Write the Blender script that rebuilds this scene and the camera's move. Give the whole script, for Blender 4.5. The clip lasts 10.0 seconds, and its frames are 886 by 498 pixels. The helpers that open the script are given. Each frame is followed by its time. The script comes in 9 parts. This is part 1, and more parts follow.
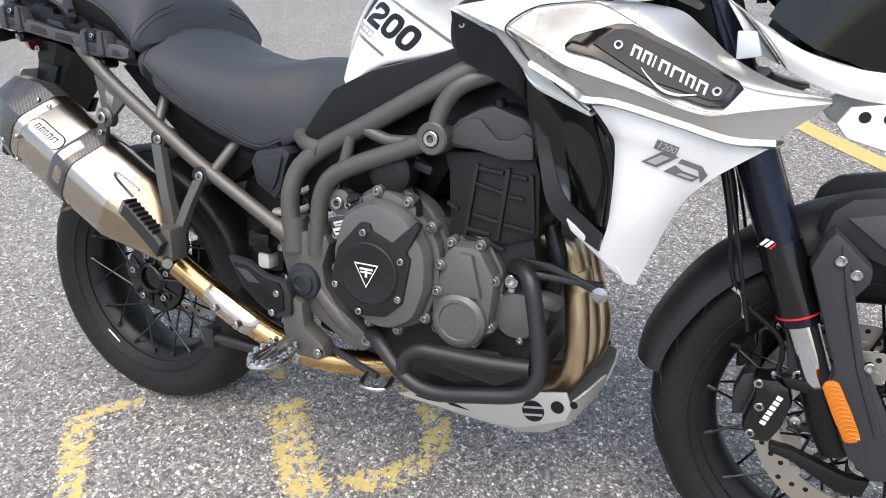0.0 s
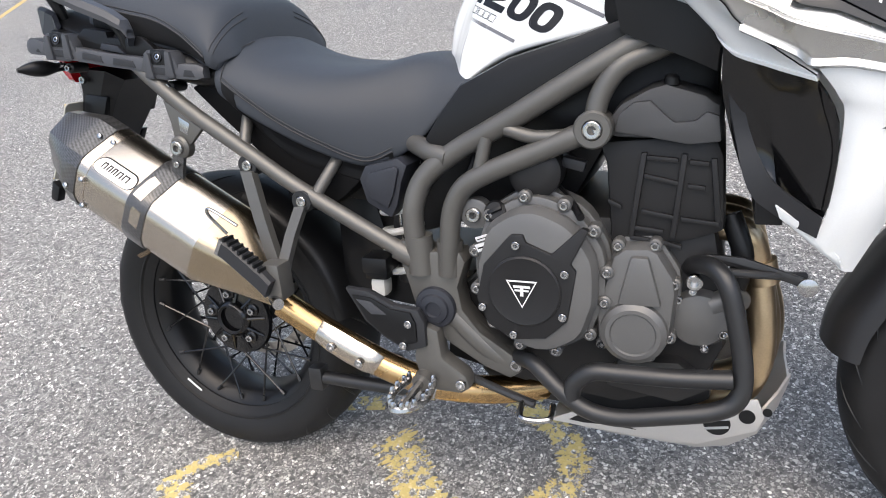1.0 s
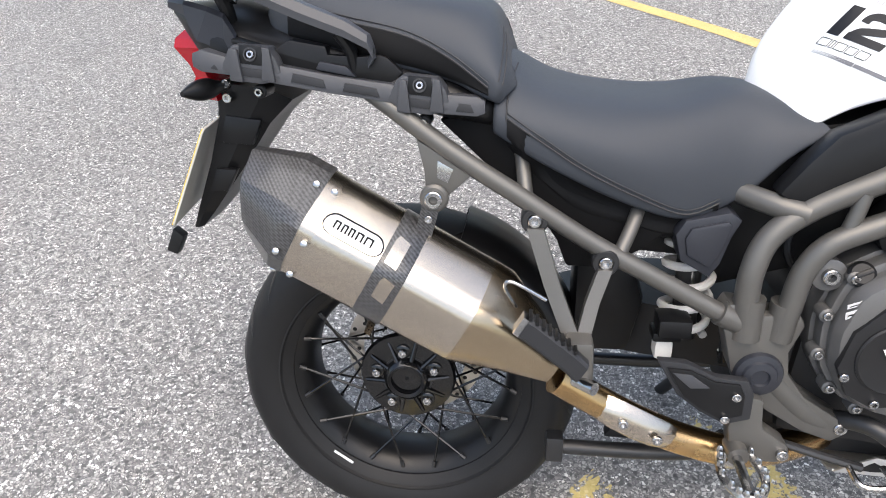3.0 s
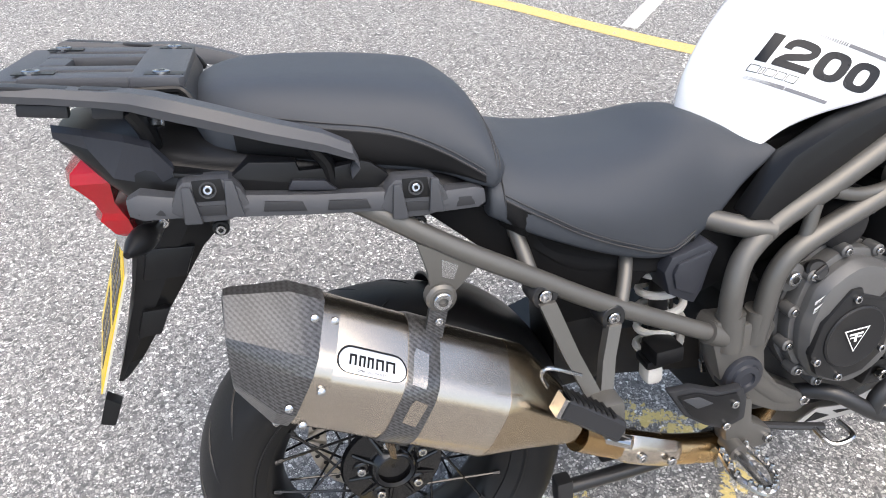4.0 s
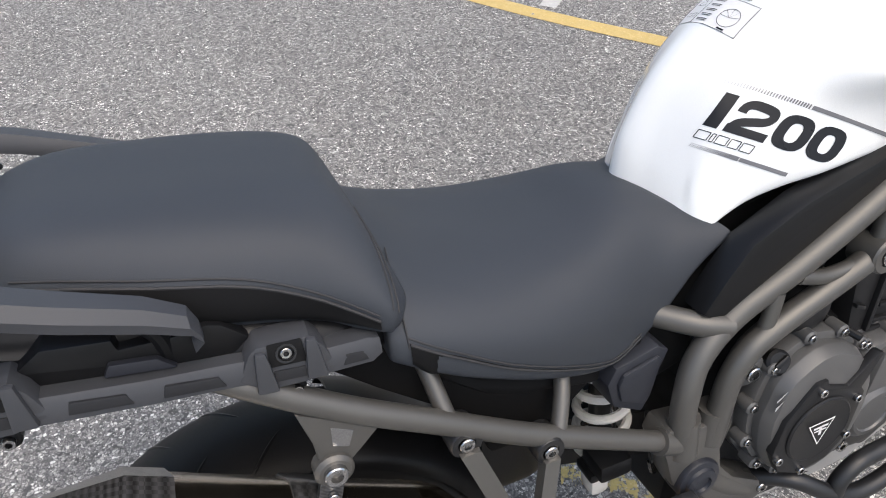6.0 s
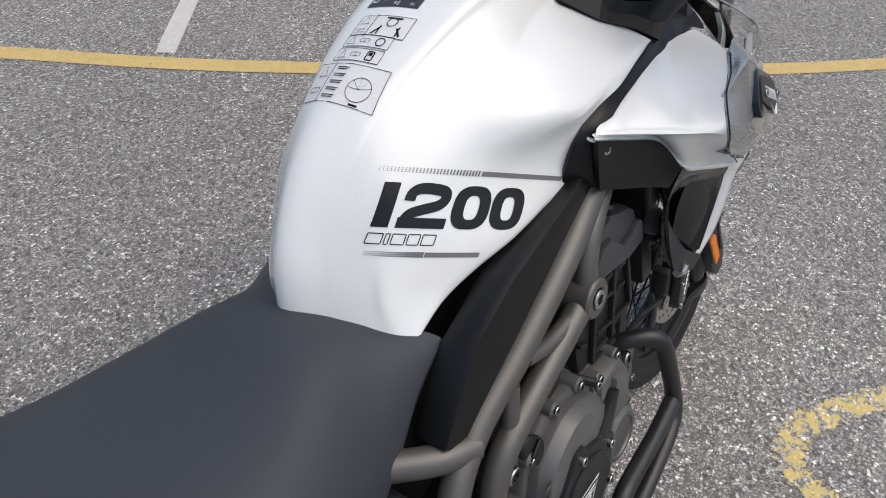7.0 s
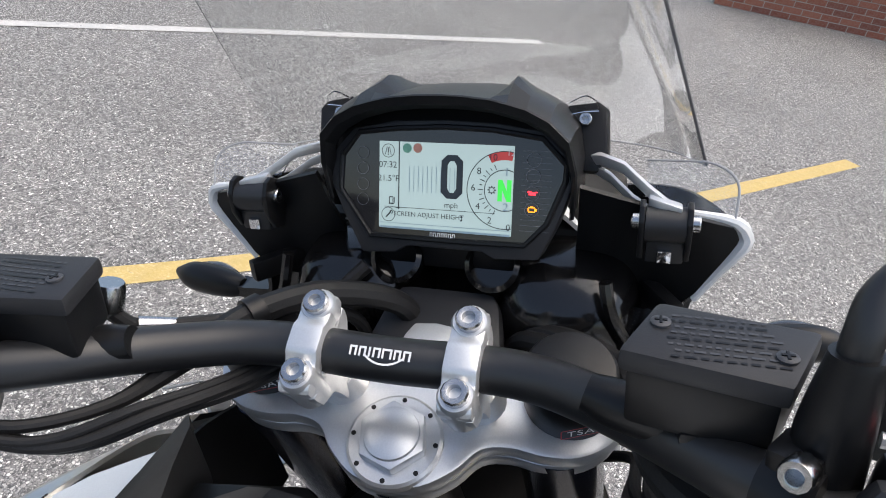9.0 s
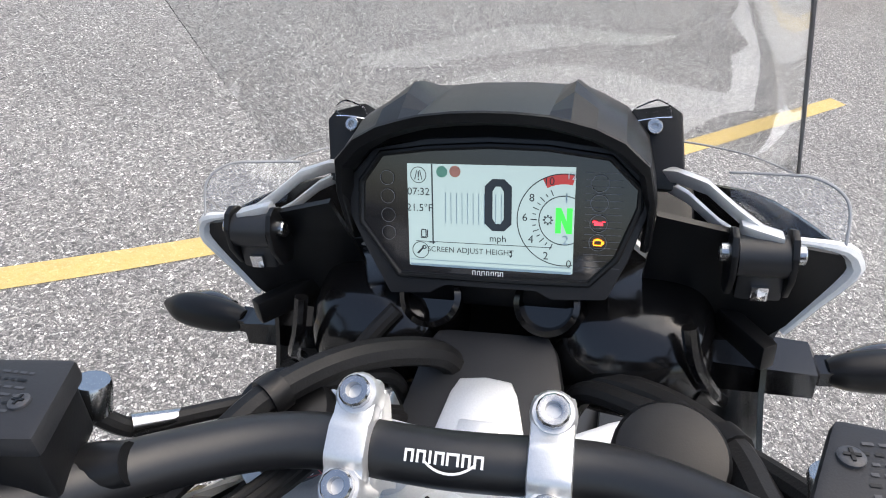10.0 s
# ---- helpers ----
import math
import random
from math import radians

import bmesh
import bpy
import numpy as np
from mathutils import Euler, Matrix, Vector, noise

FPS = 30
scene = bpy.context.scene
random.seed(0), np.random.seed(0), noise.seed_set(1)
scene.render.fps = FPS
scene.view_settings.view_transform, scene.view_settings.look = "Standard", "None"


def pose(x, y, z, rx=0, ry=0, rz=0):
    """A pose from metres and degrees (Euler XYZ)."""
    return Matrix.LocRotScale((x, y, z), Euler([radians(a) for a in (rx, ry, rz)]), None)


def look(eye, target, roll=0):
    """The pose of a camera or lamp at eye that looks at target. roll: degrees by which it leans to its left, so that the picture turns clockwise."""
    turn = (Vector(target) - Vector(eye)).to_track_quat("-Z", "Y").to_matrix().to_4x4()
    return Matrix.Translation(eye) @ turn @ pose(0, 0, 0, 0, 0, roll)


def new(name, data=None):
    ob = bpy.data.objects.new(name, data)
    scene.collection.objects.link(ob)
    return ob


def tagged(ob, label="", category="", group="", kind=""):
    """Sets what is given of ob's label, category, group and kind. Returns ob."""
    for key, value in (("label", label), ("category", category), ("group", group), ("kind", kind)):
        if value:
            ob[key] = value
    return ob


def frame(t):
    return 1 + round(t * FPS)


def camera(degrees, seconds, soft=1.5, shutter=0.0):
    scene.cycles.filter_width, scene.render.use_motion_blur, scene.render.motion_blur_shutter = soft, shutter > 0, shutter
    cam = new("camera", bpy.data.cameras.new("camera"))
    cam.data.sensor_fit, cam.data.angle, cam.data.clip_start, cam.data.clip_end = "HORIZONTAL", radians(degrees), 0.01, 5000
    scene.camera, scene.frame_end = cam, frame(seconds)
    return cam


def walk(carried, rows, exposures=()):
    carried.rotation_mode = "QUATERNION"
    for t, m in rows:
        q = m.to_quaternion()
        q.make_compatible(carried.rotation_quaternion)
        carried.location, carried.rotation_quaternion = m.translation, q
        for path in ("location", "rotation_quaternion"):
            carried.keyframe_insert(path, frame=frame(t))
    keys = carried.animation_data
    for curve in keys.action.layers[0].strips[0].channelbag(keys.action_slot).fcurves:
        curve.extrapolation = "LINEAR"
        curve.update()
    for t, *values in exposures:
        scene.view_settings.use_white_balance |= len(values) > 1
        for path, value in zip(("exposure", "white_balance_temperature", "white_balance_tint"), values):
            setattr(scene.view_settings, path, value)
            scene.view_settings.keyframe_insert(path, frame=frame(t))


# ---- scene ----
cam = camera(66.12, 10.0, soft=1.0)
# seconds, eye in metres, turn in degrees
ROWS = [
    (0.0, 1.2907, -0.9560, 1.1508, 60.315, 3.653, 24.265),
    (0.5, 1.1763, -0.9905, 1.1493, 61.946, 5.702, 24.376),
    (1.0, 0.9950, -0.9238, 1.1337, 59.318, 8.823, 20.269),
    (1.5, 0.7903, -0.8873, 1.1663, 56.048, 12.964, 23.151),
    (2.0, 0.5677, -0.9678, 1.2245, 56.712, 8.987, 20.575),
    (2.5, 0.3669, -0.9587, 1.2513, 56.311, 4.748, 14.271),
    (2.7, 0.3029, -0.9228, 1.2483, 55.774, 4.105, 11.603),
    (3.8, -0.0032, -0.6814, 1.3371, 48.847, 1.160, -11.470),
    (4.0, -0.0716, -0.6503, 1.3637, 49.948, 1.772, -16.264),
    (4.5, -0.1241, -0.5786, 1.4107, 50.334, -0.533, -24.722),
    (5.0, -0.0408, -0.5020, 1.4288, 46.815, -0.747, -23.123),
    (5.2, -0.0072, -0.4640, 1.4301, 45.944, 0.314, -20.794),
    (6.5, 0.1222, -0.3348, 1.3508, 47.184, 0.271, -29.364),
    (7.0, 0.2515, -0.2088, 1.3454, 48.006, -2.751, -52.692),
    (7.5, 0.4074, -0.1113, 1.3697, 51.339, -6.637, -60.301),
    (8.0, 0.6022, -0.0700, 1.3634, 54.488, -8.478, -60.015),
    (8.5, 0.7331, 0.0932, 1.3497, 57.359, -7.985, -67.086),
    (9.0, 0.8452, 0.1711, 1.3321, 57.837, -9.399, -72.870),
    (9.5, 0.9171, 0.2107, 1.3189, 55.625, -10.421, -76.632),
    (10.0, 0.9352, 0.2426, 1.3289, 54.114, -8.060, -76.029),
]
# seconds, stops, white balance
EXPOSURES = [(t, e, 6900, 10) for t, e in ((0.0, 0.93), (1.0, 0.98), (2.5, 1.08), (4.0, 1.24), (4.5, 0.95), (5.2, 0.75), (6.5, 0.45), (7.0, 0.15), (7.5, -0.20), (8.0, -0.22), (8.5, 0.08), (9.0, 0.70), (9.5, 0.90), (10.0, 0.96))]
walk(cam, [(t, pose(x, y, z, rx, ry, rz)) for t, x, y, z, rx, ry, rz in ROWS], EXPOSURES)
STAND = pose(0.0000, 0.0000, -0.0166, -13.702, 0.235, -0.000)  # how the bike leans on its side stand

# ---- light ----
world = bpy.data.worlds.new("sky")
scene.world = world
world.use_nodes = True
wn, wl = world.node_tree.nodes, world.node_tree.links
sky = wn.new("ShaderNodeTexSky")
sky.sky_type, sky.sun_disc = "NISHITA", False
sky.sun_elevation, sky.sun_rotation = radians(68), radians(164)
sky.air_density, sky.dust_density, sky.ozone_density = 1.0, 3.0, 1.0
wl.new(sky.outputs[0], wn["Background"].inputs[0])
wn["Background"].inputs[1].default_value = 0.15
sun = new("sun", bpy.data.lights.new("sun", "SUN"))
sun.data.energy, sun.data.angle, sun.data.color = 1.4, radians(80), (1.0, 0.97, 0.93)
sun.matrix_world = look((0, 0, 0), (-0.10, 0.36, -0.93))
scene.view_settings.exposure = 0.0


# ---- materials ----
def nodes_of(name):
    m = bpy.data.materials.new(name)
    m.use_nodes = True
    t = m.node_tree
    return m, t.nodes, t.links, t.nodes["Principled BSDF"]


def mix_colour(n, l, fac, a, b, blend="MIX"):
    x = n.new("ShaderNodeMix")
    x.data_type, x.blend_type = "RGBA", blend
    for k, v in ((0, fac), (6, a), (7, b)):
        if isinstance(v, (int, float)):
            x.inputs[k].default_value = v
        elif isinstance(v, tuple):
            x.inputs[k].default_value = (*v, 1)
        else:
            l.new(v, x.inputs[k])
    return x.outputs[2]


def ramp(n, l, src, stops):
    r = n.new("ShaderNodeValToRGB")
    el = r.color_ramp.elements
    while len(el) < len(stops):
        el.new(0.5)
    for e, (p, c) in zip(el, stops):
        e.position = p
        e.color = (*c, 1) if isinstance(c, tuple) else (c, c, c, 1)
    l.new(src, r.inputs[0])
    return r.outputs[0]


def noise_tex(n, l, scale, detail=4.0, rough=0.55, stretch=None):
    c = n.new("ShaderNodeTexCoord")
    x = n.new("ShaderNodeTexNoise")
    x.inputs["Scale"].default_value, x.inputs["Detail"].default_value, x.inputs["Roughness"].default_value = scale, detail, rough
    src = c.outputs["Object"]
    if stretch:
        mp = n.new("ShaderNodeMapping")
        mp.inputs["Scale"].default_value = stretch
        mp.inputs["Rotation"].default_value = (0, radians(-30), 0)
        l.new(src, mp.inputs[0])
        src = mp.outputs[0]
    l.new(src, x.inputs["Vector"])
    return x.outputs["Fac"]


def bumped(n, l, b, src, strength, distance):
    x = n.new("ShaderNodeBump")
    x.inputs["Strength"].default_value, x.inputs["Distance"].default_value = strength, distance
    l.new(src, x.inputs["Height"])
    l.new(x.outputs[0], b.inputs["Normal"])


def surface(name, colour, rough=0.5, metal=0.0, vary=0.12, grain=300.0, relief=0.15, depth=0.0004, coat=0.0, wear=6.0, stretch=None, rough_vary=0.1, gloss=0.5):
    """A painted, moulded or metal surface, with slow stains and fine grain."""
    m, n, l, b = nodes_of(name)
    slow, fine = noise_tex(n, l, wear, 5), noise_tex(n, l, grain, 3, 0.6, stretch)
    c = mix_colour(n, l, ramp(n, l, slow, ((0.3, 0.0), (0.75, 1.0))), tuple(v * (1 - vary) for v in colour), tuple(min(1, v * (1 + vary)) for v in colour))
    c = mix_colour(n, l, 0.25, c, ramp(n, l, fine, ((0.3, tuple(v * 0.8 for v in colour)), (0.7, tuple(min(1, v * 1.15) for v in colour)))))
    l.new(c, b.inputs["Base Color"])
    r = n.new("ShaderNodeMapRange")
    r.inputs[3].default_value, r.inputs[4].default_value = max(0.02, rough - rough_vary), min(1, rough + rough_vary)
    l.new(slow, r.inputs[0])
    l.new(r.outputs[0], b.inputs["Roughness"])
    b.inputs["Metallic"].default_value = metal
    b.inputs["Specular IOR Level"].default_value = gloss
    b.inputs["Coat Weight"].default_value = coat
    b.inputs["Coat Roughness"].default_value = 0.06
    if relief:
        bumped(n, l, b, fine, relief, depth)
    return m


def weave(name, a, b_, size, rough, turn=45):
    """Carbon fibre twill."""
    m, n, l, b = nodes_of(name)
    c = n.new("ShaderNodeTexCoord")
    mp = n.new("ShaderNodeMapping")
    mp.inputs["Rotation"].default_value = (0, radians(turn), 0)
    l.new(c.outputs["Object"], mp.inputs[0])
    w = n.new("ShaderNodeTexWave")
    w.bands_direction = "X"
    w.inputs["Scale"].default_value, w.inputs["Distortion"].default_value = size, 0.6
    k = n.new("ShaderNodeTexChecker")
    k.inputs["Scale"].default_value = size * 2.2
    l.new(mp.outputs[0], w.inputs[0]), l.new(mp.outputs[0], k.inputs[0])
    f = mix_colour(n, l, 0.5, w.outputs["Color"], k.outputs["Color"])
    l.new(mix_colour(n, l, f, a, b_), b.inputs["Base Color"])
    b.inputs["Roughness"].default_value, b.inputs["Coat Weight"].default_value, b.inputs["Coat Roughness"].default_value = rough, 0.5, 0.08
    bumped(n, l, b, f, 0.25, 0.0004)
    return m


def clear(name, tint, rough=0.02, ior=1.45, alpha=None):
    m, n, l, b = nodes_of(name)
    b.inputs["Base Color"].default_value = (*tint, 1)
    b.inputs["Transmission Weight"].default_value = 1
    b.inputs["Roughness"].default_value, b.inputs["IOR"].default_value = rough, ior
    return m


def glow(name, colour, strength):
    m, n, l, b = nodes_of(name)
    b.inputs["Base Color"].default_value = (*(v * 0.4 for v in colour), 1)
    b.inputs["Emission Color"].default_value, b.inputs["Emission Strength"].default_value = (*colour, 1), strength
    b.inputs["Roughness"].default_value = 0.3
    return m


def asphalt_nodes(n, l):
    """Worn asphalt with tightly packed stone chips: colour and height."""
    c = n.new("ShaderNodeTexCoord").outputs["Object"]
    wob = n.new("ShaderNodeTexNoise")
    wob.inputs["Scale"].default_value, wob.inputs["Detail"].default_value = 190, 3
    l.new(c, wob.inputs["Vector"])
    add = n.new("ShaderNodeVectorMath")
    add.operation = "MULTIPLY_ADD"
    add.inputs[1].default_value = (0.007, 0.007, 0.007)
    l.new(wob.outputs["Color"], add.inputs[0]), l.new(c, add.inputs[2])

    def chips(scale, gap):
        v, e = n.new("ShaderNodeTexVoronoi"), n.new("ShaderNodeTexVoronoi")
        e.feature = "DISTANCE_TO_EDGE"
        for q in (v, e):
            q.inputs["Scale"].default_value = scale
            l.new(add.outputs[0], q.inputs["Vector"])
        sep = n.new("ShaderNodeSeparateColor")
        l.new(v.outputs["Color"], sep.inputs[0])
        tone = ramp(n, l, sep.outputs[0], ((0.0, (0.075, 0.073, 0.075)), (0.22, (0.17, 0.165, 0.164)), (0.45, (0.26, 0.248, 0.243)), (0.68, (0.36, 0.345, 0.335)), (0.84, (0.47, 0.455, 0.445)), (1.0, (0.72, 0.71, 0.70))))
        solid = ramp(n, l, e.outputs["Distance"], ((gap * 0.35, 0.0), (gap, 1.0)))
        return mix_colour(n, l, solid, (0.10, 0.097, 0.099), tone), solid, sep.outputs[1]

    big, hb, pick = chips(125, 0.12)
    small, hs, _ = chips(270, 0.13)
    sel = ramp(n, l, pick, ((0.52, 0.0), (0.56, 1.0)))
    colour = mix_colour(n, l, sel, big, small)
    height = mix_colour(n, l, sel, hb, hs)
    slow = n.new("ShaderNodeTexNoise")
    slow.inputs["Scale"].default_value, slow.inputs["Detail"].default_value = 0.8, 6
    l.new(c, slow.inputs["Vector"])
    tone = ramp(n, l, slow.outputs["Fac"], ((0.3, (1.19, 1.20, 1.155)), (0.7, (1.45, 1.465, 1.41))))
    patch_ = n.new("ShaderNodeTexNoise")
    patch_.inputs["Scale"].default_value, patch_.inputs["Detail"].default_value, patch_.inputs["Roughness"].default_value = 45, 4, 0.75
    l.new(c, patch_.inputs["Vector"])
    tone = mix_colour(n, l, 1.0, tone, ramp(n, l, patch_.outputs["Fac"], ((0.30, 0.74), (0.70, 1.26))), "MULTIPLY")
    return mix_colour(n, l, 1.0, colour, tone, "MULTIPLY"), height, c


def asphalt_material():
    m, n, l, b = nodes_of("asphalt")
    colour, height, _ = asphalt_nodes(n, l)
    l.new(colour, b.inputs["Base Color"])
    b.inputs["Roughness"].default_value = 0.82
    bumped(n, l, b, height, 0.8, 0.004)
    return m


def road_paint(name, colour, worn, scale):
    """Thin worn paint through which the stones show."""
    m, n, l, b = nodes_of(name)
    base, height, c = asphalt_nodes(n, l)
    gone = n.new("ShaderNodeTexNoise")
    gone.inputs["Scale"].default_value, gone.inputs["Detail"].default_value, gone.inputs["Roughness"].default_value = scale, 7, 0.72
    l.new(c, gone.inputs["Vector"])
    mask = ramp(n, l, gone.outputs["Fac"], ((worn - 0.015, 0.0), (worn + 0.015, 1.0)))
    tone = n.new("ShaderNodeTexNoise")
    tone.inputs["Scale"].default_value = 25
    l.new(c, tone.inputs["Vector"])
    paint = mix_colour(n, l, tone.outputs["Fac"], tuple(v * 0.82 for v in colour), tuple(min(1, v * 1.12) for v in colour))
    paint = mix_colour(n, l, 0.16, paint, base)
    l.new(mix_colour(n, l, mask, base, paint), b.inputs["Base Color"])
    b.inputs["Roughness"].default_value = 0.7
    bumped(n, l, b, height, 0.35, 0.004)
    return m


def brick_material():
    m, n, l, b = nodes_of("brick")
    info = n.new("ShaderNodeObjectInfo")
    f = noise_tex(n, l, 40, 5)
    c = ramp(n, l, info.outputs["Random"], ((0, (0.16, 0.045, 0.03)), (0.5, (0.24, 0.07, 0.04)), (1, (0.30, 0.10, 0.06))))
    l.new(mix_colour(n, l, ramp(n, l, f, ((0.35, 0.0), (0.8, 0.5))), c, (0.30, 0.22, 0.18)), b.inputs["Base Color"])
    b.inputs["Roughness"].default_value = 0.85
    bumped(n, l, b, f, 0.4, 0.004)
    return m


ASPHALT = asphalt_material()
YELLOW_LINE = road_paint("yellow_road_paint", (0.64, 0.46, 0.145), 0.34, 16)
YELLOW_WORN = road_paint("worn_yellow_letters", (0.68, 0.53, 0.175), 0.492, 34)
WHITE_LINE = road_paint("white_road_paint", (0.62, 0.61, 0.58), 0.33, 14)
BRICK = brick_material()
MORTAR = surface("mortar", (0.32, 0.29, 0.26), 0.9, grain=150, relief=0.5, depth=0.003)
WHITE = surface("white_gloss_paint", (0.8, 0.815, 0.81), 0.16, vary=0.02, grain=900, relief=0.0, coat=0.6, wear=3, rough_vary=0.03)
SILVER = surface("brushed_silver_paint", (0.55, 0.55, 0.535), 0.28, 0.78, vary=0.05, grain=1200, relief=0.05, wear=3, rough_vary=0.05)
BLACK = surface("matt_black_plastic", (0.0070, 0.0072, 0.0080), 0.37, vary=0.2, grain=900, relief=0.2, depth=0.0003, gloss=0.30)
GREY_BLACK = surface("dark_grey_plastic", (0.022, 0.0228, 0.0255), 0.46, vary=0.15, grain=1100, relief=0.3, depth=0.0003, gloss=0.36)
TRIM_BLACK = surface("grained_black_plastic", (0.0085, 0.0087, 0.0094), 0.36, vary=0.15, grain=900, relief=0.25, depth=0.0003, gloss=0.34)
GLOSS_BLACK = surface("gloss_black_plastic", (0.005, 0.005, 0.0055), 0.14, vary=0.15, grain=600, relief=0.03, rough_vary=0.05, gloss=0.55)
SATIN_BLACK = surface("satin_black_metal", (0.013, 0.0133, 0.0145), 0.42, 0.0, vary=0.15, grain=700, relief=0.08, gloss=0.58)
ENGINE = surface("dark_grey_engine_paint", (0.128, 0.127, 0.125), 0.42, 0.35, vary=0.10, grain=900, relief=0.25, depth=0.0003)
ENGINE_DARK = surface("black_engine_paint", (0.02, 0.02, 0.021), 0.45, 0.2, vary=0.15, grain=700, relief=0.25, gloss=0.3)
ENGINE_COVER = surface("dark_grey_cover", (0.055, 0.056, 0.058), 0.48, 0.1, vary=0.12, grain=900, relief=0.25, depth=0.0003, gloss=0.35)
FRAME = surface("bronze_grey_frame_paint", (0.118, 0.114, 0.106), 0.40, 0.45, vary=0.07, grain=1000, relief=0.2, depth=0.0003)
GUARD_GREY = surface("slate_grey_plastic", (0.030, 0.032, 0.037), 0.48, vary=0.12, grain=1100, relief=0.3, depth=0.0003, gloss=0.38)
RAIL_GREY = surface("grey_moulded_plastic", (0.050, 0.0525, 0.059), 0.46, vary=0.12, grain=1200, relief=0.4, depth=0.0003, gloss=0.42)
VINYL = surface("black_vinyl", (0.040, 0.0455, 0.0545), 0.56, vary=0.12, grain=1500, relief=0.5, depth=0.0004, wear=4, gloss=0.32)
# below the seams: the same vinyl grain in a darker, less glossy tone
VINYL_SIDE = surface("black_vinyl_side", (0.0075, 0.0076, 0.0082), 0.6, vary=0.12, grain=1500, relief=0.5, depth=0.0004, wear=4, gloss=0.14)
THREAD = surface("black_thread", (0.03, 0.03, 0.032), 0.7, relief=0)
RUBBER = surface("tyre_rubber", (0.012, 0.0121, 0.0128), 0.52, vary=0.3, grain=500, relief=0.4, depth=0.0006, wear=9, gloss=0.26)
GRIP = surface("grip_rubber", (0.011, 0.011, 0.012), 0.6, vary=0.15, grain=900, relief=0.4, gloss=0.25)
STEEL = surface("bright_steel", (0.46, 0.46, 0.46), 0.22, 1.0, vary=0.06, grain=500, relief=0.05)
CHROME = surface("chrome", (0.72, 0.73, 0.75), 0.07, 1.0, vary=0.03, relief=0, rough_vary=0.03)
ALLOY = surface("satin_alloy", (0.66, 0.67, 0.68), 0.36, 0.7, vary=0.05, grain=800, relief=0.12)
ALLOY_RAW = surface("bare_aluminium", (0.50, 0.49, 0.475), 0.48, 0.55, vary=0.08, grain=500, relief=0.15)
TITANIUM = surface("brushed_titanium", (0.54, 0.48, 0.41), 0.25, 1.0, vary=0.05, grain=260, relief=0.0, wear=2, stretch=(0.6, 22, 22), rough_vary=0.04)
TITANIUM_HOT = surface("heat_tinted_titanium", (0.42, 0.34, 0.24), 0.25, 1.0, vary=0.10, grain=260, relief=0.0, wear=5, stretch=(0.6, 22, 22), rough_vary=0.04)
HEADER = surface("pale_bronzed_steel", (0.60, 0.47, 0.31), 0.36, 1.0, vary=0.16, grain=300, relief=0.03, wear=12)
BRONZE = surface("heat_bronzed_steel", (0.50, 0.33, 0.16), 0.25, 1.0, vary=0.22, grain=300, relief=0.03, wear=14)
CARBON = weave("carbon_fibre", (0.004, 0.004, 0.004), (0.085, 0.085, 0.088), 85, 0.30)
MATT_BLACK = surface("dull_black_plastic", (0.006, 0.006, 0.0065), 0.7, vary=0.15, grain=700, relief=0.2, gloss=0.12)
SLATE = surface("dark_slate_plastic", (0.022, 0.024, 0.031), 0.42, vary=0.1, relief=0.1, gloss=0.4)
BLUE_BLACK = surface("anodised_blue_black_tube", (0.014, 0.016, 0.030), 0.17, 0.5, vary=0.1, relief=0, rough_vary=0.04)
RED = surface("red_plastic", (0.62, 0.02, 0.025), 0.32, vary=0.08, grain=700, relief=0.05)
GREY = surface("grey_plastic", (0.36, 0.37, 0.38), 0.42, vary=0.08, grain=700, relief=0.1)
PALE = surface("pale_spring_paint", (0.62, 0.62, 0.60), 0.4, vary=0.06)
PRINT_WHITE = surface("white_print", (0.78, 0.78, 0.77), 0.45, vary=0.04, relief=0)
PRINT_BLACK = surface("black_print", (0.012, 0.012, 0.013), 0.25, vary=0.1, relief=0, gloss=0.3)
PRINT_GREY = surface("grey_print", (0.16, 0.16, 0.17), 0.35, vary=0.05, relief=0)
STICKER_DARK = surface("dark_sticker", (0.035, 0.036, 0.045), 0.45, vary=0.05, relief=0)
STICKER_CLEAR = surface("pale_sticker", (0.74, 0.74, 0.74), 0.35, vary=0.03, relief=0)
PLATE_YELLOW = surface("yellow_plate", (0.80, 0.55, 0.02), 0.4, vary=0.05, relief=0)
PLATE_BACK = surface("pale_plate_back", (0.52, 0.51, 0.46), 0.5, vary=0.06, relief=0)
DISC = surface("brake_disc_steel", (0.50, 0.47, 0.43), 0.3, 1.0, vary=0.1, grain=500, relief=0.1)
AMBER = surface("amber_reflector", (0.60, 0.17, 0.010), 0.25, vary=0.1, grain=500, relief=0.5, depth=0.001)
RED_LENS = surface("red_lamp_lens", (0.36, 0.004, 0.010), 0.14, vary=0.1, relief=0, coat=0.15)
SMOKED = surface("smoked_lens", (0.035, 0.035, 0.037), 0.10, vary=0.1, relief=0, coat=0.6)
GLASS = clear("clear_polycarbonate", (0.97, 0.98, 0.98))
DASH_GLASS = surface("dark_dash_glass", (0.020, 0.019, 0.020), 0.09, vary=0.05, relief=0, coat=0.5, rough_vary=0.02)
SCREEN = glow("pale_blue_display", (0.50, 0.66, 0.68), 0.40)
INK = surface("display_ink", (0.03, 0.04, 0.05), 0.4, relief=0)
DOT_GREEN = surface("faint_green_ink", (0.16, 0.42, 0.30), 0.4, relief=0)
DOT_RED = surface("faint_red_ink", (0.62, 0.27, 0.20), 0.4, relief=0)
GREEN_INK = glow("green_display_ink", (0.05, 0.75, 0.10), 0.6)
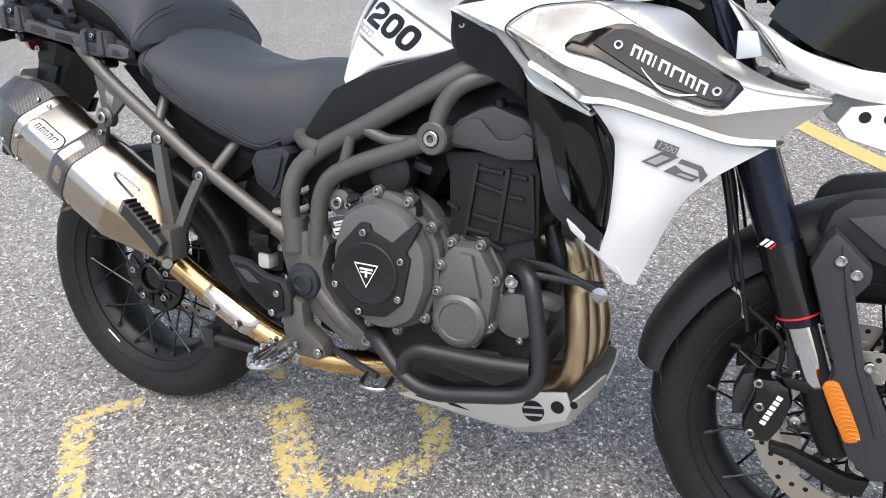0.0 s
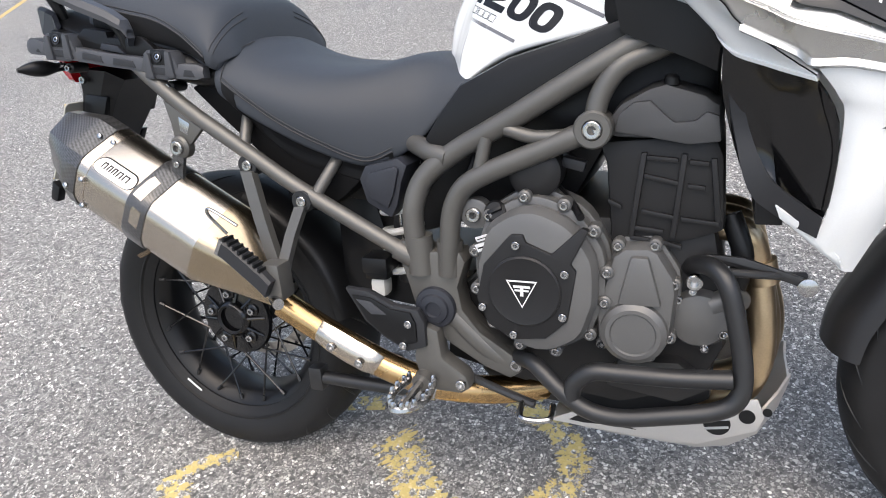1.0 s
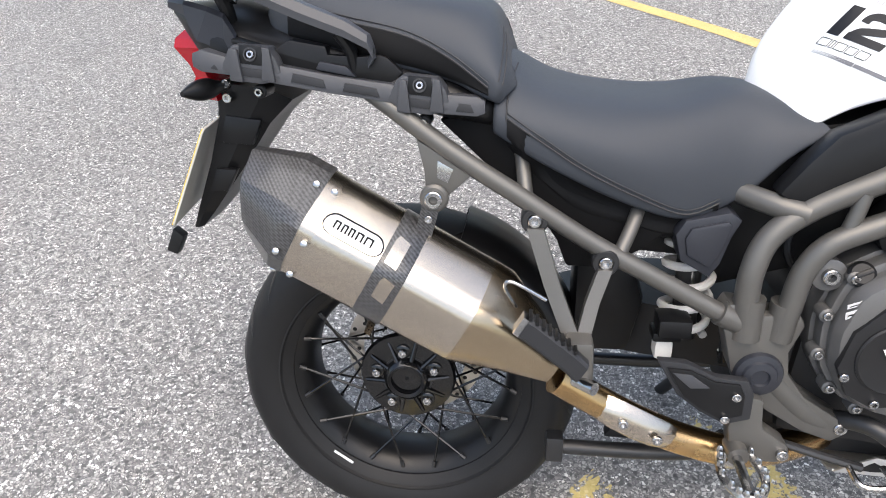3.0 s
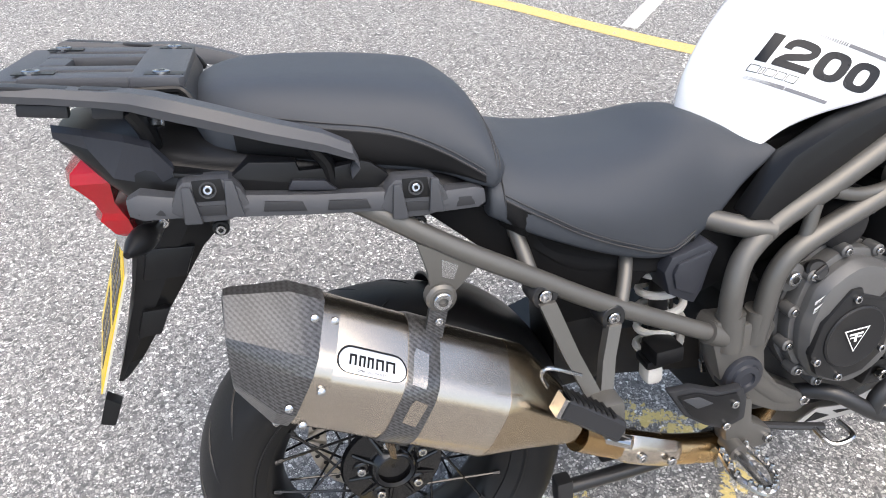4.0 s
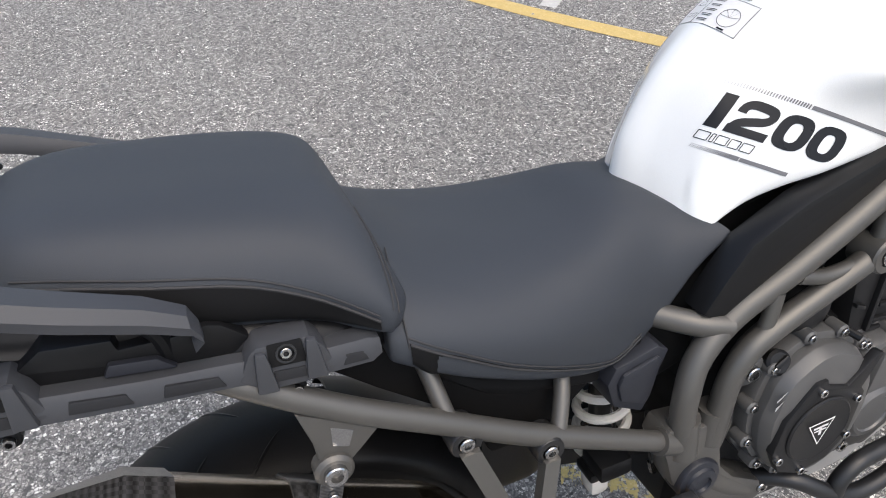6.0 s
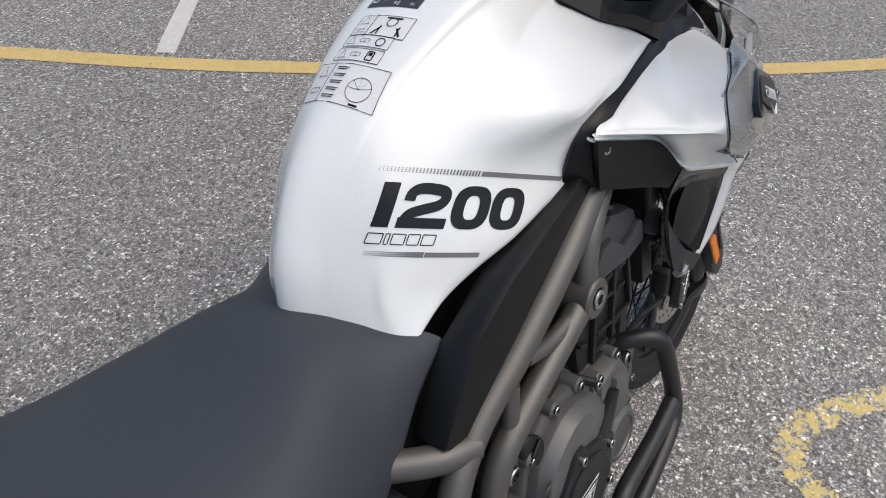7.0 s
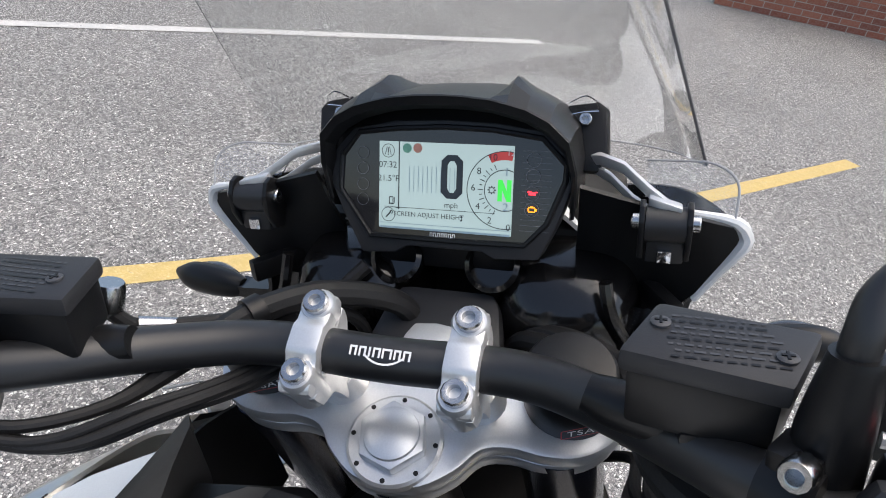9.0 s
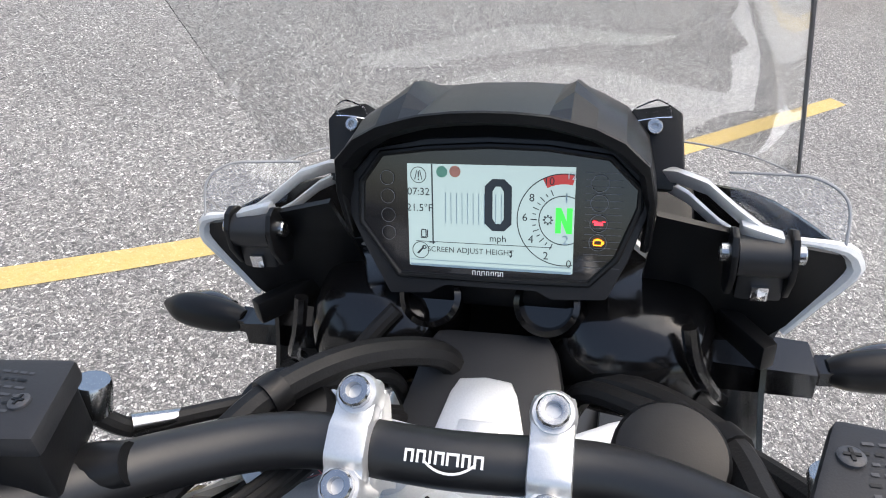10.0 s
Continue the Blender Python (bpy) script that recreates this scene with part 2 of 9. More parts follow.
RED_INK = glow("red_display_ink", (0.55, 0.06, 0.06), 0.35)
BLUE_INK = surface("pale_display_ink", (0.30, 0.42, 0.48), 0.4, relief=0)
RED_LAMP = glow("red_warning_light", (1.0, 0.03, 0.05), 2.0)
AMBER_LAMP = glow("amber_warning_light", (1.0, 0.30, 0.02), 1.5)


# ---- builders ----
def spline(pts, res):
    """Catmull-Rom through the points, res steps a span."""
    p = [Vector(q) for q in pts]
    if res <= 1 or len(p) < 3:
        return p
    out = []
    for i in range(len(p) - 1):
        a, b, c, d = p[max(i - 1, 0)], p[i], p[i + 1], p[min(i + 2, len(p) - 1)]
        for k in range(res):
            t = k / res
            out.append(0.5 * (2 * b + (c - a) * t + (2 * a - 5 * b + 4 * c - d) * t * t + (3 * b - a - 3 * c + d) * t ** 3))
    return out + [p[-1]]


def loft(bm, rings, cap=True):
    rows = [[bm.verts.new(v) for v in r] for r in rings]
    n = len(rows[0])
    for a, b in zip(rows, rows[1:]):
        for k in range(n):
            bm.faces.new((a[k], a[(k + 1) % n], b[(k + 1) % n], b[k]))
    if cap:
        bm.faces.new(rows[0][::-1]), bm.faces.new(rows[-1])
    return bm


def tube(pts, r, seg=12, res=6, bm=None, cap=True):
    """A round bar along a smooth line; r may be one radius or one a point."""
    bm = bm or bmesh.new()
    line = spline(pts, res)
    rads = [r] * len(line) if isinstance(r, (int, float)) else [v[0] for v in spline([(q, 0, 0) for q in r], res)] if len(pts) > 2 else list(r)
    rings, side = [], None
    for i, p in enumerate(line):
        d = (line[min(i + 1, len(line) - 1)] - line[max(i - 1, 0)]).normalized()
        side = (side - d * side.dot(d)).normalized() if side else d.orthogonal().normalized()
        up = d.cross(side)
        rings.append([p + (side * math.cos(a) + up * math.sin(a)) * rads[i] for a in (2 * math.pi * k / seg for k in range(seg))])
    return loft(bm, rings, cap)


def bevel_all(bm, offset, segments=2, angle=30):
    bm.normal_update()
    edges = [e for e in bm.edges if len(e.link_faces) == 2 and e.calc_face_angle(0) > radians(angle)]
    bmesh.ops.bevel(bm, geom=edges, offset=offset, segments=segments, affect="EDGES", profile=0.6, clamp_overlap=True)
    return bm


PLANES = {"xz": lambda a, b, h: (a, h, b), "xy": lambda a, b, h: (a, b, h), "yz": lambda a, b, h: (h, a, b)}


def prism(outline, h0, h1, plane="xz", bevel=0.0, m=None, top=None):
    """A flat outline drawn out from h0 to h1; top: how much its far face shrinks."""
    bm = bmesh.new()
    f = PLANES[plane]
    ca = sum(p[0] for p in outline) / len(outline)
    cb = sum(p[1] for p in outline) / len(outline)
    s = top or 1.0
    a = [bm.verts.new(f(x, y, h0)) for x, y in outline]
    b = [bm.verts.new(f(ca + (x - ca) * s, cb + (y - cb) * s, h1)) for x, y in outline]
    n = len(a)
    bm.faces.new(a), bm.faces.new(b[::-1])
    for k in range(n):
        bm.faces.new((a[k], b[k], b[(k + 1) % n], a[(k + 1) % n]))
    bmesh.ops.recalc_face_normals(bm, faces=bm.faces)
    if bevel:
        bevel_all(bm, bevel)
    if m:
        bmesh.ops.transform(bm, matrix=m, verts=bm.verts)
    return bm


def box(sx, sy, sz, m=None, bevel=0.0):
    return prism(((-sx / 2, -sy / 2), (sx / 2, -sy / 2), (sx / 2, sy / 2), (-sx / 2, sy / 2)), -sz / 2, sz / 2, "xy", bevel, m)


def turn_to(p, d, up=(0, 0, 1)):
    """A pose at p whose z points along d."""
    return Matrix.Translation(p) @ Vector(d).to_track_quat("Z", "Y").to_matrix().to_4x4()


def lathe(profile, m=None, seg=24, bm=None):
    """A profile of radius and height turned about z, then laid at m."""
    bm = bm or bmesh.new()
    m = m or Matrix()
    rings = [[m @ Vector((r * math.cos(a), r * math.sin(a), h)) for a in (2 * math.pi * k / seg for k in range(seg))] for r, h in profile]
    return loft(bm, rings)


def ring_loop(profile, m, seg=48):
    """A closed section of radius and height turned about z: a hoop."""
    bm = bmesh.new()
    rings = [[m @ Vector((r * math.cos(a), r * math.sin(a), h)) for r, h in profile] for a in (2 * math.pi * k / seg for k in range(seg))]
    rows = [[bm.verts.new(v) for v in q] for q in rings]
    n = len(profile)
    for i in range(seg):
        a, b = rows[i], rows[(i + 1) % seg]
        for k in range(n):
            bm.faces.new((a[k], a[(k + 1) % n], b[(k + 1) % n], b[k]))
    return bm


def join(*bms):
    out = bmesh.new()
    for b in bms:
        me = bpy.data.meshes.new("x")
        b.to_mesh(me)
        out.from_mesh(me)
        bpy.data.meshes.remove(me)
        b.free()
    return out


def mirrored(bm):
    """The same shape on the bike's other side."""
    b = bm.copy()
    for v in b.verts:
        v.co.y = -v.co.y
    bmesh.ops.reverse_faces(b, faces=b.faces)
    return b


def part(name, bm, material, parent=None, label="", sharp=35, m=None):
    """Links a bmesh as one mesh object under a thing or a part."""
    bmesh.ops.recalc_face_normals(bm, faces=bm.faces)
    me = bpy.data.meshes.new(name)
    bm.to_mesh(me)
    bm.free()
    me.materials.append(material)
    me.shade_smooth()
    me.set_sharp_from_angle(angle=radians(sharp))
    ob = new(name, me)
    if parent:
        ob.parent = parent
    if m:
        ob.matrix_basis = m
    if label:
        ob["label"] = label
    return ob


def patch(ctrl, nu=4, nv=4):
    """A smooth sheet through a net of control points, as rows of points."""
    cols = [spline(row, nv) for row in ctrl]
    lines = [spline([c[k] for c in cols], nu) for k in range(len(cols[0]))]
    return [[lines[k][i] for k in range(len(lines))] for i in range(len(lines[0]))]


def sheet(ctrl, thick, nu=4, nv=4, both=False):
    bm = bmesh.new()
    for flip in (1, -1) if both else (1,):
        g = patch([[(p[0], p[1] * flip, p[2]) for p in row] for row in ctrl], nu, nv)
        rows = [[bm.verts.new(v) for v in r] for r in g]
        for a, b in zip(rows, rows[1:]):
            for k in range(len(a) - 1):
                bm.faces.new((a[k], a[k + 1], b[k + 1], b[k]))
    bmesh.ops.remove_doubles(bm, verts=bm.verts, dist=0.0005)
    bmesh.ops.recalc_face_normals(bm, faces=bm.faces)
    if thick:
        bmesh.ops.solidify(bm, geom=bm.faces, thickness=thick)
    return bm


def body(sections, nu=5, nv=4):
    """A closed form, alike on both sides, from half sections that run from the middle of the top outwards and down."""
    full = [[(x, -y, z) for y, z in reversed(half)] + [(x, y, z) for y, z in half[1:]] for x, half in sections]
    g = patch(full, nu, nv)
    return loft(bmesh.new(), g)


def slanted(sections, nu=5, nv=4, mid=0.0):
    """As body(), with x of its own for each point: rows of (x, distance from the middle, z)."""
    full = [[Vector((x, mid - y, z)) for x, y, z in reversed(half)] + [Vector((x, mid + y, z)) for x, y, z in half[1:]] for half in sections]
    return loft(bmesh.new(), patch(full, nu, nv))


def flat_text(body_text, size, thick=0.0, shear=0.0, spacing=1.0):
    c = bpy.data.curves.new("text", "FONT")
    c.body, c.size, c.extrude, c.shear, c.space_character = body_text, size, thick, shear, spacing
    c.align_x, c.align_y, c.resolution_u = "CENTER", "CENTER", 3
    ob = bpy.data.objects.new("text", c)
    me = bpy.data.meshes.new_from_object(ob)
    bm = bmesh.new()
    bm.from_mesh(me)
    bpy.data.objects.remove(ob), bpy.data.meshes.remove(me), bpy.data.curves.remove(c)
    return bm


def sign(w, h, t, x=0.0, y=0.0):
    """A plain mark in place of a letter: two strokes under a bar."""
    bm = rect(t, h, x - w / 2 + t / 2, y)
    if w > 2.5 * t:
        rect(t, h, x + w / 2 - t / 2, y, bm)
        rect(w - 2 * t, t, x, y + h / 2 - t / 2, bm)
    return bm


def rect(w, h, x=0.0, y=0.0, bm=None):
    bm = bm or bmesh.new()
    bm.faces.new([bm.verts.new((x + a * w / 2, y + b * h / 2, 0)) for a, b in ((-1, -1), (1, -1), (1, 1), (-1, 1))])
    return bm


def hoop(r0, r1, x=0.0, y=0.0, seg=32, bm=None, start=0.0, end=360.0):
    bm = bm or bmesh.new()
    n = max(3, int(seg * (end - start) / 360))
    row = []
    for k in range(n + 1):
        a = radians(start + (end - start) * k / n)
        row.append([bm.verts.new((x + r * math.cos(a), y + r * math.sin(a), 0)) for r in (r0, r1)])
    for a, b in zip(row, row[1:]):
        bm.faces.new((a[0], a[1], b[1], b[0]))
    return bm


def poly(pts, bm=None):
    bm = bm or bmesh.new()
    bm.faces.new([bm.verts.new((*p, 0)) for p in pts])
    return bm


def frame_lines(w, h, t, x=0.0, y=0.0, bm=None):
    bm = bm or bmesh.new()
    for a, b, c, d in ((w, t, 0, h / 2), (w, t, 0, -h / 2), (t, h - t, w / 2, 0), (t, h - t, -w / 2, 0)):
        rect(a, b, x + c, y + d, bm)
    return bm


def on_plane(bm, origin, across, up, lift=0.0):
    """Lays a flat drawing on a plane."""
    a = Vector(across).normalized()
    n = a.cross(Vector(up)).normalized()
    b = n.cross(a)
    m = Matrix((a, b, n)).transposed().to_4x4()
    m.translation = Vector(origin) + n * lift
    bmesh.ops.transform(bm, matrix=m, verts=bm.verts)
    return bm


def wrapped(bm, origin, across, up, tree, lift=0.0008, cuts=2):
    """Lays a flat drawing on a curved surface, along the plane's normal."""
    bmesh.ops.triangulate(bm, faces=bm.faces)
    for _ in range(cuts):
        long = [e for e in bm.edges if e.calc_length() > 0.006]
        if long:
            bmesh.ops.subdivide_edges(bm, edges=long, cuts=1)
            bmesh.ops.triangulate(bm, faces=bm.faces)
    on_plane(bm, origin, across, up)
    a = Vector(across).normalized()
    n = a.cross(Vector(up)).normalized()
    for v in bm.verts:
        hit, normal, _, _ = tree.ray_cast(v.co + n * 0.15, -n)
        if hit:
            v.co = hit + n * lift
    return bm


def tree_of(ob):
    from mathutils.bvhtree import BVHTree
    bm = bmesh.new()
    bm.from_mesh(ob.data)
    t = BVHTree.FromBMesh(bm)
    bm.free()
    return t


def bolt_mesh(r, h, name="bolt"):
    """A socket-head screw along z, its hexagon sunk."""
    bm = bmesh.new()
    hexa = lambda q, z: [(q * math.cos(a), q * math.sin(a), z) for a in (math.pi / 3 * (k // 2) + (0 if k % 2 == 0 else math.pi / 6) for k in range(12))]
    circ = lambda q, z: [(q * math.cos(a), q * math.sin(a), z) for a in (math.pi / 6 * k for k in range(12))]
    loft(bm, [circ(r, -h), circ(r, h * 0.75), circ(r * 0.88, h), circ(r * 0.56, h), hexa(r * 0.5, h * 0.98), hexa(r * 0.48, -h * 0.5)])
    me = bpy.data.meshes.new(name)
    bmesh.ops.recalc_face_normals(bm, faces=bm.faces)
    bm.to_mesh(me)
    bm.free()
    me.materials.append(STEEL)
    me.shade_smooth()
    me.set_sharp_from_angle(angle=radians(35))
    return me


BOLTS = {}


def bolt(parent, p, d, r=0.006, h=0.004, name="bolt"):
    key = (r, h)
    if key not in BOLTS:
        BOLTS[key] = bolt_mesh(r, h)
    ob = new(name, BOLTS[key])
    ob.parent = parent
    ob.matrix_basis = turn_to(p, d)
    return ob


# ---- ground ----
def flat(name, pts, z, material, label, category, kind="structure"):
    bm = bmesh.new()
    bm.faces.new([bm.verts.new((x, y, z)) for x, y in pts])
    return tagged(part(name, bm, material), label, category, kind=kind)


flat("ground", ((-80, -80), (80, -80), (80, 80), (-80, 80)), 0.0, ASPHALT, "grey worn asphalt with pale stone chips", "asphalt")


def stripe(a, b, width, z=0.003):
    a, b = Vector((*a, 0)), Vector((*b, 0))
    s = (b - a).cross(Vector((0, 0, 1))).normalized() * width / 2
    n = max(2, int((b - a).length / 0.15))
    bm = bmesh.new()
    rnd = random.Random(7)
    rows = []
    for k in range(n + 1):
        p = a.lerp(b, k / n)
        rows.append([bm.verts.new((*(p + s * q * (1 + rnd.uniform(-0.06, 0.06))).xy, z)) for q in (-1, 1)])
    for p, q in zip(rows, rows[1:]):
        bm.faces.new((p[0], p[1], q[1], q[0]))
    return bm


def ribbon(pts, width, z=0.003, res=6, ragged=0.0):
    line = spline([(*p, 0) for p in pts], res)
    bm = bmesh.new()
    rows = []
    rnd = random.Random(int(pts[0][0] * 1000))
    for i, p in enumerate(line):
        d = line[min(i + 1, len(line) - 1)] - line[max(i - 1, 0)]
        s = d.cross(Vector((0, 0, 1))).normalized() * width / 2
        rows.append([bm.verts.new((*(p + s * q * (1 + rnd.uniform(-ragged, ragged * 0.6))).xy, z)) for q in (-1, 1)])
    for p, q in zip(rows, rows[1:]):
        bm.faces.new((p[0], p[1], q[1], q[0]))
    return bm


YLINE = ((-1.2, 5.70), (0.0, 4.27), (0.756, 3.363), (1.22, 2.80), (1.64, 2.20), (2.0, 1.75), (2.50, 1.17), (3.38, 0.24), (4.09, -0.38), (5.27, -1.34))
tagged(part("yellow_line", ribbon(YLINE, 0.10), YELLOW_LINE), "yellow painted line on grey asphalt", "road marking", kind="structure")
tagged(part("yellow_line", stripe((-4.2, 0.7), (-13, 11.5), 0.10), YELLOW_LINE), "yellow painted line at the edge of the parking area", "road marking", kind="structure")
tagged(part("white_line", stripe((1.70, 2.27), (3.85, 4.25), 0.085), WHITE_LINE), "white painted bay line meeting a yellow line", "road marking", kind="structure")
tagged(part("white_line", stripe((2.9, 4.48), (6.33, 0.80), 0.10, 0.0045), WHITE_LINE), "long white painted line on grey asphalt", "road marking", kind="structure")
for k, (pts, width) in enumerate((
    (((-0.13, -0.19), (-0.03, -0.30), (0.07, -0.40), (0.20, -0.53)), 0.075),
    (((-0.12, -0.19), (-0.07, -0.14), (-0.01, -0.10)), 0.04),
    (((0.33, 0.03), (0.40, -0.04), (0.47, -0.12), (0.56, -0.20), (0.66, -0.30)), 0.10),
    (((0.58, 0.20), (0.66, 0.15), (0.735, 0.07), (0.745, -0.01), (0.69, -0.09), (0.60, -0.15)), 0.065),
    (((0.16, 0.10), (0.27, 0.13)), 0.06),
    (((1.36, -0.50), (1.40, -0.40), (1.50, -0.37), (1.62, -0.43), (1.80, -0.56)), 0.07),
    (((0.05, -0.01), (0.12, 0.0)), 0.03),
)):
    tagged(part("painted_letter", ribbon(pts, width, 0.0015 + 0.0010 * (k % 2), 22, 0.42), YELLOW_WORN), "worn yellow painted letter flaking from the asphalt", "road marking", group="ground lettering", kind="structure")

# brick wall beyond the bay
wall = tagged(part("brick_wall", prism(((10.18, -0.70), (10.42, -0.70), (10.75, -7.0), (10.51, -7.0)), -0.02, 2.4, "xy"), MORTAR), "red brick wall standing on the asphalt", "wall", kind="structure")

# ---- the motorcycle: x ahead, y to its left, z up from under the rear axle ----
bike = tagged(new("motorcycle"), "white and silver adventure motorcycle leaning on its side stand", "motorcycle")
bike.matrix_world = STAND
REAR, FRONT = Vector((0, 0, 0.318)), Vector((1.52, 0, 0.325))
SIDE = Euler((radians(90), 0, 0)).to_matrix().to_4x4()  # turns z to -y


def at(p, d=(0, -1, 0)):
    return turn_to(p, d)


# wheels
def wheel(name, centre, radius, width, rim_r, rim_w, spokes, hub_r, hub_w, lean=0.0):
    m = Matrix.Translation(centre) @ SIDE
    hw, rw = width / 2, rim_w / 2
    rim = part(name, ring_loop([(rim_r + 0.010, -rw), (rim_r + 0.010, -rw + 0.007), (rim_r - 0.010, -rw + 0.014), (rim_r - 0.020, -rw * 0.45), (rim_r - 0.020, rw * 0.45), (rim_r - 0.010, rw - 0.014),
                                (rim_r + 0.010, rw - 0.007), (rim_r + 0.010, rw), (rim_r - 0.004, rw - 0.004), (rim_r - 0.022, rw * 0.62), (rim_r - 0.028, rw * 0.4), (rim_r - 0.028, -rw * 0.4), (rim_r - 0.022, -rw * 0.62), (rim_r - 0.004, -rw + 0.004)], m, 72),
               BLACK, bike, "black spoked rim with its tyre")
    h = radius - rim_r
    half = ((0.0, 0.70), (0.10, 0.80), (0.28, 0.93), (0.44, 0.99), (0.58, 1.0), (0.70, 0.955), (0.80, 0.85), (0.89, 0.66), (0.955, 0.42), (0.99, 0.2), (1.0, 0.0))
    prof = [(rim_r + h * r, -hw * w) for r, w in half] + [(rim_r + h * r, hw * w) for r, w in half[-2::-1]]
    tyre = part("tyre", ring_loop(prof, m, 120), RUBBER, rim, "black road tyre with shallow tread grooves")
    for v in tyre.data.vertices:  # the foot of the tyre lies flat on the asphalt
        w = STAND @ v.co
        if w.z < 0.001:
            v.co = STAND.inverted() @ Vector((w.x, w.y, 0.001))
    # raised bead line and shoulder rib on each wall
    for s in (-1, 1):
        part("sidewall_rib", ring_loop([(rim_r + h * 0.16, s * hw * 0.84), (rim_r + h * 0.19, s * hw * 0.900), (rim_r + h * 0.22, s * hw * 0.90), (rim_r + h * 0.19, s * hw * 0.82)], m, 72), RUBBER, rim)
    hub = part("hub", lathe([(0.012, -hub_w), (hub_r * 0.55, -hub_w), (hub_r * 0.60, -hub_w * 0.8), (hub_r * 0.5, -hub_w * 0.5), (hub_r * 0.42, 0), (hub_r * 0.5, hub_w * 0.5), (hub_r * 0.60, hub_w * 0.8), (hub_r * 0.55, hub_w), (0.012, hub_w)], m, 32), SATIN_BLACK, rim)
    one = None
    for k in range(spokes):
        a = 2 * math.pi * (k + 0.5 * (k % 2)) / spokes
        side = 1 if k % 2 else -1
        b = a + (0.85 if (k // 2) % 2 else -0.85)
        p = Vector((math.cos(b) * hub_r * 0.90, math.sin(b) * hub_r * 0.90, side * hub_w * 0.62))
        q = Vector((math.cos(a) * (rim_r - 0.012), math.sin(a) * (rim_r - 0.012), side * rim_w * 0.43))
        part("spoke", tube([m @ p, m @ q], 0.0024, 6, 1), GLOSS_BLACK, rim)
        part("spoke_nipple", tube([m @ q.lerp(p, 0.06), m @ q.lerp(p, -0.02)], 0.0042, 6, 1), SATIN_BLACK, rim)
    return rim, tyre, hub, m


rear, rear_tyre, rear_hub, mr = wheel("rear_wheel", REAR, 0.324, 0.182, 0.216, 0.125, 40, 0.088, 0.050)
front, front_tyre, front_hub, mf = wheel("front_wheel", FRONT, 0.328, 0.128, 0.243, 0.080, 32, 0.066, 0.052)
# tread grooves
for tyre, centre, radius, rim_r, hw, count, par in ((rear_tyre, REAR, 0.324, 0.216, 0.091, 22, rear), (front_tyre, FRONT, 0.328, 0.243, 0.064, 24, front)):
    for k in range(count):
        for s in (-1, 1):
            a0 = 2 * math.pi * (k + 0.5 * (s > 0)) / count
            pts = []
            for r, w, f in ((0.985, 0.20, 0.0), (0.955, 0.42, 0.25), (0.89, 0.66, 0.5), (0.80, 0.85, 0.75), (0.71, 0.95, 1.0)):
                q, a = rim_r + (radius - rim_r) * r - 0.0008, a0 + 0.24 * f
                pts.append(centre + Vector((math.cos(a) * q, s * hw * w, math.sin(a) * q)))
            if (STAND @ pts[2]).z > 0.02:
                part("tread_groove", tube(pts, [0.0010, 0.0022, 0.0024, 0.0020, 0.0008], 6, 3), BLACK, par)
# rear hub face: dished carrier with bolts and shallow spokes
for k in range(5):
    a = 2 * math.pi * k / 5 + 0.4
    v = Vector((math.cos(a), 0, math.sin(a)))
    bolt(rear, REAR + v * 0.058 + Vector((0, -0.056, 0)), (0, -1, 0), 0.0085, 0.005)
    part("bolt_boss", lathe([(0.015, -0.010), (0.014, 0.004), (0.011, 0.006)], at(REAR + v * 0.058 + Vector((0, -0.047, 0))), 16), GLOSS_BLACK, rear)
    for e in (-0.28, 0.28):
        b = a + math.pi / 5 + e
        u = Vector((math.cos(b), 0, math.sin(b)))
        part("carrier_arm", tube([REAR + u * 0.040 + Vector((0, -0.053, 0)), REAR + u * 0.080 + Vector((0, -0.044, 0))], [0.005, 0.004], 8, 1), GLOSS_BLACK, rear)
part("hub_plate", lathe([(0.004, 0.030), (0.088, 0.030), (0.092, 0.036), (0.088, 0.044), (0.045, 0.050), (0.040, 0.060), (0.034, 0.064), (0.030, 0.052), (0.004, 0.050)], mr, 40), GLOSS_BLACK, rear)
part("hub_ring", ring_loop([(0.029, 0.060), (0.033, 0.066), (0.036, 0.062)], mr, 40), SATIN_BLACK, rear, "dull steel ring")


def disc(parent, m, r0, r1, y, holes):
    """A drilled brake disc: the friction ring is built in facets round its holes."""
    ob = part("brake_disc", ring_loop([(r0, y - 0.0022), (r1, y - 0.0022), (r1, y + 0.0022), (r0, y + 0.0022)], m, 64), DISC, parent, "drilled steel brake disc")
    for k in range(holes):
        a = 2 * math.pi * k / holes
        r = r0 + (r1 - r0) * (0.3, 0.72, 0.5)[k % 3]
        part("disc_hole", lathe([(0.0045, y - 0.0025), (0.0045, y + 0.0025)], m @ Matrix.Translation((math.cos(a) * r, math.sin(a) * r, 0)), 10), BLACK, parent)
    return ob


disc(rear, mr, 0.106, 0.139, -0.052, 36)
for s in (-1, 1):
    disc(front, mf, 0.112, 0.1525, s * 0.062, 40)
    for k in range(8):
        a = 2 * math.pi * k / 8
        v = Vector((math.cos(a), math.sin(a), 0))
        part("disc_carrier_arm", tube([mf @ (v * 0.04 + Vector((0, 0, s * 0.058))), mf @ (v * 0.106 + Vector((0, 0, s * 0.061)))], [0.009, 0.006], 8, 1), SATIN_BLACK, front)
        part("disc_button", lathe([(0.010, s * 0.058), (0.010, s * 0.067)], mf @ Matrix.Translation(v * 0.112), 12), DISC, front)
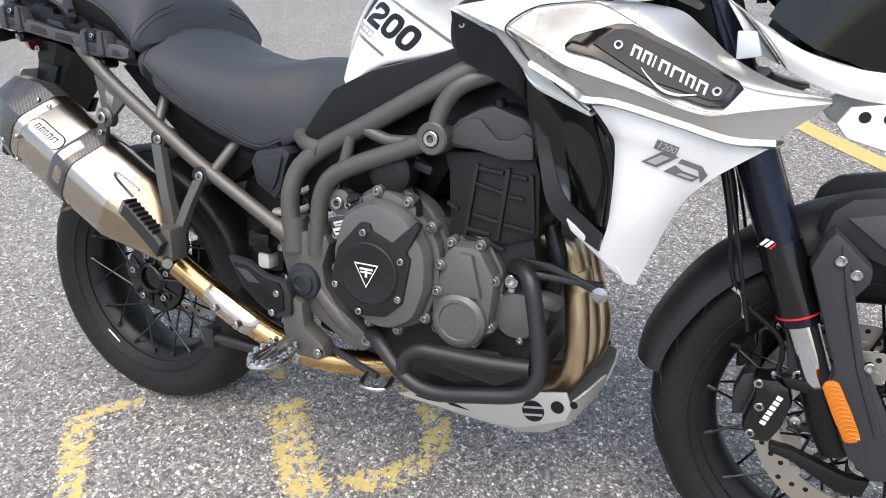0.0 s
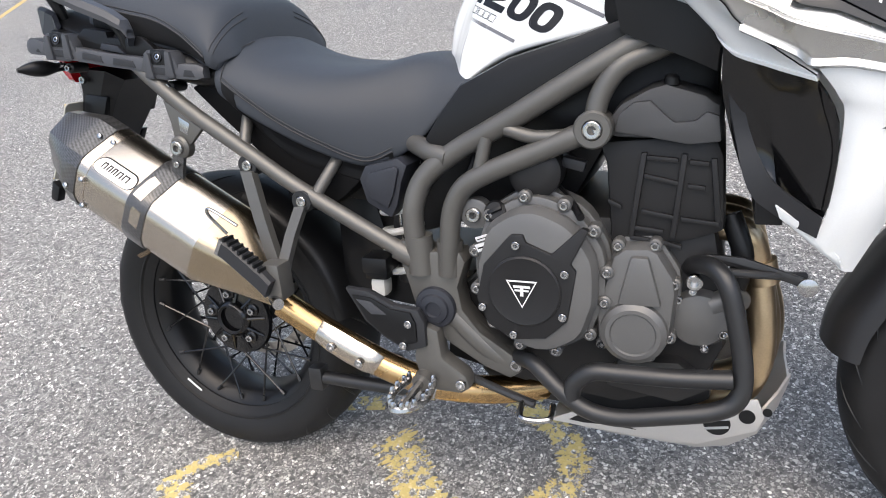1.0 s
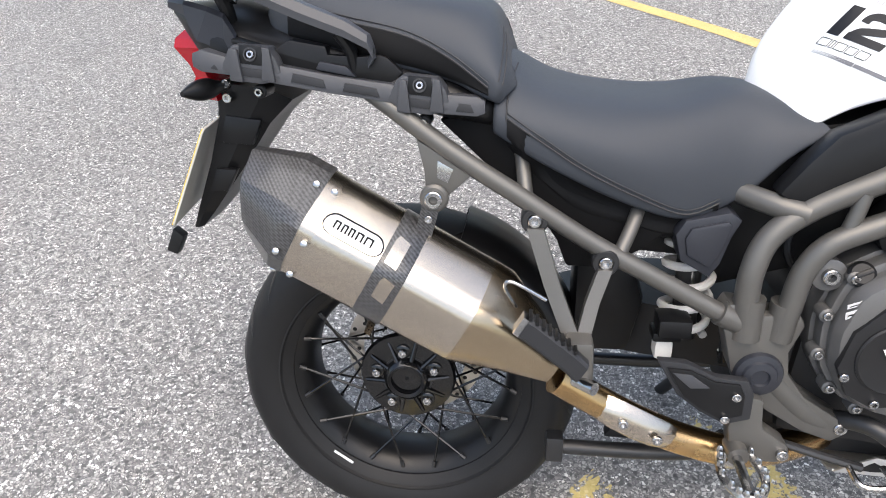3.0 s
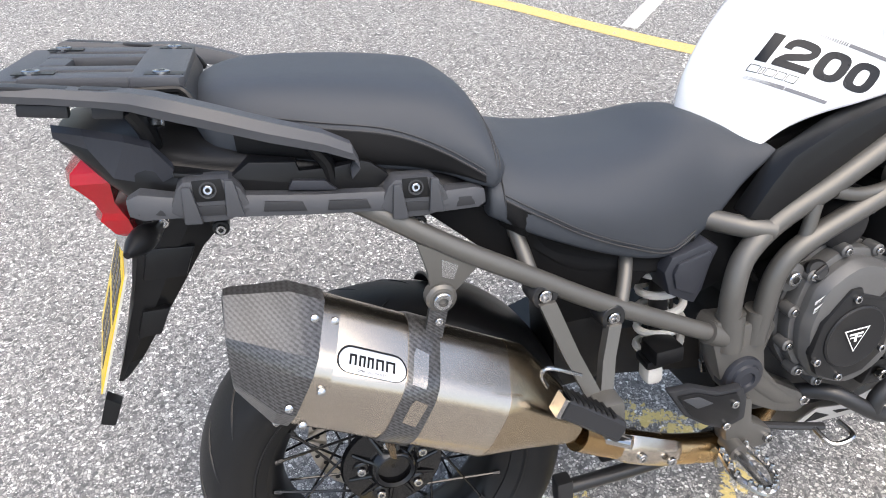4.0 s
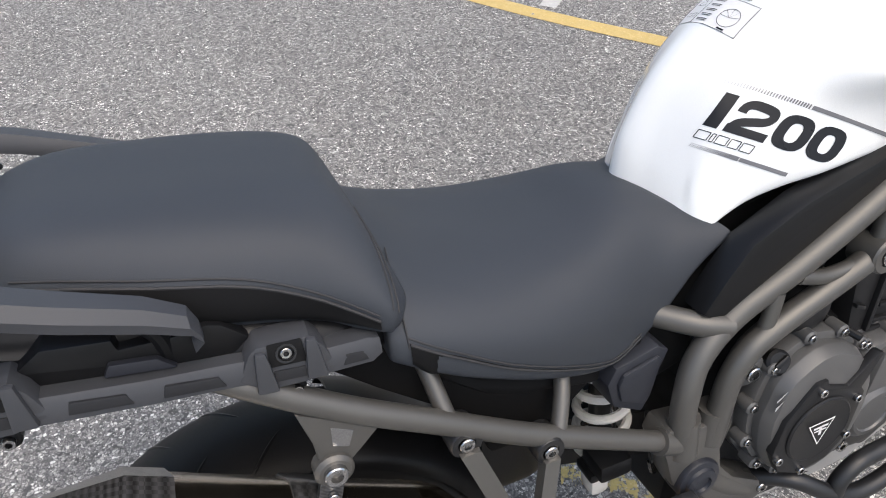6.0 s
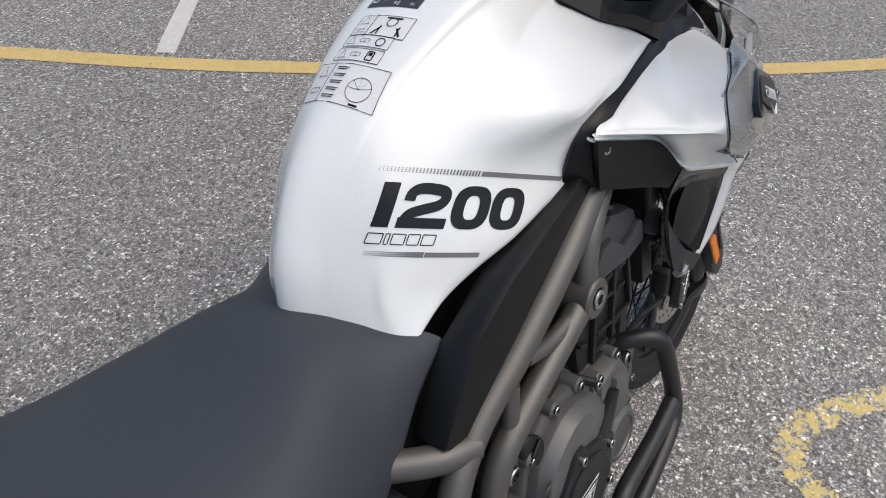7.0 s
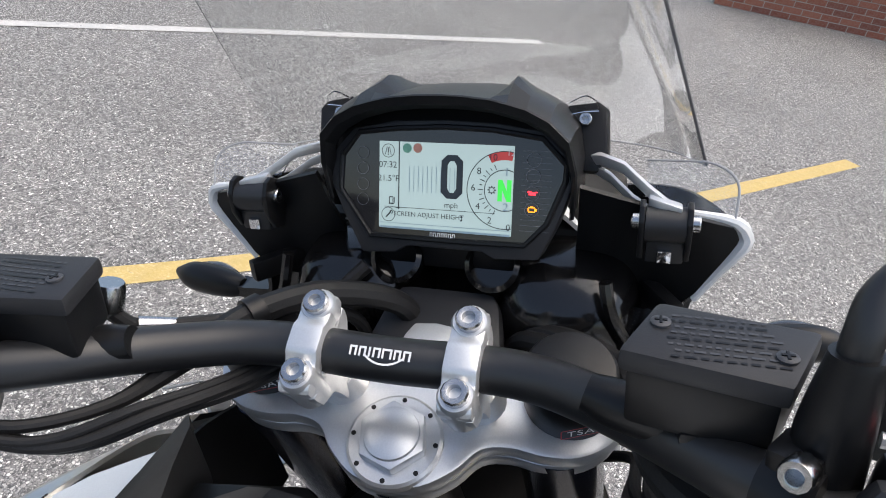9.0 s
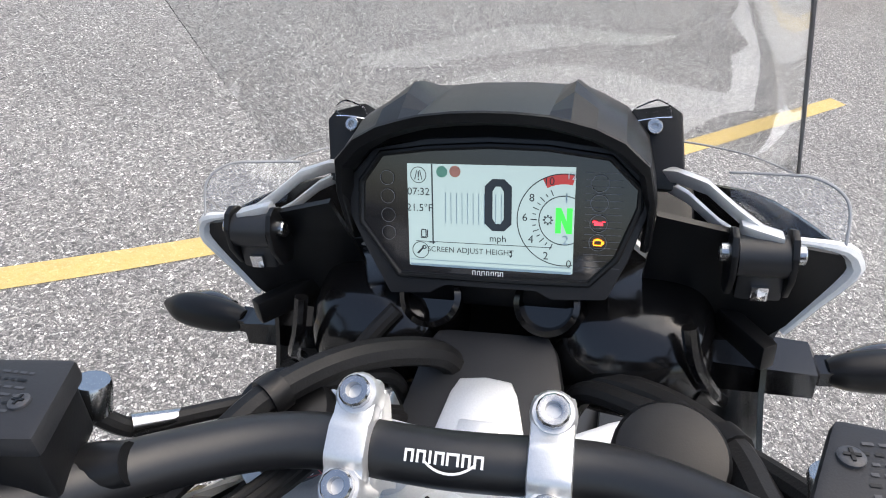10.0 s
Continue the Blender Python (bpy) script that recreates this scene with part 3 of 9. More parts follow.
# white mark on the tyre wall
part("rim_sticker", on_plane(rect(0.045, 0.006), REAR + Vector((-0.130, -0.0700, -0.175)), (0.8, 0, -0.6), (0.6, 0, 0.8), 0.004), PRINT_WHITE, rear, "small pale rim sticker")

# front fork
FORK = Vector((0.382, 0, -0.904)).normalized()
for s in (-1, 1):
    top = Vector((1.168, s * 0.108, 1.075))
    on = lambda d, t=top: t + FORK * d
    leg = part("fork_leg", tube([on(0.045), on(0.60)], 0.0300, 20, 1), BLUE_BLACK, bike, "dark blue-black fork tube")
    part("fork_collar", tube([on(0.47), on(0.583)], 0.0322, 20, 1), GLOSS_BLACK, leg)
    part("fork_ring", tube([on(0.583), on(0.586)], 0.0328, 20, 1), RED, leg, "thin red ring")
    part("fork_slider", tube([on(0.58), on(0.80)], 0.0235, 20, 1), CHROME, leg, "polished steel slider")
    part("axle_clamp", tube([on(0.70), on(0.77), on(0.815)], [0.027, 0.031, 0.026], 16, 4), BLACK, leg)
    part("axle_end", lathe([(0.010, 0.0), (0.019, 0.001), (0.021, 0.010), (0.013, 0.012), (0.011, 0.006)], at((1.52, s * 0.125, 0.325), (0, s, 0)), 20), STEEL, leg, "hollow steel axle end")
    fm_ = Vector((-0.35, s * 0.94, 0))
    part("fork_mark", on_plane(join(poly([(-0.016, -0.006), (-0.011, -0.006), (-0.006, 0.006), (-0.012, 0.006)]), poly([(-0.008, -0.006), (-0.003, -0.006), (0.002, 0.006), (-0.004, 0.006)])), on(0.470) + fm_ * 0.0330, (0.85, 0.36, -0.36) if s < 0 else (-0.85, 0.36, 0.36), (0.3, 0, 0.95), 0.0006), PRINT_WHITE, leg, "white maker's mark")
    part("fork_mark", on_plane(join(poly([(0.0, -0.006), (0.005, -0.006), (0.010, 0.006), (0.004, 0.006)]), poly([(0.007, 0.001), (0.014, 0.001), (0.016, 0.006), (0.009, 0.006)])), on(0.470) + fm_ * 0.0330, (0.85, 0.36, -0.36) if s < 0 else (-0.85, 0.36, 0.36), (0.3, 0, 0.95), 0.0006), RED, leg, "red maker's mark")
for s in (-1, 1):
    g = part("fork_guard", prism([(1.404, 0.664), (1.392, 0.623), (1.414, 0.566), (1.452, 0.473), (1.449, 0.440), (1.470, 0.380), (1.492, 0.335), (1.530, 0.300), (1.560, 0.310), (1.560, 0.362), (1.508, 0.455), (1.470, 0.526), (1.452, 0.578), (1.472, 0.612), (1.472, 0.632), (1.416, 0.682)], s * 0.118, s * 0.152, "xz", 0.008, top=0.97), GUARD_GREY, bike, "dark grey plastic fork guard")
    part("guard_crease", prism([(1.426, 0.660), (1.444, 0.590), (1.478, 0.480), (1.520, 0.380), (1.530, 0.385), (1.488, 0.484), (1.454, 0.594), (1.434, 0.655)], s * 0.150, s * 0.156, "xz", 0.003), GUARD_GREY, g)
    ref = prism([(0.002, -0.044), (0.009, -0.050), (0.019, -0.050), (0.026, -0.044), (0.027, 0.0), (0.026, 0.044), (0.019, 0.050), (0.009, 0.050), (0.002, 0.044), (0.001, 0.0)], 0, 0.007, "xy", 0.003, Matrix.Translation((1.459, s * 0.152, 0.405)) @ Matrix(((0.88, -0.475, 0, 0), (0, 0, s, 0), (0.475, 0.88, 0, 0), (0, 0, 0, 1))))
    refl = part("reflector", ref, AMBER, g, "oval amber reflector")
    for k in range(13):
        q = (k - 6) * 0.0072
        part("reflector_rib", tube([Vector((1.459, s * 0.159, 0.405)) + Vector((0.88, 0, 0.475)) * a + Vector((-0.475, 0, 0.88)) * (q + e) for a, e in ((0.004, -0.003), (0.014, 0.002), (0.024, -0.003))], 0.0011, 5, 2), AMBER, refl)
    for x, z in ((1.429, 0.637), (1.451, 0.620), (1.493, 0.488)):
        bolt(g, (x, s * 0.155, z), (0, s, 0), 0.0080, 0.004)
    part("mudguard_stay", prism([(1.322, 0.612), (1.348, 0.622), (1.372, 0.610), (1.392, 0.560), (1.425, 0.450), (1.424, 0.425), (1.400, 0.425), (1.384, 0.500), (1.360, 0.560), (1.345, 0.590)], s * 0.098, s * 0.114, "xz", 0.004), GREY_BLACK, g)
    bolt(g, (1.411, s * 0.116, 0.438), (0, s, 0), 0.0085, 0.004)
    # brake caliper
    c = FRONT + Vector((-0.128, s * 0.092, 0.020))
    outl = [(1.352, 0.428), (1.385, 0.433), (1.404, 0.422), (1.413, 0.394), (1.404, 0.347), (1.390, 0.316), (1.362, 0.313), (1.346, 0.329), (1.346, 0.349), (1.357, 0.392)]
    cal = part("brake_caliper", prism(outl, s * 0.090, s * 0.132, "xz", 0.007, top=0.93), GLOSS_BLACK, g, "black four-piston brake caliper")
    part("caliper_bridge", prism([(1.336, 0.420), (1.352, 0.425), (1.356, 0.395), (1.345, 0.350), (1.330, 0.345), (1.326, 0.385)], s * 0.078, s * 0.112, "xz", 0.004), SATIN_BLACK, cal)
    part("caliper_arm", prism([(1.391, 0.318), (1.423, 0.316), (1.505, 0.292), (1.535, 0.296), (1.528, 0.264), (1.494, 0.262), (1.425, 0.297), (1.391, 0.304)], s * 0.110, s * 0.130, "xz", 0.004), BLACK, g)
    part("caliper_arm", prism([(1.385, 0.437), (1.458, 0.430), (1.490, 0.414), (1.545, 0.308), (1.530, 0.300), (1.474, 0.402), (1.450, 0.414), (1.400, 0.418)], s * 0.110, s * 0.130, "xz", 0.004), BLACK, g)
    nrm = Vector((0, s, 0))
    fx = Vector((0.33, 0, 0.944)) * (1 if s < 0 else -1)
    for k in range(6):
        o = Vector((1.3835, s * 0.1322, 0.377)) + Vector((0.33, 0, 0.944)) * (k - 2.5) * 0.0098
        part("maker_mark", on_plane(rect(0.0072, 0.0088), o, fx, fx.cross(nrm) * -1, 0.0006), PRINT_WHITE, cal)
    for x, z in ((1.359, 0.418), (1.366, 0.379), (1.360, 0.330)):
        bolt(cal, (x, s * 0.131, z), (0, s, 0), 0.0075, 0.004)
    for x, z in ((1.432, 0.410), (1.424, 0.345), (1.452, 0.362)):
        part("disc_bobbin", lathe([(0.009, 0.0), (0.009, 0.006), (0.004, 0.007), (0.004, 0.003)], at((x, s * 0.082, z), (0, s, 0)), 16), STEEL, g)
    hose = [c + Vector((-0.012, s * 0.02, 0.07)), c + Vector((-0.012, s * 0.015, 0.14)), Vector((1.305, s * 0.125, 0.56)), Vector((1.275, s * 0.110, 0.68)), Vector((1.235, s * 0.07, 0.80))]
    part("brake_hose", tube(hose, 0.0040, 8), BLACK, g)
    part("hose_union", tube([hose[0], hose[0] + Vector((0, 0, 0.022))], 0.0065, 8, 1), STEEL, g)
    part("hose_clip", tube([Vector((1.300, s * 0.124, 0.565)), Vector((1.318, s * 0.124, 0.545)), Vector((1.322, s * 0.130, 0.52))], 0.0052, 8), STEEL, g)
    part("sensor_cable", tube([Vector((1.33, s * 0.132, 0.50)), Vector((1.30, s * 0.136, 0.62)), Vector((1.268, s * 0.118, 0.73)), Vector((1.24, s * 0.09, 0.82))], 0.0032, 8), BLACK, g)

# front mudguard
def arc(centre, r, deg, y):
    return centre + Vector((math.cos(radians(deg)) * r, y, math.sin(radians(deg)) * r))


mud = part("front_mudguard", sheet([[arc(FRONT, r0, d, y) for y, r0 in ((0.0, 0.365 + e), (-0.045, 0.358 + e), (-0.074, 0.340 + e * 0.8), (-0.082, 0.318))] for d, e in ((171, 0.0), (160, 0.003), (140, 0.006), (120, 0.010), (104, 0.022), (88, 0.030), (66, 0.020), (48, 0.0))], 0.004, 5, 4, both=True), GREY_BLACK, bike, "dark grey plastic front mudguard")
for s in (-1, 1):
    part("mudguard_wing", prism([(1.395, 0.660), (1.405, 0.700), (1.430, 0.722), (1.500, 0.735), (1.600, 0.700), (1.650, 0.600), (1.52, 0.610), (1.47, 0.628)], s * 0.070, s * 0.112, "xz", 0.010, top=0.92), GREY_BLACK, mud)
    part("mudguard_flank", prism([(1.430, 0.690), (1.490, 0.706), (1.580, 0.672), (1.600, 0.622), (1.500, 0.640)], s * 0.108, s * 0.118, "xz", 0.004), RAIL_GREY, mud)

# engine
block = part("engine", prism([(0.62, 0.33), (0.64, 0.56), (0.72, 0.63), (0.80, 0.62), (0.99, 0.62), (1.005, 0.54), (1.015, 0.42), (0.98, 0.34), (0.86, 0.30)], -0.165, 0.165, "xz", 0.02), ENGINE_DARK, bike, "bronze-grey triple engine with black cylinders")
head = part("cylinder_block", prism([(0.826, 0.735), (0.838, 0.700), (0.846, 0.580), (0.914, 0.576), (1.004, 0.606), (0.998, 0.712), (0.985, 0.745)], -0.180, 0.140, "xz", 0.012), ENGINE_DARK, block, "black ribbed cylinder cover")
for x0, z0, x1, z1 in ((0.892, 0.690, 0.941, 0.679), (0.890, 0.638, 0.939, 0.629), (0.876, 0.613, 0.921, 0.608), (0.874, 0.598, 0.927, 0.591), (0.842, 0.652, 0.862, 0.643), (0.951, 0.676, 0.975, 0.673), (0.944, 0.628, 0.996, 0.622), (0.925, 0.591, 0.947, 0.585), (0.895, 0.716, 0.938, 0.712), (0.952, 0.710, 0.978, 0.707)):
    part("cylinder_rib", prism([(x0, z0), (x1, z1), (x1, z1 - 0.007), (x0, z0 - 0.007)], -0.178, -0.187, "xz", 0.002), ENGINE_DARK, head)
for x0, z0, x1, z1 in ((0.888, 0.720, 0.872, 0.596), (0.942, 0.718, 0.930, 0.596), (0.980, 0.712, 0.990, 0.622)):
    part("cylinder_rib", prism([(x0, z0), (x0 + 0.008, z0), (x1 + 0.008, z1), (x1, z1)], -0.178, -0.188, "xz", 0.002), ENGINE_DARK, head)
camc = part("cam_cover", prism([(0.842, 0.742), (0.844, 0.772), (0.858, 0.790), (0.896, 0.810), (0.919, 0.816), (0.970, 0.800), (0.990, 0.786), (0.996, 0.735), (0.951, 0.732), (0.90, 0.740)], -0.198, 0.150, "xz", 0.014), ENGINE_COVER, block, "dark grey cam cover with a wavy step")
part("cam_cover_step", prism([(0.852, 0.752), (0.858, 0.776), (0.878, 0.792), (0.900, 0.794), (0.918, 0.776), (0.932, 0.764), (0.958, 0.766), (0.972, 0.778), (0.988, 0.772), (0.992, 0.738), (0.951, 0.734), (0.90, 0.744)], -0.192, -0.206, "xz", 0.004), ENGINE_COVER, camc)
part("cover_breather", lathe([(0.010, 0), (0.010, 0.010), (0.007, 0.014)], Matrix.Translation((0.925, -0.185, 0.812)), 14), BLACK, camc)


def lobed(cx, cz, pts, n=40):
    """A round cover outline with small lobes where its bolts sit; pts: degrees and radius."""
    out = []
    pts = sorted(pts)
    for k in range(n):
        a = 360 * k / n
        lo = max([p for p in pts if p[0] <= a], default=(pts[-1][0] - 360, pts[-1][1]))
        hi = min([p for p in pts if p[0] > a], default=(pts[0][0] + 360, pts[0][1]))
        f = (a - lo[0]) / max(1e-6, hi[0] - lo[0])
        r = lo[1] + (hi[1] - lo[1]) * (3 * f * f - 2 * f ** 3)
        out.append((cx + math.cos(radians(a)) * r, cz + math.sin(radians(a)) * r))
    return out


CL = (0.742, 0.532)
edge = [(0, 0.104), (35, 0.112), (65, 0.122), (95, 0.130), (125, 0.124), (155, 0.108), (185, 0.103), (215, 0.108), (245, 0.118), (275, 0.126), (305, 0.122), (335, 0.108)]
part("crankcase_flange", prism(lobed(*CL, [(a, r + 0.004) for a, r in edge]), -0.150, -0.186, "xz", 0.003), ENGINE, block)
clutch = part("clutch_cover", join(prism(lobed(*CL, [(a, r - 0.002) for a, r in edge]), -0.184, -0.212, "xz", 0.006), prism(lobed(CL[0], CL[1] - 0.002, [(a, r - 0.007) for a, r in edge]), -0.205, -0.246, "xz", 0.020, top=0.93)), ENGINE, block, "round bronze-grey clutch cover ringed with bolts")
for a, r in [(8, 0.105), (42, 0.115), (70, 0.122), (98, 0.127), (128, 0.120), (160, 0.106), (195, 0.104), (228, 0.112), (255, 0.121), (282, 0.124), (312, 0.118), (342, 0.106)]:
    p = Vector((CL[0] + math.cos(radians(a)) * r, -0.214, CL[1] + math.sin(radians(a)) * r))
    part("bolt_boss", lathe([(0.0105, -0.022), (0.0105, 0.001), (0.008, 0.003)], at(p), 14), ENGINE, clutch)
    bolt(clutch, p + Vector((0, -0.003, 0)), (0, -1, 0), 0.0066, 0.004)
part("cover_plate", join(prism([(CL[0] - 0.088, CL[1] - 0.028), (CL[0] - 0.075, CL[1] + 0.028), (CL[0] - 0.038, CL[1] + 0.070), (CL[0] - 0.030, CL[1] + 0.078), (CL[0] - 0.012, CL[1] + 0.078), (CL[0] - 0.008, CL[1] + 0.066), (CL[0] + 0.030, CL[1] + 0.050), (CL[0] + 0.074, CL[1] + 0.092), (CL[0] + 0.084, CL[1] + 0.088),
                                            (CL[0] + 0.058, CL[1] + 0.036), (CL[0] + 0.066, CL[1] + 0.026), (CL[0] + 0.060, CL[1] - 0.010), (CL[0] + 0.052, CL[1] - 0.055), (CL[0] + 0.020, CL[1] - 0.085), (CL[0] - 0.030, CL[1] - 0.092), (CL[0] - 0.070, CL[1] - 0.070)], -0.238, -0.2515, "xz", 0.003),
                                     lathe([(0.056, 0), (0.056, 0.003), (0.053, 0.005), (0.050, 0.004)], at((CL[0] - 0.012, -0.2508, CL[1] - 0.010)), 40)), ENGINE_DARK, clutch, "black clutch cover plate")
for dx, dz in ((-0.022, 0.062), (0.050, 0.022), (0.046, -0.046), (-0.030, -0.082), (-0.078, -0.040)):
    bolt(clutch, (CL[0] + dx, -0.2535, CL[1] + dz), (0, -1, 0), 0.0066, 0.004)
EMB = Vector((CL[0] - 0.014, -0.2560, CL[1] - 0.010))
tri = lambda s: [(-0.024 * s, 0.019 * s), (0.024 * s, 0.019 * s), (0, -0.025 * s)]
emblem = part("emblem", on_plane(join(poly([tri(1)[0], tri(1)[1], (tri(0.86)[1][0], tri(0.86)[1][1]), (tri(0.86)[0][0], tri(0.86)[0][1])]), poly([tri(1)[1], tri(1)[2], tri(0.86)[2], tri(0.86)[1]]), poly([tri(1)[2], tri(1)[0], tri(0.86)[0], tri(0.86)[2]]),
                                       rect(0.026, 0.004, 0, 0.009), rect(0.005, 0.016, 0, 0.002), rect(0.010, 0.003, -0.006, 0.003), rect(0.010, 0.003, 0.006, 0.003)), EMB, (1, 0, 0), (0, 0, 1), 0.0015), PRINT_WHITE, clutch, "pale triangular badge")
filler = part("oil_filler_cap", join(lathe([(0.018, 0), (0.018, 0.010), (0.014, 0.013)], at((0.678, -0.205, 0.629), (-0.15, -0.85, 0.5)), 20), box(0.024, 0.007, 0.009, at((0.678, -0.216, 0.636), (-0.15, -0.85, 0.5)) @ Matrix.Rotation(0.5, 4, "Z"), 0.002)), BLACK, clutch, "black oil filler cap")
for k, (w, h, dz) in enumerate(((0.020, 0.009, 0.007), (0.020, 0.014, -0.007))):
    st = part("engine_sticker", on_plane(rect(w, h), (0.663, -0.2380, 0.592 + dz), (0.93, 0.12, 0.30), (-0.3, -0.30, 0.9), 0.002), STICKER_CLEAR, clutch, "small pale oil sticker")
    part("sticker_print", on_plane(rect(w * 0.75, h * 0.18), (0.663, -0.2380, 0.592 + dz), (0.93, 0.12, 0.30), (-0.3, -0.30, 0.9), 0.003), PRINT_BLACK, clutch)
# second cover and pump
C2 = (0.886, 0.500)
out2 = [(0.850, 0.580), (0.868, 0.594), (0.905, 0.597), (0.920, 0.590), (0.946, 0.548), (0.950, 0.520), (0.944, 0.450), (0.935, 0.428), (0.905, 0.403), (0.880, 0.400), (0.838, 0.415), (0.826, 0.432), (0.824, 0.480), (0.832, 0.510)]
part("cover_flange", prism(out2, -0.150, -0.182, "xz", 0.003), ENGINE, block)
cov2 = part("alternator_cover", join(prism([(C2[0] + (x - C2[0]) * 0.95, C2[1] + (z - C2[1]) * 0.95) for x, z in out2], -0.180, -0.212, "xz", 0.010, top=0.93), prism([(0.862, 0.50), (0.880, 0.575), (0.905, 0.575), (0.925, 0.50)], -0.205, -0.222, "xz", 0.006),
                                     lathe([(0.050, 0), (0.048, 0.012), (0.040, 0.018), (0.034, 0.018), (0.032, 0.015)], at((0.886, -0.208, 0.455)), 36)), ENGINE, block, "bronze-grey side cover with a round boss")
for x, z in ((0.860, 0.585), (0.912, 0.588), (0.940, 0.530), (0.936, 0.445), (0.908, 0.412), (0.838, 0.425), (0.832, 0.490)):
    part("bolt_boss", lathe([(0.010, -0.02), (0.010, 0.001), (0.008, 0.003)], at((x, -0.200, z)), 14), ENGINE, cov2)
    bolt(cov2, (x, -0.204, z), (0, -1, 0), 0.0066, 0.004)
pump = part("water_pump", join(lathe([(0.046, -0.03), (0.046, 0.006), (0.040, 0.016), (0.020, 0.020)], at((0.975, -0.165, 0.468)), 30), tube([(0.99, -0.17, 0.49), (1.015, -0.165, 0.50), (1.03, -0.14, 0.49)], 0.017, 14)), ENGINE, block, "water pump housing")
for x, z in ((0.945, 0.50), (0.935, 0.44), (0.985, 0.425), (1.01, 0.45), (0.965, 0.515)):
    bolt(pump, (x, -0.182, z), (0, -1, 0), 0.0066, 0.004)
part("thermostat_hose", tube([(1.02, -0.14, 0.50), (1.03, -0.14, 0.56), (1.01, -0.13, 0.62)], 0.016, 12), BLACK, block)
part("starter_body", lathe([(0.036, 0), (0.040, 0.01), (0.040, 0.05), (0.030, 0.058), (0.018, 0.060)], at((0.735, -0.145, 0.690)), 26), ENGINE_DARK, block, "black round motor behind the clutch cover")
part("sump", prism([(0.66, 0.34), (0.70, 0.26), (0.90, 0.25), (1.0, 0.30), (1.0, 0.38)], -0.12, 0.12, "xz", 0.015), ENGINE_DARK, block)
mount = part("engine_mount", lathe([(0.024, 0), (0.024, 0.022), (0.018, 0.024)], at((0.640, -0.180, 0.625)), 20), ENGINE, block)
bolt(block, (0.640, -0.207, 0.625), (0, -1, 0), 0.012, 0.006)
part("mount_ear", prism([(0.650, 0.60), (0.655, 0.635), (0.69, 0.64), (0.70, 0.61)], -0.17, -0.195, "xz", 0.004), ENGINE, block)
for pts, r in ((((0.76, -0.150, 0.66), (0.79, -0.19, 0.645), (0.81, -0.225, 0.632)), 0.006), (((0.80, -0.15, 0.69), (0.765, -0.16, 0.715), (0.77, -0.165, 0.70)), 0.008), (((0.62, -0.15, 0.60), (0.60, -0.14, 0.64), (0.615, -0.12, 0.70)), 0.006), (((0.79, -0.155, 0.72), (0.775, -0.165, 0.735), (0.745, -0.16, 0.745)), 0.005)):
    part("wiring", tube(pts, r, 8), BLACK, block)
part("connector", box(0.035, 0.02, 0.016, Matrix.Translation((0.79, -0.168, 0.70)) @ Matrix.Rotation(0.25, 4, "Y"), 0.003), GREY_BLACK, block)
bolt(block, (0.775, -0.17, 0.725), (0, -1, 0), 0.006, 0.004)

part("airbox", prism([(0.505, 0.560), (0.515, 0.760), (0.600, 0.815), (0.850, 0.850), (0.985, 0.870), (0.985, 0.760), (0.830, 0.720), (0.780, 0.630), (0.640, 0.600)], -0.115, 0.115, "xz", 0.012), BLACK, bike, "black airbox between the frame tubes")

# headers, link pipe and silencer
pipes = None
for k, y in enumerate((-0.105, -0.055, 0.0)):
    ob = part("header_pipe", tube([(0.985, y * 1.1, 0.600), (1.035, y * 1.1, 0.585), (1.054, y, 0.52), (1.066 + 0.008 * k, y, 0.43), (1.064 + 0.008 * k, y * 0.9, 0.36), (1.038, y * 0.8, 0.305), (0.97, y * 0.6, 0.285), (0.85, -0.03, 0.275)], 0.0215, 20), HEADER, bike, "heat-bronzed steel header pipe")
part("header_collar", tube([(1.055, -0.108, 0.545), (1.063, -0.107, 0.510)], 0.0235, 20, 1), HEADER, ob)
link = part("link_pipe", tube([(0.78, -0.06, 0.28), (0.66, -0.14, 0.285), (0.56, -0.190, 0.305), (0.482, -0.198, 0.326), (0.415, -0.203, 0.355), (0.338, -0.212, 0.400), (0.268, -0.222, 0.448)], 0.0255, 24), BRONZE, bike, "heat-bronzed exhaust link pipe")
UD, UN = Vector((0.866, 0, -0.5)), Vector((0.5, 0, 0.866))
sil = lambda u, v, w: UD * u + UN * v + Vector((0, w, 0))
SECT = [(0.626, -0.175), (0.626, -0.205), (0.584, -0.272), (0.562, -0.281), (0.506, -0.278), (0.479, -0.262), (0.456, -0.216), (0.456, -0.160), (0.484, -0.130), (0.596, -0.130)]


def sil_ring(u, k=1.0, cv=0.541, cw=-0.205, du=0.0):
    return [sil(u + du * (v - cv), cv + (v - cv) * k, cw + (w - cw) * k) for v, w in SECT]


def rounded(rings, per=3):
    """Softens the corners of each ring."""
    out = []
    for r in rings:
        q, n = [], len(r)
        for i in range(n):
            a, b, c = r[i - 1], r[i], r[(i + 1) % n]
            q += [b + (a - b) * 0.22, b + (a + c - 2 * b) * 0.055, b + (c - b) * 0.22]
        out.append(q)
    return out


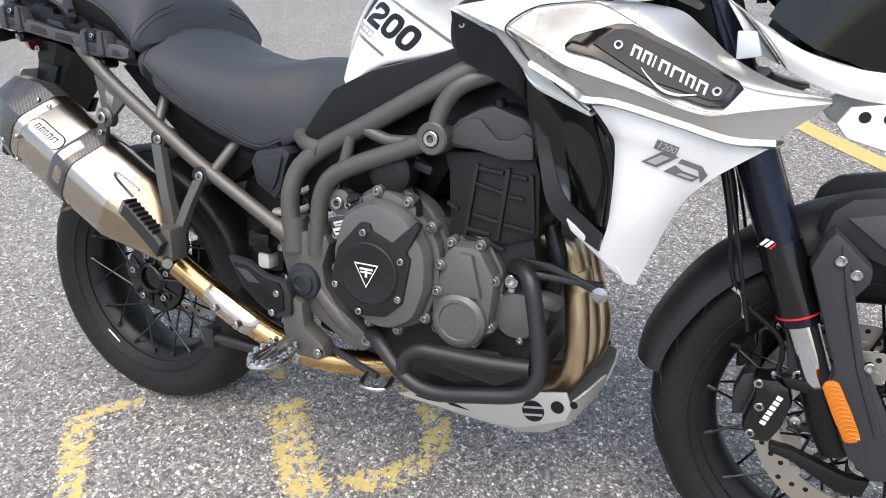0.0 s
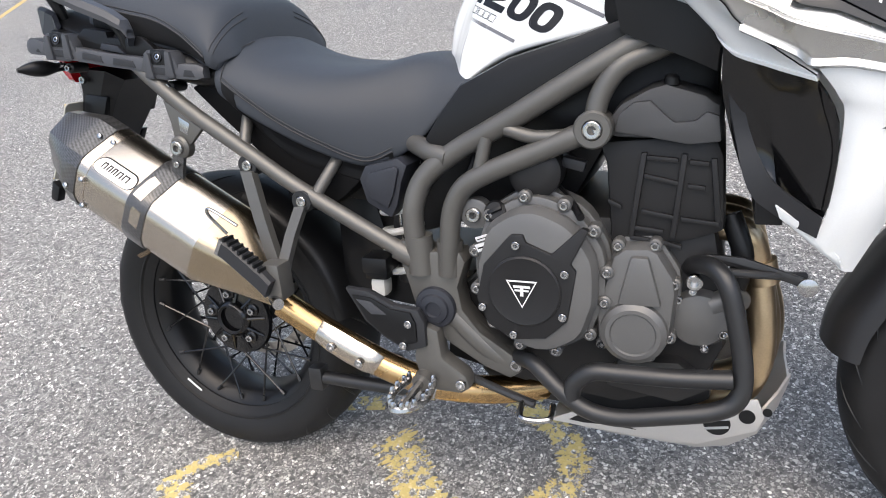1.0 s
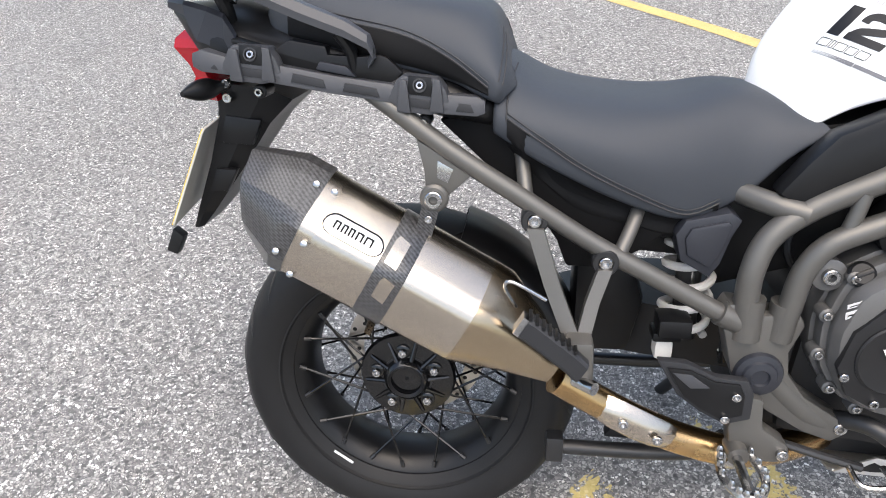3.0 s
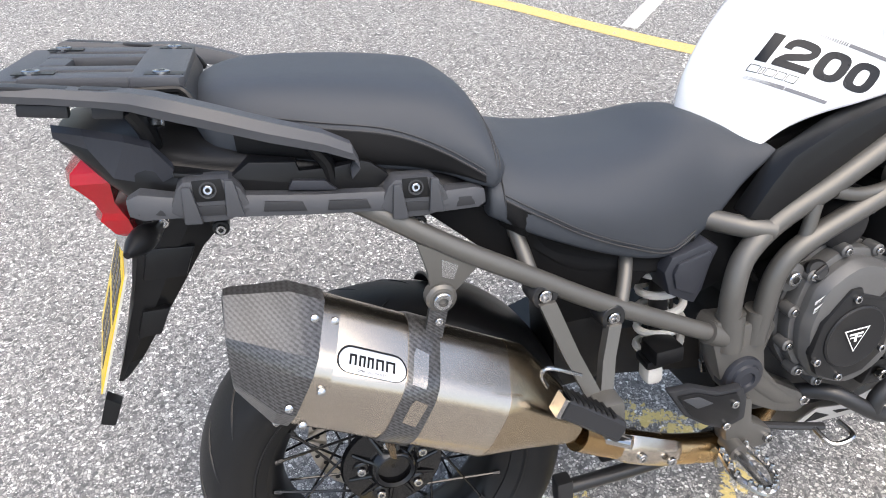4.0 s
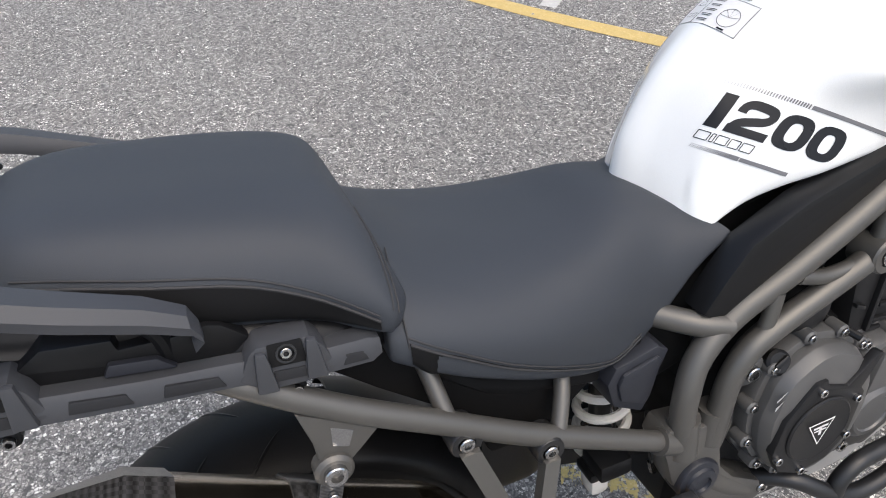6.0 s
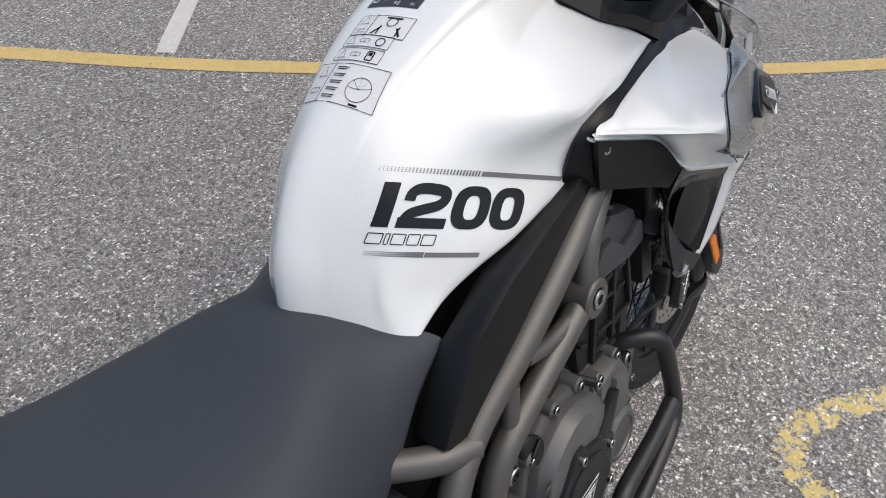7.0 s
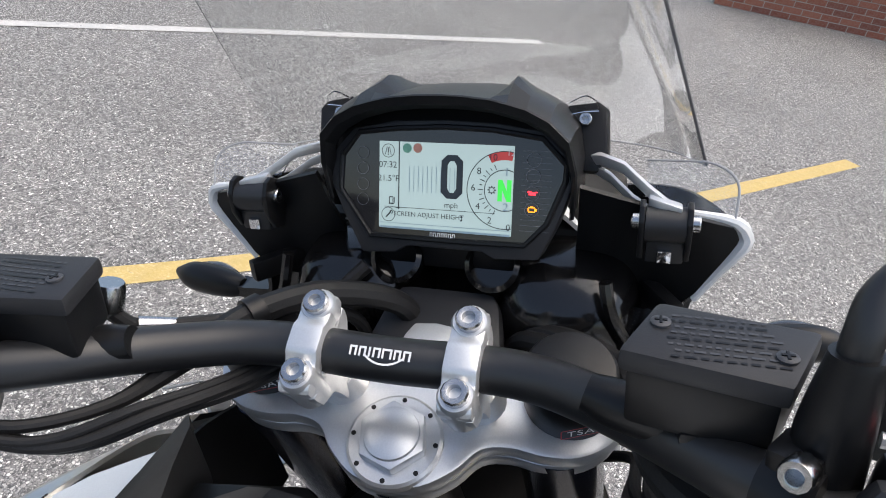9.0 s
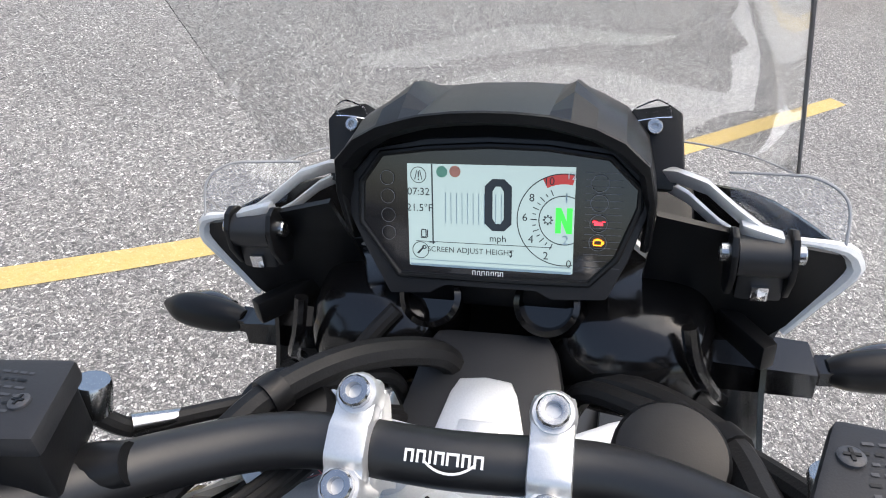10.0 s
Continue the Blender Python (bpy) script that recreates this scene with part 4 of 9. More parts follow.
silencer = part("silencer", loft(bmesh.new(), rounded([sil_ring(-0.430, 0.985), sil_ring(-0.427), sil_ring(-0.30), sil_ring(-0.16)])), TITANIUM, bike, "brushed titanium silencer with a carbon end cap", 25)
part("silencer_cone", loft(bmesh.new(), rounded([sil_ring(-0.162, 1.004), sil_ring(-0.145, 0.99, du=0.2), sil_ring(-0.07, 0.66, 0.534, -0.212, 0.1), sil_ring(-0.005, 0.34, 0.531, -0.222)])), TITANIUM_HOT, silencer, "heat-tinted titanium cone", 25)
part("end_band", loft(bmesh.new(), rounded([sil_ring(-0.436, 1.006), sil_ring(-0.414, 1.006)])), TITANIUM, silencer, "bright riveted band", 25)
endcap = part("end_cap", loft(bmesh.new(), [sil_ring(-0.436, 1.025), sil_ring(-0.466, 1.025, du=-0.18), sil_ring(-0.528, 0.70, 0.550, -0.208, -0.30), sil_ring(-0.532, 0.66, 0.550, -0.208, -0.30), sil_ring(-0.531, 0.56, 0.550, -0.208, -0.30), sil_ring(-0.500, 0.46, 0.550, -0.208, -0.25)]), CARBON, silencer, "carbon fibre end cap", 25)
part("outlet", tube([sil(-0.48, 0.550, -0.208), sil(-0.522, 0.550, -0.208)], 0.024, 20, 1), SATIN_BLACK, endcap)
for u, v, w in ((-0.420, 0.614, -0.226), (-0.420, 0.548, -0.284), (-0.420, 0.486, -0.269), (-0.447, 0.614, -0.232), (-0.450, 0.518, -0.286), (-0.447, 0.470, -0.250)):
    part("rivet", lathe([(0.0055, -0.002), (0.005, 0.002), (0.002, 0.0032)], at(sil(u, v, w), (0.1, -0.9, 0.3)), 10), STEEL, silencer)
strap = part("silencer_strap", loft(bmesh.new(), rounded([sil_ring(-0.318, 1.02), sil_ring(-0.316, 1.03), sil_ring(-0.274, 1.03), sil_ring(-0.272, 1.02)])), CARBON, silencer, "carbon fibre strap with cut-outs", 25)
STRAP = tree_of(strap)
WIN_A, WIN_B, WIN_C = Vector((0.037, -0.28, 0.664)), Vector((0.018, -0.285, 0.616)), Vector((-0.014, -0.26, 0.543))
for p, hgt, wid in ((WIN_A, 0.032, 0.022), (WIN_B, 0.040, 0.022), (WIN_C, 0.022, 0.022)):
    part("strap_window", wrapped(poly([(-wid * 0.5, -hgt * 0.42), (wid * 0.42, -hgt * 0.5), (wid * 0.5, hgt * 0.42), (-wid * 0.36, hgt * 0.5), (-wid * 0.5, hgt * 0.3)]), p, UD, UN, STRAP, 0.0007, 3), TITANIUM, strap)
SIL = tree_of(silencer)
def squash(bm, k=0.62):
    for v in bm.verts:
        v.co.y *= k
    return bm


BADGE_O = sil(-0.366, 0.588, -0.275)
oval = lambda w, h, n=10: [(sx_ * (w - h) + h * math.cos(a), h * math.sin(a)) for sx_, a0 in ((1, -90), (-1, 90)) for a in (radians(a0 + 180 * k / n) for k in range(n + 1))]
badge = part("maker_badge", wrapped(squash(poly(oval(0.047, 0.0185))), BADGE_O, UD, UN, SIL, 0.0012, 3), PRINT_BLACK, silencer, "oval black and silver maker's badge")
part("badge_face", wrapped(squash(poly(oval(0.0448, 0.0163))), BADGE_O, UD, UN, SIL, 0.0022, 3), ALLOY, badge, "satin silver badge face")
for x, w in ((-0.0265, 0.0095), (-0.0145, 0.0085), (-0.0035, 0.0085), (0.0090, 0.0105), (0.0235, 0.0125)):
    part("badge_mark", wrapped(squash(sign(w, 0.0135, 0.0028, x, 0.003)), BADGE_O, UD, UN, SIL, 0.0030, 2), PRINT_BLACK, badge)
words = flat_text("SPECIAL PARTS", 0.0058)
bmesh.ops.translate(words, vec=(0.0, -0.0098, 0), verts=words.verts)
part("badge_text", wrapped(squash(words), BADGE_O, UD, UN, SIL, 0.0030, 0), PRINT_BLACK, badge, "small black lettering")
part("hanger_strap", loft(bmesh.new(), [[Vector((x + a, -0.212 + b, z)) for a, b in ((-0.013, 0), (0.013, 0), (0.013, 0.008), (-0.013, 0.008))] for x, z in ((0.084, 0.735), (0.074, 0.700), (0.064, 0.665))]), CARBON, silencer)
bolt(silencer, (0.076, -0.216, 0.700), (0, -1, 0), 0.006, 0.003)
part("spring_hook", tube([(0.205, -0.265, 0.590), (0.190, -0.285, 0.628), (0.200, -0.290, 0.640), (0.246, -0.285, 0.612)], 0.003, 8), STEEL, silencer, "bent steel wire loop")
shield = part("heat_shield", loft(bmesh.new(), [[c + Vector((0, math.cos(a) * -r, 0)) + UN * math.sin(a) * r for a in (-1.1, -0.6, 0, 0.6, 1.1)] + [c + Vector((0, math.cos(a) * -(r - 0.004), 0)) + UN * math.sin(a) * (r - 0.004) for a in (1.1, 0.6, 0, -0.6, -1.1)] for c, r in ((Vector((0.332, -0.213, 0.408)), 0.018), (Vector((0.342, -0.212, 0.400)), 0.027), (Vector((0.365, -0.210, 0.386)), 0.0305), (Vector((0.40, -0.207, 0.366)), 0.0310), (Vector((0.432, -0.205, 0.350)), 0.0300), (Vector((0.448, -0.204, 0.342)), 0.025), (Vector((0.456, -0.203, 0.338)), 0.017))]), TITANIUM, link, "bright steel heat shield")
for x, z in ((0.372, 0.382), (0.425, 0.356)):
    bolt(shield, (x, -0.243, z), (0, -1, 0), 0.008, 0.003)
part("pipe_clamp", tube([(0.535, -0.193, 0.311), (0.553, -0.19, 0.306)], 0.030, 16, 1), STEEL, link)
part("clamp_bolt", box(0.012, 0.014, 0.040, Matrix.Translation((0.530, -0.222, 0.312)), 0.003), STEEL, link)

# frame
frame_ob = part("frame", tube([(0.960, -0.165, 0.905), (0.894, -0.185, 0.877), (0.809, -0.195, 0.831), (0.695, -0.194, 0.767), (0.610, -0.190, 0.722), (0.556, -0.196, 0.680), (0.536, -0.203, 0.630), (0.535, -0.202, 0.575), (0.540, -0.200, 0.53)], 0.0175, 18), FRAME, bike, "bronze-grey tubular steel frame")
for name, pts, r in (
    ("frame_tube", ((0.825, -0.206, 0.757), (0.742, -0.206, 0.723), (0.675, -0.206, 0.696), (0.628, -0.206, 0.670), (0.604, -0.205, 0.630), (0.595, -0.203, 0.57), (0.590, -0.200, 0.52)), 0.0165),
    ("frame_tube", ((0.825, -0.206, 0.757), (0.832, -0.203, 0.800), (0.860, -0.198, 0.840), (0.910, -0.185, 0.862), (0.955, -0.168, 0.880)), 0.0150),
    ("frame_tube", ((0.695, -0.200, 0.757), (0.740, -0.203, 0.745), (0.797, -0.205, 0.748)), 0.0105),
    ("frame_tube", ((0.650, -0.204, 0.690), (0.657, -0.203, 0.715), (0.664, -0.201, 0.745)), 0.0105),
    ("frame_tube", ((0.600, -0.195, 0.712), (0.560, -0.180, 0.720), (0.515, -0.140, 0.728)), 0.0165),
    ("subframe_tube", ((0.535, -0.198, 0.540), (0.408, -0.200, 0.610), (0.308, -0.200, 0.666), (0.205, -0.200, 0.733), (0.106, -0.198, 0.797), (0.02, -0.19, 0.86), (-0.03, -0.17, 0.89)), 0.0140),
    ("subframe_tube", ((0.215, -0.196, 0.728), (0.208, -0.165, 0.775), (0.200, -0.13, 0.82)), 0.0105),
    ("subframe_tube", ((0.352, -0.196, 0.648), (0.372, -0.17, 0.688), (0.390, -0.13, 0.73)), 0.0105),
):
    bm = tube(pts, r, 16)
    other = mirrored(bm)
    part(name, bm, FRAME, frame_ob)
    part(name, other, FRAME, frame_ob)
part("frame_tube", mirrored(tube([(0.960, -0.165, 0.905), (0.809, -0.195, 0.831), (0.695, -0.200, 0.767), (0.556, -0.203, 0.680), (0.535, -0.202, 0.575)], 0.0175, 14)), FRAME, frame_ob)
for p, r, l in (((0.825, -0.200, 0.757), 0.027, 0.020), ((0.228, -0.196, 0.699), 0.020, 0.014), ((0.331, -0.198, 0.638), 0.020, 0.014)):
    part("frame_boss", lathe([(r, -0.02), (r, l), (r * 0.9, l + 0.003), (r * 0.55, l + 0.003), (r * 0.5, l - 0.002)], at(p), 24), FRAME if r > 0.022 else SATIN_BLACK, frame_ob)
    bolt(frame_ob, (p[0], p[1] - l - 0.001, p[2]), (0, -1, 0), r * 0.48, 0.005)
casting = part("pivot_plate", join(prism([(0.500, 0.555), (0.512, 0.578), (0.548, 0.572), (0.556, 0.560), (0.612, 0.563), (0.622, 0.545), (0.606, 0.500), (0.612, 0.462), (0.640, 0.425), (0.700, 0.385), (0.712, 0.362), (0.690, 0.345), (0.645, 0.362), (0.590, 0.395), (0.545, 0.430), (0.525, 0.470), (0.512, 0.520)], -0.160, -0.208, "xz", 0.012),
                               tube([(0.540, -0.198, 0.585), (0.541, -0.198, 0.52)], 0.0225, 18, 1), tube([(0.593, -0.196, 0.578), (0.590, -0.194, 0.52)], 0.0215, 18, 1), tube([(0.500, -0.200, 0.560), (0.535, -0.198, 0.542)], 0.019, 16, 1), tube([(0.57, -0.19, 0.47), (0.64, -0.19, 0.40), (0.690, -0.185, 0.368)], 0.022, 16)), FRAME, frame_ob, "bronze-grey cast swingarm pivot plate")
part("pivot_cap", lathe([(0.036, -0.02), (0.036, 0.006), (0.034, 0.010), (0.026, 0.012), (0.024, 0.016), (0.014, 0.018), (0.012, 0.014), (0.006, 0.014)], at((0.566, -0.206, 0.464)), 32), SLATE, casting, "dark round pivot cap")
bolt(casting, (0.700, -0.206, 0.372), (0, -1, 0), 0.010, 0.006)

# swingarm, shock and shaft
part("swingarm", loft(bmesh.new(), [[Vector((x, y + a, z + b)) for a, b in ((-w, -h), (w, -h), (w, h), (-w, h))] for x, y, z, w, h in ((0.60, 0.02, 0.45, 0.13, 0.045), (0.42, 0.06, 0.44, 0.10, 0.05), (0.26, 0.115, 0.40, 0.035, 0.05), (0.0, 0.118, 0.318, 0.035, 0.06))]), ENGINE_DARK, bike, "black single-sided swingarm")
shock = part("shock_absorber", tube([(0.470, -0.110, 0.70), (0.475, -0.110, 0.47)], 0.020, 16, 1), SATIN_BLACK, bike, "rear shock with a pale coil spring")
coil = [(0.472 + 0.036 * math.cos(a), -0.110 + 0.036 * math.sin(a), 0.47 + 0.22 * a / (2 * math.pi * 6)) for a in (2 * math.pi * 6 * k / 72 for k in range(73))]
part("coil_spring", tube(coil, 0.0068, 8, 2), PALE, shock, "pale painted coil spring")
part("spring_seat", lathe([(0.045, 0), (0.045, 0.02), (0.02, 0.024)], Matrix.Translation((0.472, -0.110, 0.66)), 20), SATIN_BLACK, shock)
part("rod", tube([(0.470, -0.125, 0.70), (0.478, -0.130, 0.50)], 0.003, 8, 1), STEEL, shock)
part("rod", tube([(0.520, -0.150, 0.56), (0.525, -0.165, 0.46)], 0.0045, 8, 1), SATIN_BLACK, shock)
part("cable_end", tube([(0.523, -0.163, 0.475), (0.526, -0.166, 0.455)], 0.0065, 8, 1), STEEL, shock)
part("rear_hugger", sheet([[arc(REAR, r, d, y) for y, r in ((0.0, 0.338), (-0.05, 0.334), (-0.085, 0.318), (-0.095, 0.30))] for d in (8, 25, 42, 58, 70)], 0.004, 5, 4, both=True), BLACK, bike, "black inner mudguard over the rear tyre")
part("airbox_side", prism([(0.30, 0.62), (0.26, 0.74), (0.34, 0.79), (0.47, 0.76), (0.55, 0.70), (0.52, 0.60)], -0.110, 0.110, "xz", 0.02), BLACK, bike, "black plastic box under the seat")
part("seat_base", prism([(0.087, 0.831), (0.165, 0.856), (0.30, 0.80), (0.46, 0.72), (0.437, 0.678), (0.385, 0.635), (0.333, 0.606), (0.278, 0.607), (0.262, 0.650), (0.218, 0.711), (0.152, 0.769)], -0.158, 0.140, "xz", 0.006), MATT_BLACK, bike, "matt black plastic base below the rider seat")
part("side_cover", join(prism([(0.430, 0.672), (0.442, 0.694), (0.503, 0.708), (0.520, 0.696), (0.508, 0.669), (0.497, 0.628), (0.484, 0.606), (0.440, 0.632)], -0.120, -0.182, "xz", 0.004), prism([(0.443, 0.668), (0.450, 0.684), (0.500, 0.696), (0.506, 0.690), (0.494, 0.648), (0.482, 0.624), (0.448, 0.642)], -0.180, -0.188, "xz", 0.004)), SLATE, bike, "dark bevelled plastic side cover behind the frame", 20)
part("inner_fender", prism([(0.30, 0.40), (0.30, 0.60), (0.38, 0.64), (0.42, 0.50), (0.40, 0.40)], -0.06, 0.06, "xz", 0.02), BLACK, bike, "black plastic behind the rear wheel")
part("battery_tray", box(0.05, 0.05, 0.03, Matrix.Translation((0.445, -0.165, 0.520)), 0.006), BLACK, bike, "small black fluid reservoir cap")
bottle = part("fluid_bottle", box(0.030, 0.034, 0.036, Matrix.Translation((0.436, -0.150, 0.470)), 0.010), PALE, bike, "pale translucent fluid bottle with a black cap")
part("bottle_cap", box(0.044, 0.040, 0.016, Matrix.Translation((0.438, -0.152, 0.496)), 0.005), BLACK, bottle)

# rider foot control and pillion bracket
hp = [(0.412, 0.497), (0.455, 0.494), (0.500, 0.472), (0.545, 0.468), (0.556, 0.445), (0.556, 0.402), (0.520, 0.390), (0.480, 0.412), (0.445, 0.440)]
heel = part("heel_guard", prism(hp, -0.224, -0.240, "xz", 0.004), GREY_BLACK, bike, "black plastic heel guard")
part("guard_panel", prism([(0.484 + (x - 0.484) * 0.8, 0.446 + (z - 0.446) * 0.8) for x, z in hp], -0.239, -0.244, "xz", 0.002), BLACK, heel)
part("guard_slot", prism([(0.435, 0.480), (0.462, 0.478), (0.490, 0.457), (0.462, 0.455)], -0.243, -0.2455, "xz", 0.001), RAIL_GREY, heel, "pale slot through the heel guard")
for x, z in ((0.529, 0.444), (0.517, 0.404)):
    bolt(heel, (x, -0.246, z), (0, -1, 0), 0.007, 0.003)
peg_arm = part("footrest_hanger", join(prism([(0.545, 0.440), (0.575, 0.430), (0.580, 0.38), (0.620, 0.352), (0.628, 0.330), (0.610, 0.318), (0.560, 0.318), (0.535, 0.340), (0.528, 0.38)], -0.195, -0.232, "xz", 0.008), tube([(0.545, -0.215, 0.342), (0.545, -0.25, 0.340)], 0.016, 14, 1)), FRAME, bike, "cast footrest hanger")
bolt(peg_arm, (0.612, -0.236, 0.338), (0, -1, 0), 0.009, 0.004)
peg = part("footrest", join(tube([(0.520, -0.240, 0.338), (0.512, -0.290, 0.336), (0.530, -0.330, 0.335), (0.556, -0.325, 0.335), (0.572, -0.29, 0.336), (0.565, -0.240, 0.338)], 0.0065, 8), tube([(0.543, -0.235, 0.338), (0.543, -0.325, 0.335)], 0.008, 8, 1)), STEEL, bike, "toothed steel footrest")
for k in range(14):
    f = k / 13
    p = spline([(0.520, -0.240, 0.345), (0.512, -0.290, 0.343), (0.530, -0.330, 0.342), (0.556, -0.325, 0.342), (0.572, -0.29, 0.343), (0.565, -0.240, 0.345)], 6)[int(f * 30)]
    part("footrest_tooth", lathe([(0.0055, -0.004), (0.005, 0.004), (0.0025, 0.008)], Matrix.Translation(p), 6), STEEL, peg)
brake = part("brake_pedal", tube([(0.62, -0.20, 0.335), (0.68, -0.215, 0.325), (0.735, -0.225, 0.315)], 0.007, 8), SATIN_BLACK, bike, "black brake pedal with a toothed pad")
part("pedal_pad", join(tube([(0.715, -0.225, 0.318), (0.722, -0.262, 0.310), (0.765, -0.260, 0.312), (0.765, -0.225, 0.318)], 0.005, 8)), STEEL, brake)
part("pillion_hanger", join(loft(bmesh.new(), [[Vector((x + a, y + b, z)) for a, b in ((-0.012, -0.008), (0.012, -0.008), (0.012, 0.008), (-0.012, 0.008))] for x, y, z in ((0.229, -0.212, 0.690), (0.255, -0.228, 0.61), (0.285, -0.245, 0.535), (0.297, -0.262, 0.495))]),
                                 loft(bmesh.new(), [[Vector((x + a, y + b, z)) for a, b in ((-0.010, -0.008), (0.010, -0.008), (0.010, 0.008), (-0.010, 0.008))] for x, y, z in ((0.330, -0.214, 0.630), (0.314, -0.228, 0.585), (0.302, -0.245, 0.535), (0.300, -0.262, 0.495))]), prism([(0.275, 0.545), (0.315, 0.545), (0.318, 0.480), (0.285, 0.478)], -0.245, -0.285, "xz", 0.008)), FRAME, bike, "grey forked pillion footrest bracket")
fold = part("pillion_footrest", loft(bmesh.new(), [[Vector((x, -0.290, z)) + UN * a + Vector((0, b, 0)) for a, b in ((-0.017, -0.008), (-0.012, -0.013), (0.012, -0.013), (0.017, -0.008), (0.017, 0.014), (-0.017, 0.014))] for x, z in ((0.216, 0.574), (0.226, 0.568), (0.285, 0.520), (0.300, 0.505))]), GREY_BLACK, bike, "folded pillion footrest with a ribbed rubber")
for k in range(8):
    x, z = 0.222 + 0.009 * k, 0.588 - 0.0072 * k
    part("rubber_rib", box(0.005, 0.026, 0.006, Matrix.Translation((x + 0.004, -0.289, z + 0.002)), 0.001), BLACK, fold)
part("footrest_end", loft(bmesh.new(), [[Vector((x, -0.290, z)) + UN * a + Vector((0, b, 0)) for a, b in ((-0.015, -0.011), (0.015, -0.011), (0.015, 0.012), (-0.015, 0.012))] for x, z in ((0.209, 0.579), (0.216, 0.574))]), STEEL, fold, "bright steel end plate")
part("footrest_pin", tube([(0.292, -0.275, 0.480), (0.318, -0.300, 0.482)], 0.010, 12, 1), STEEL, fold)
part("silencer_hanger", join(prism([(0.060, 0.815), (0.140, 0.765), (0.115, 0.742), (0.095, 0.725), (0.072, 0.735), (0.070, 0.77)], -0.196, -0.206, "xz", 0.003), lathe([(0.021, -0.012), (0.021, 0.004), (0.017, 0.008)], at((0.084, -0.206, 0.730)), 20)), FRAME, frame_ob, "steel silencer hanger")
part("hanger_slot", prism([(0.090, 0.785), (0.112, 0.772), (0.104, 0.752), (0.088, 0.760)], -0.2055, -0.2068, "xz", 0.001), STEEL, frame_ob)
bolt(frame_ob, (0.084, -0.216, 0.730), (0, -1, 0), 0.013, 0.005)

# side stand, seen behind the wheel
stand = part("side_stand", join(tube([(0.62, 0.13, 0.33), (0.57, 0.24, 0.17), (0.53, 0.33, 0.045)], [0.016, 0.014, 0.013], 12), prism([(0.48, 0.30), (0.58, 0.31), (0.59, 0.37), (0.49, 0.36)], 0.075, 0.088, "xy", 0.004)), SATIN_BLACK, bike, "black steel side stand")
part("centre_stand_leg", join(tube([(0.66, -0.12, 0.29), (0.50, -0.145, 0.262), (0.28, -0.150, 0.262)], [0.013, 0.014, 0.013], 12), box(0.03, 0.03, 0.05, Matrix.Translation((0.275, -0.150, 0.262)), 0.006)), SATIN_BLACK, bike, "folded black centre stand leg")
part("centre_stand_leg", mirrored(tube([(0.66, -0.12, 0.29), (0.50, -0.145, 0.262), (0.28, -0.150, 0.262)], [0.013, 0.014, 0.013], 12)), SATIN_BLACK, bike, "folded black centre stand leg")
part("stand_plate", prism([(0.36, 0.27), (0.38, 0.31), (0.44, 0.31), (0.46, 0.27)], -0.10, -0.13, "xz", 0.006), SATIN_BLACK, bike, "dark stand bracket")
part("engine_lower", prism([(0.555, 0.345), (0.575, 0.470), (0.640, 0.520), (0.720, 0.450), (0.780, 0.350), (0.700, 0.310)], -0.150, 0.120, "xz", 0.010), ENGINE_DARK, bike, "dark gearbox casting behind the footrest")
part("lower_plate", prism([(0.60, 0.30), (0.64, 0.345), (0.72, 0.345), (0.76, 0.30), (0.72, 0.262), (0.64, 0.255)], -0.10, 0.10, "xz", 0.008), SATIN_BLACK, bike, "black bracket under the engine")

# crash bars and bash plate
bar = part("crash_bar", tube([(0.690, -0.180, 0.372), (0.715, -0.210, 0.388), (0.740, -0.232, 0.390), (0.779, -0.250, 0.366), (0.820, -0.256, 0.340), (0.870, -0.258, 0.333), (0.940, -0.256, 0.346), (1.005, -0.252, 0.362), (1.034, -0.248, 0.385), (1.037, -0.242, 0.430), (1.024, -0.236, 0.500), (1.011, -0.230, 0.545), (0.995, -0.215, 0.562), (0.975, -0.19, 0.560), (0.96, -0.16, 0.545)], 0.0138, 14), SATIN_BLACK, bike, "black tubular engine crash bar")
part("bar_brace", tube([(0.800, -0.254, 0.352), (0.806, -0.254, 0.380), (0.832, -0.254, 0.402), (0.870, -0.252, 0.404), (0.950, -0.250, 0.406), (1.025, -0.246, 0.412)], 0.0138, 14), SATIN_BLACK, bar)
part("bar_strut", tube([(0.995, -0.215, 0.560), (1.06, -0.195, 0.552), (1.11, -0.170, 0.545)], 0.006, 10), SATIN_BLACK, bar)
part("bar_tab", prism([(0.972, 0.560), (0.982, 0.576), (1.03, 0.574), (1.124, 0.543), (1.118, 0.531), (1.03, 0.560)], -0.185, -0.192, "xz", 0.002), SATIN_BLACK, bar)
part("tab_bolt", lathe([(0.013, 0), (0.013, 0.006), (0.006, 0.008)], at((1.112, -0.190, 0.537)), 18), STEEL, bar)
bolt(bar, (0.967, -0.192, 0.533), (0, -1, 0), 0.012, 0.006)
bolt(bar, (0.869, -0.20, 0.372), (0, -1, 0), 0.011, 0.006)
part("bar_mount", prism([(0.84, 0.345), (0.86, 0.395), (0.95, 0.40), (1.0, 0.36), (0.95, 0.33)], -0.150, -0.190, "xz", 0.01), SATIN_BLACK, bar)
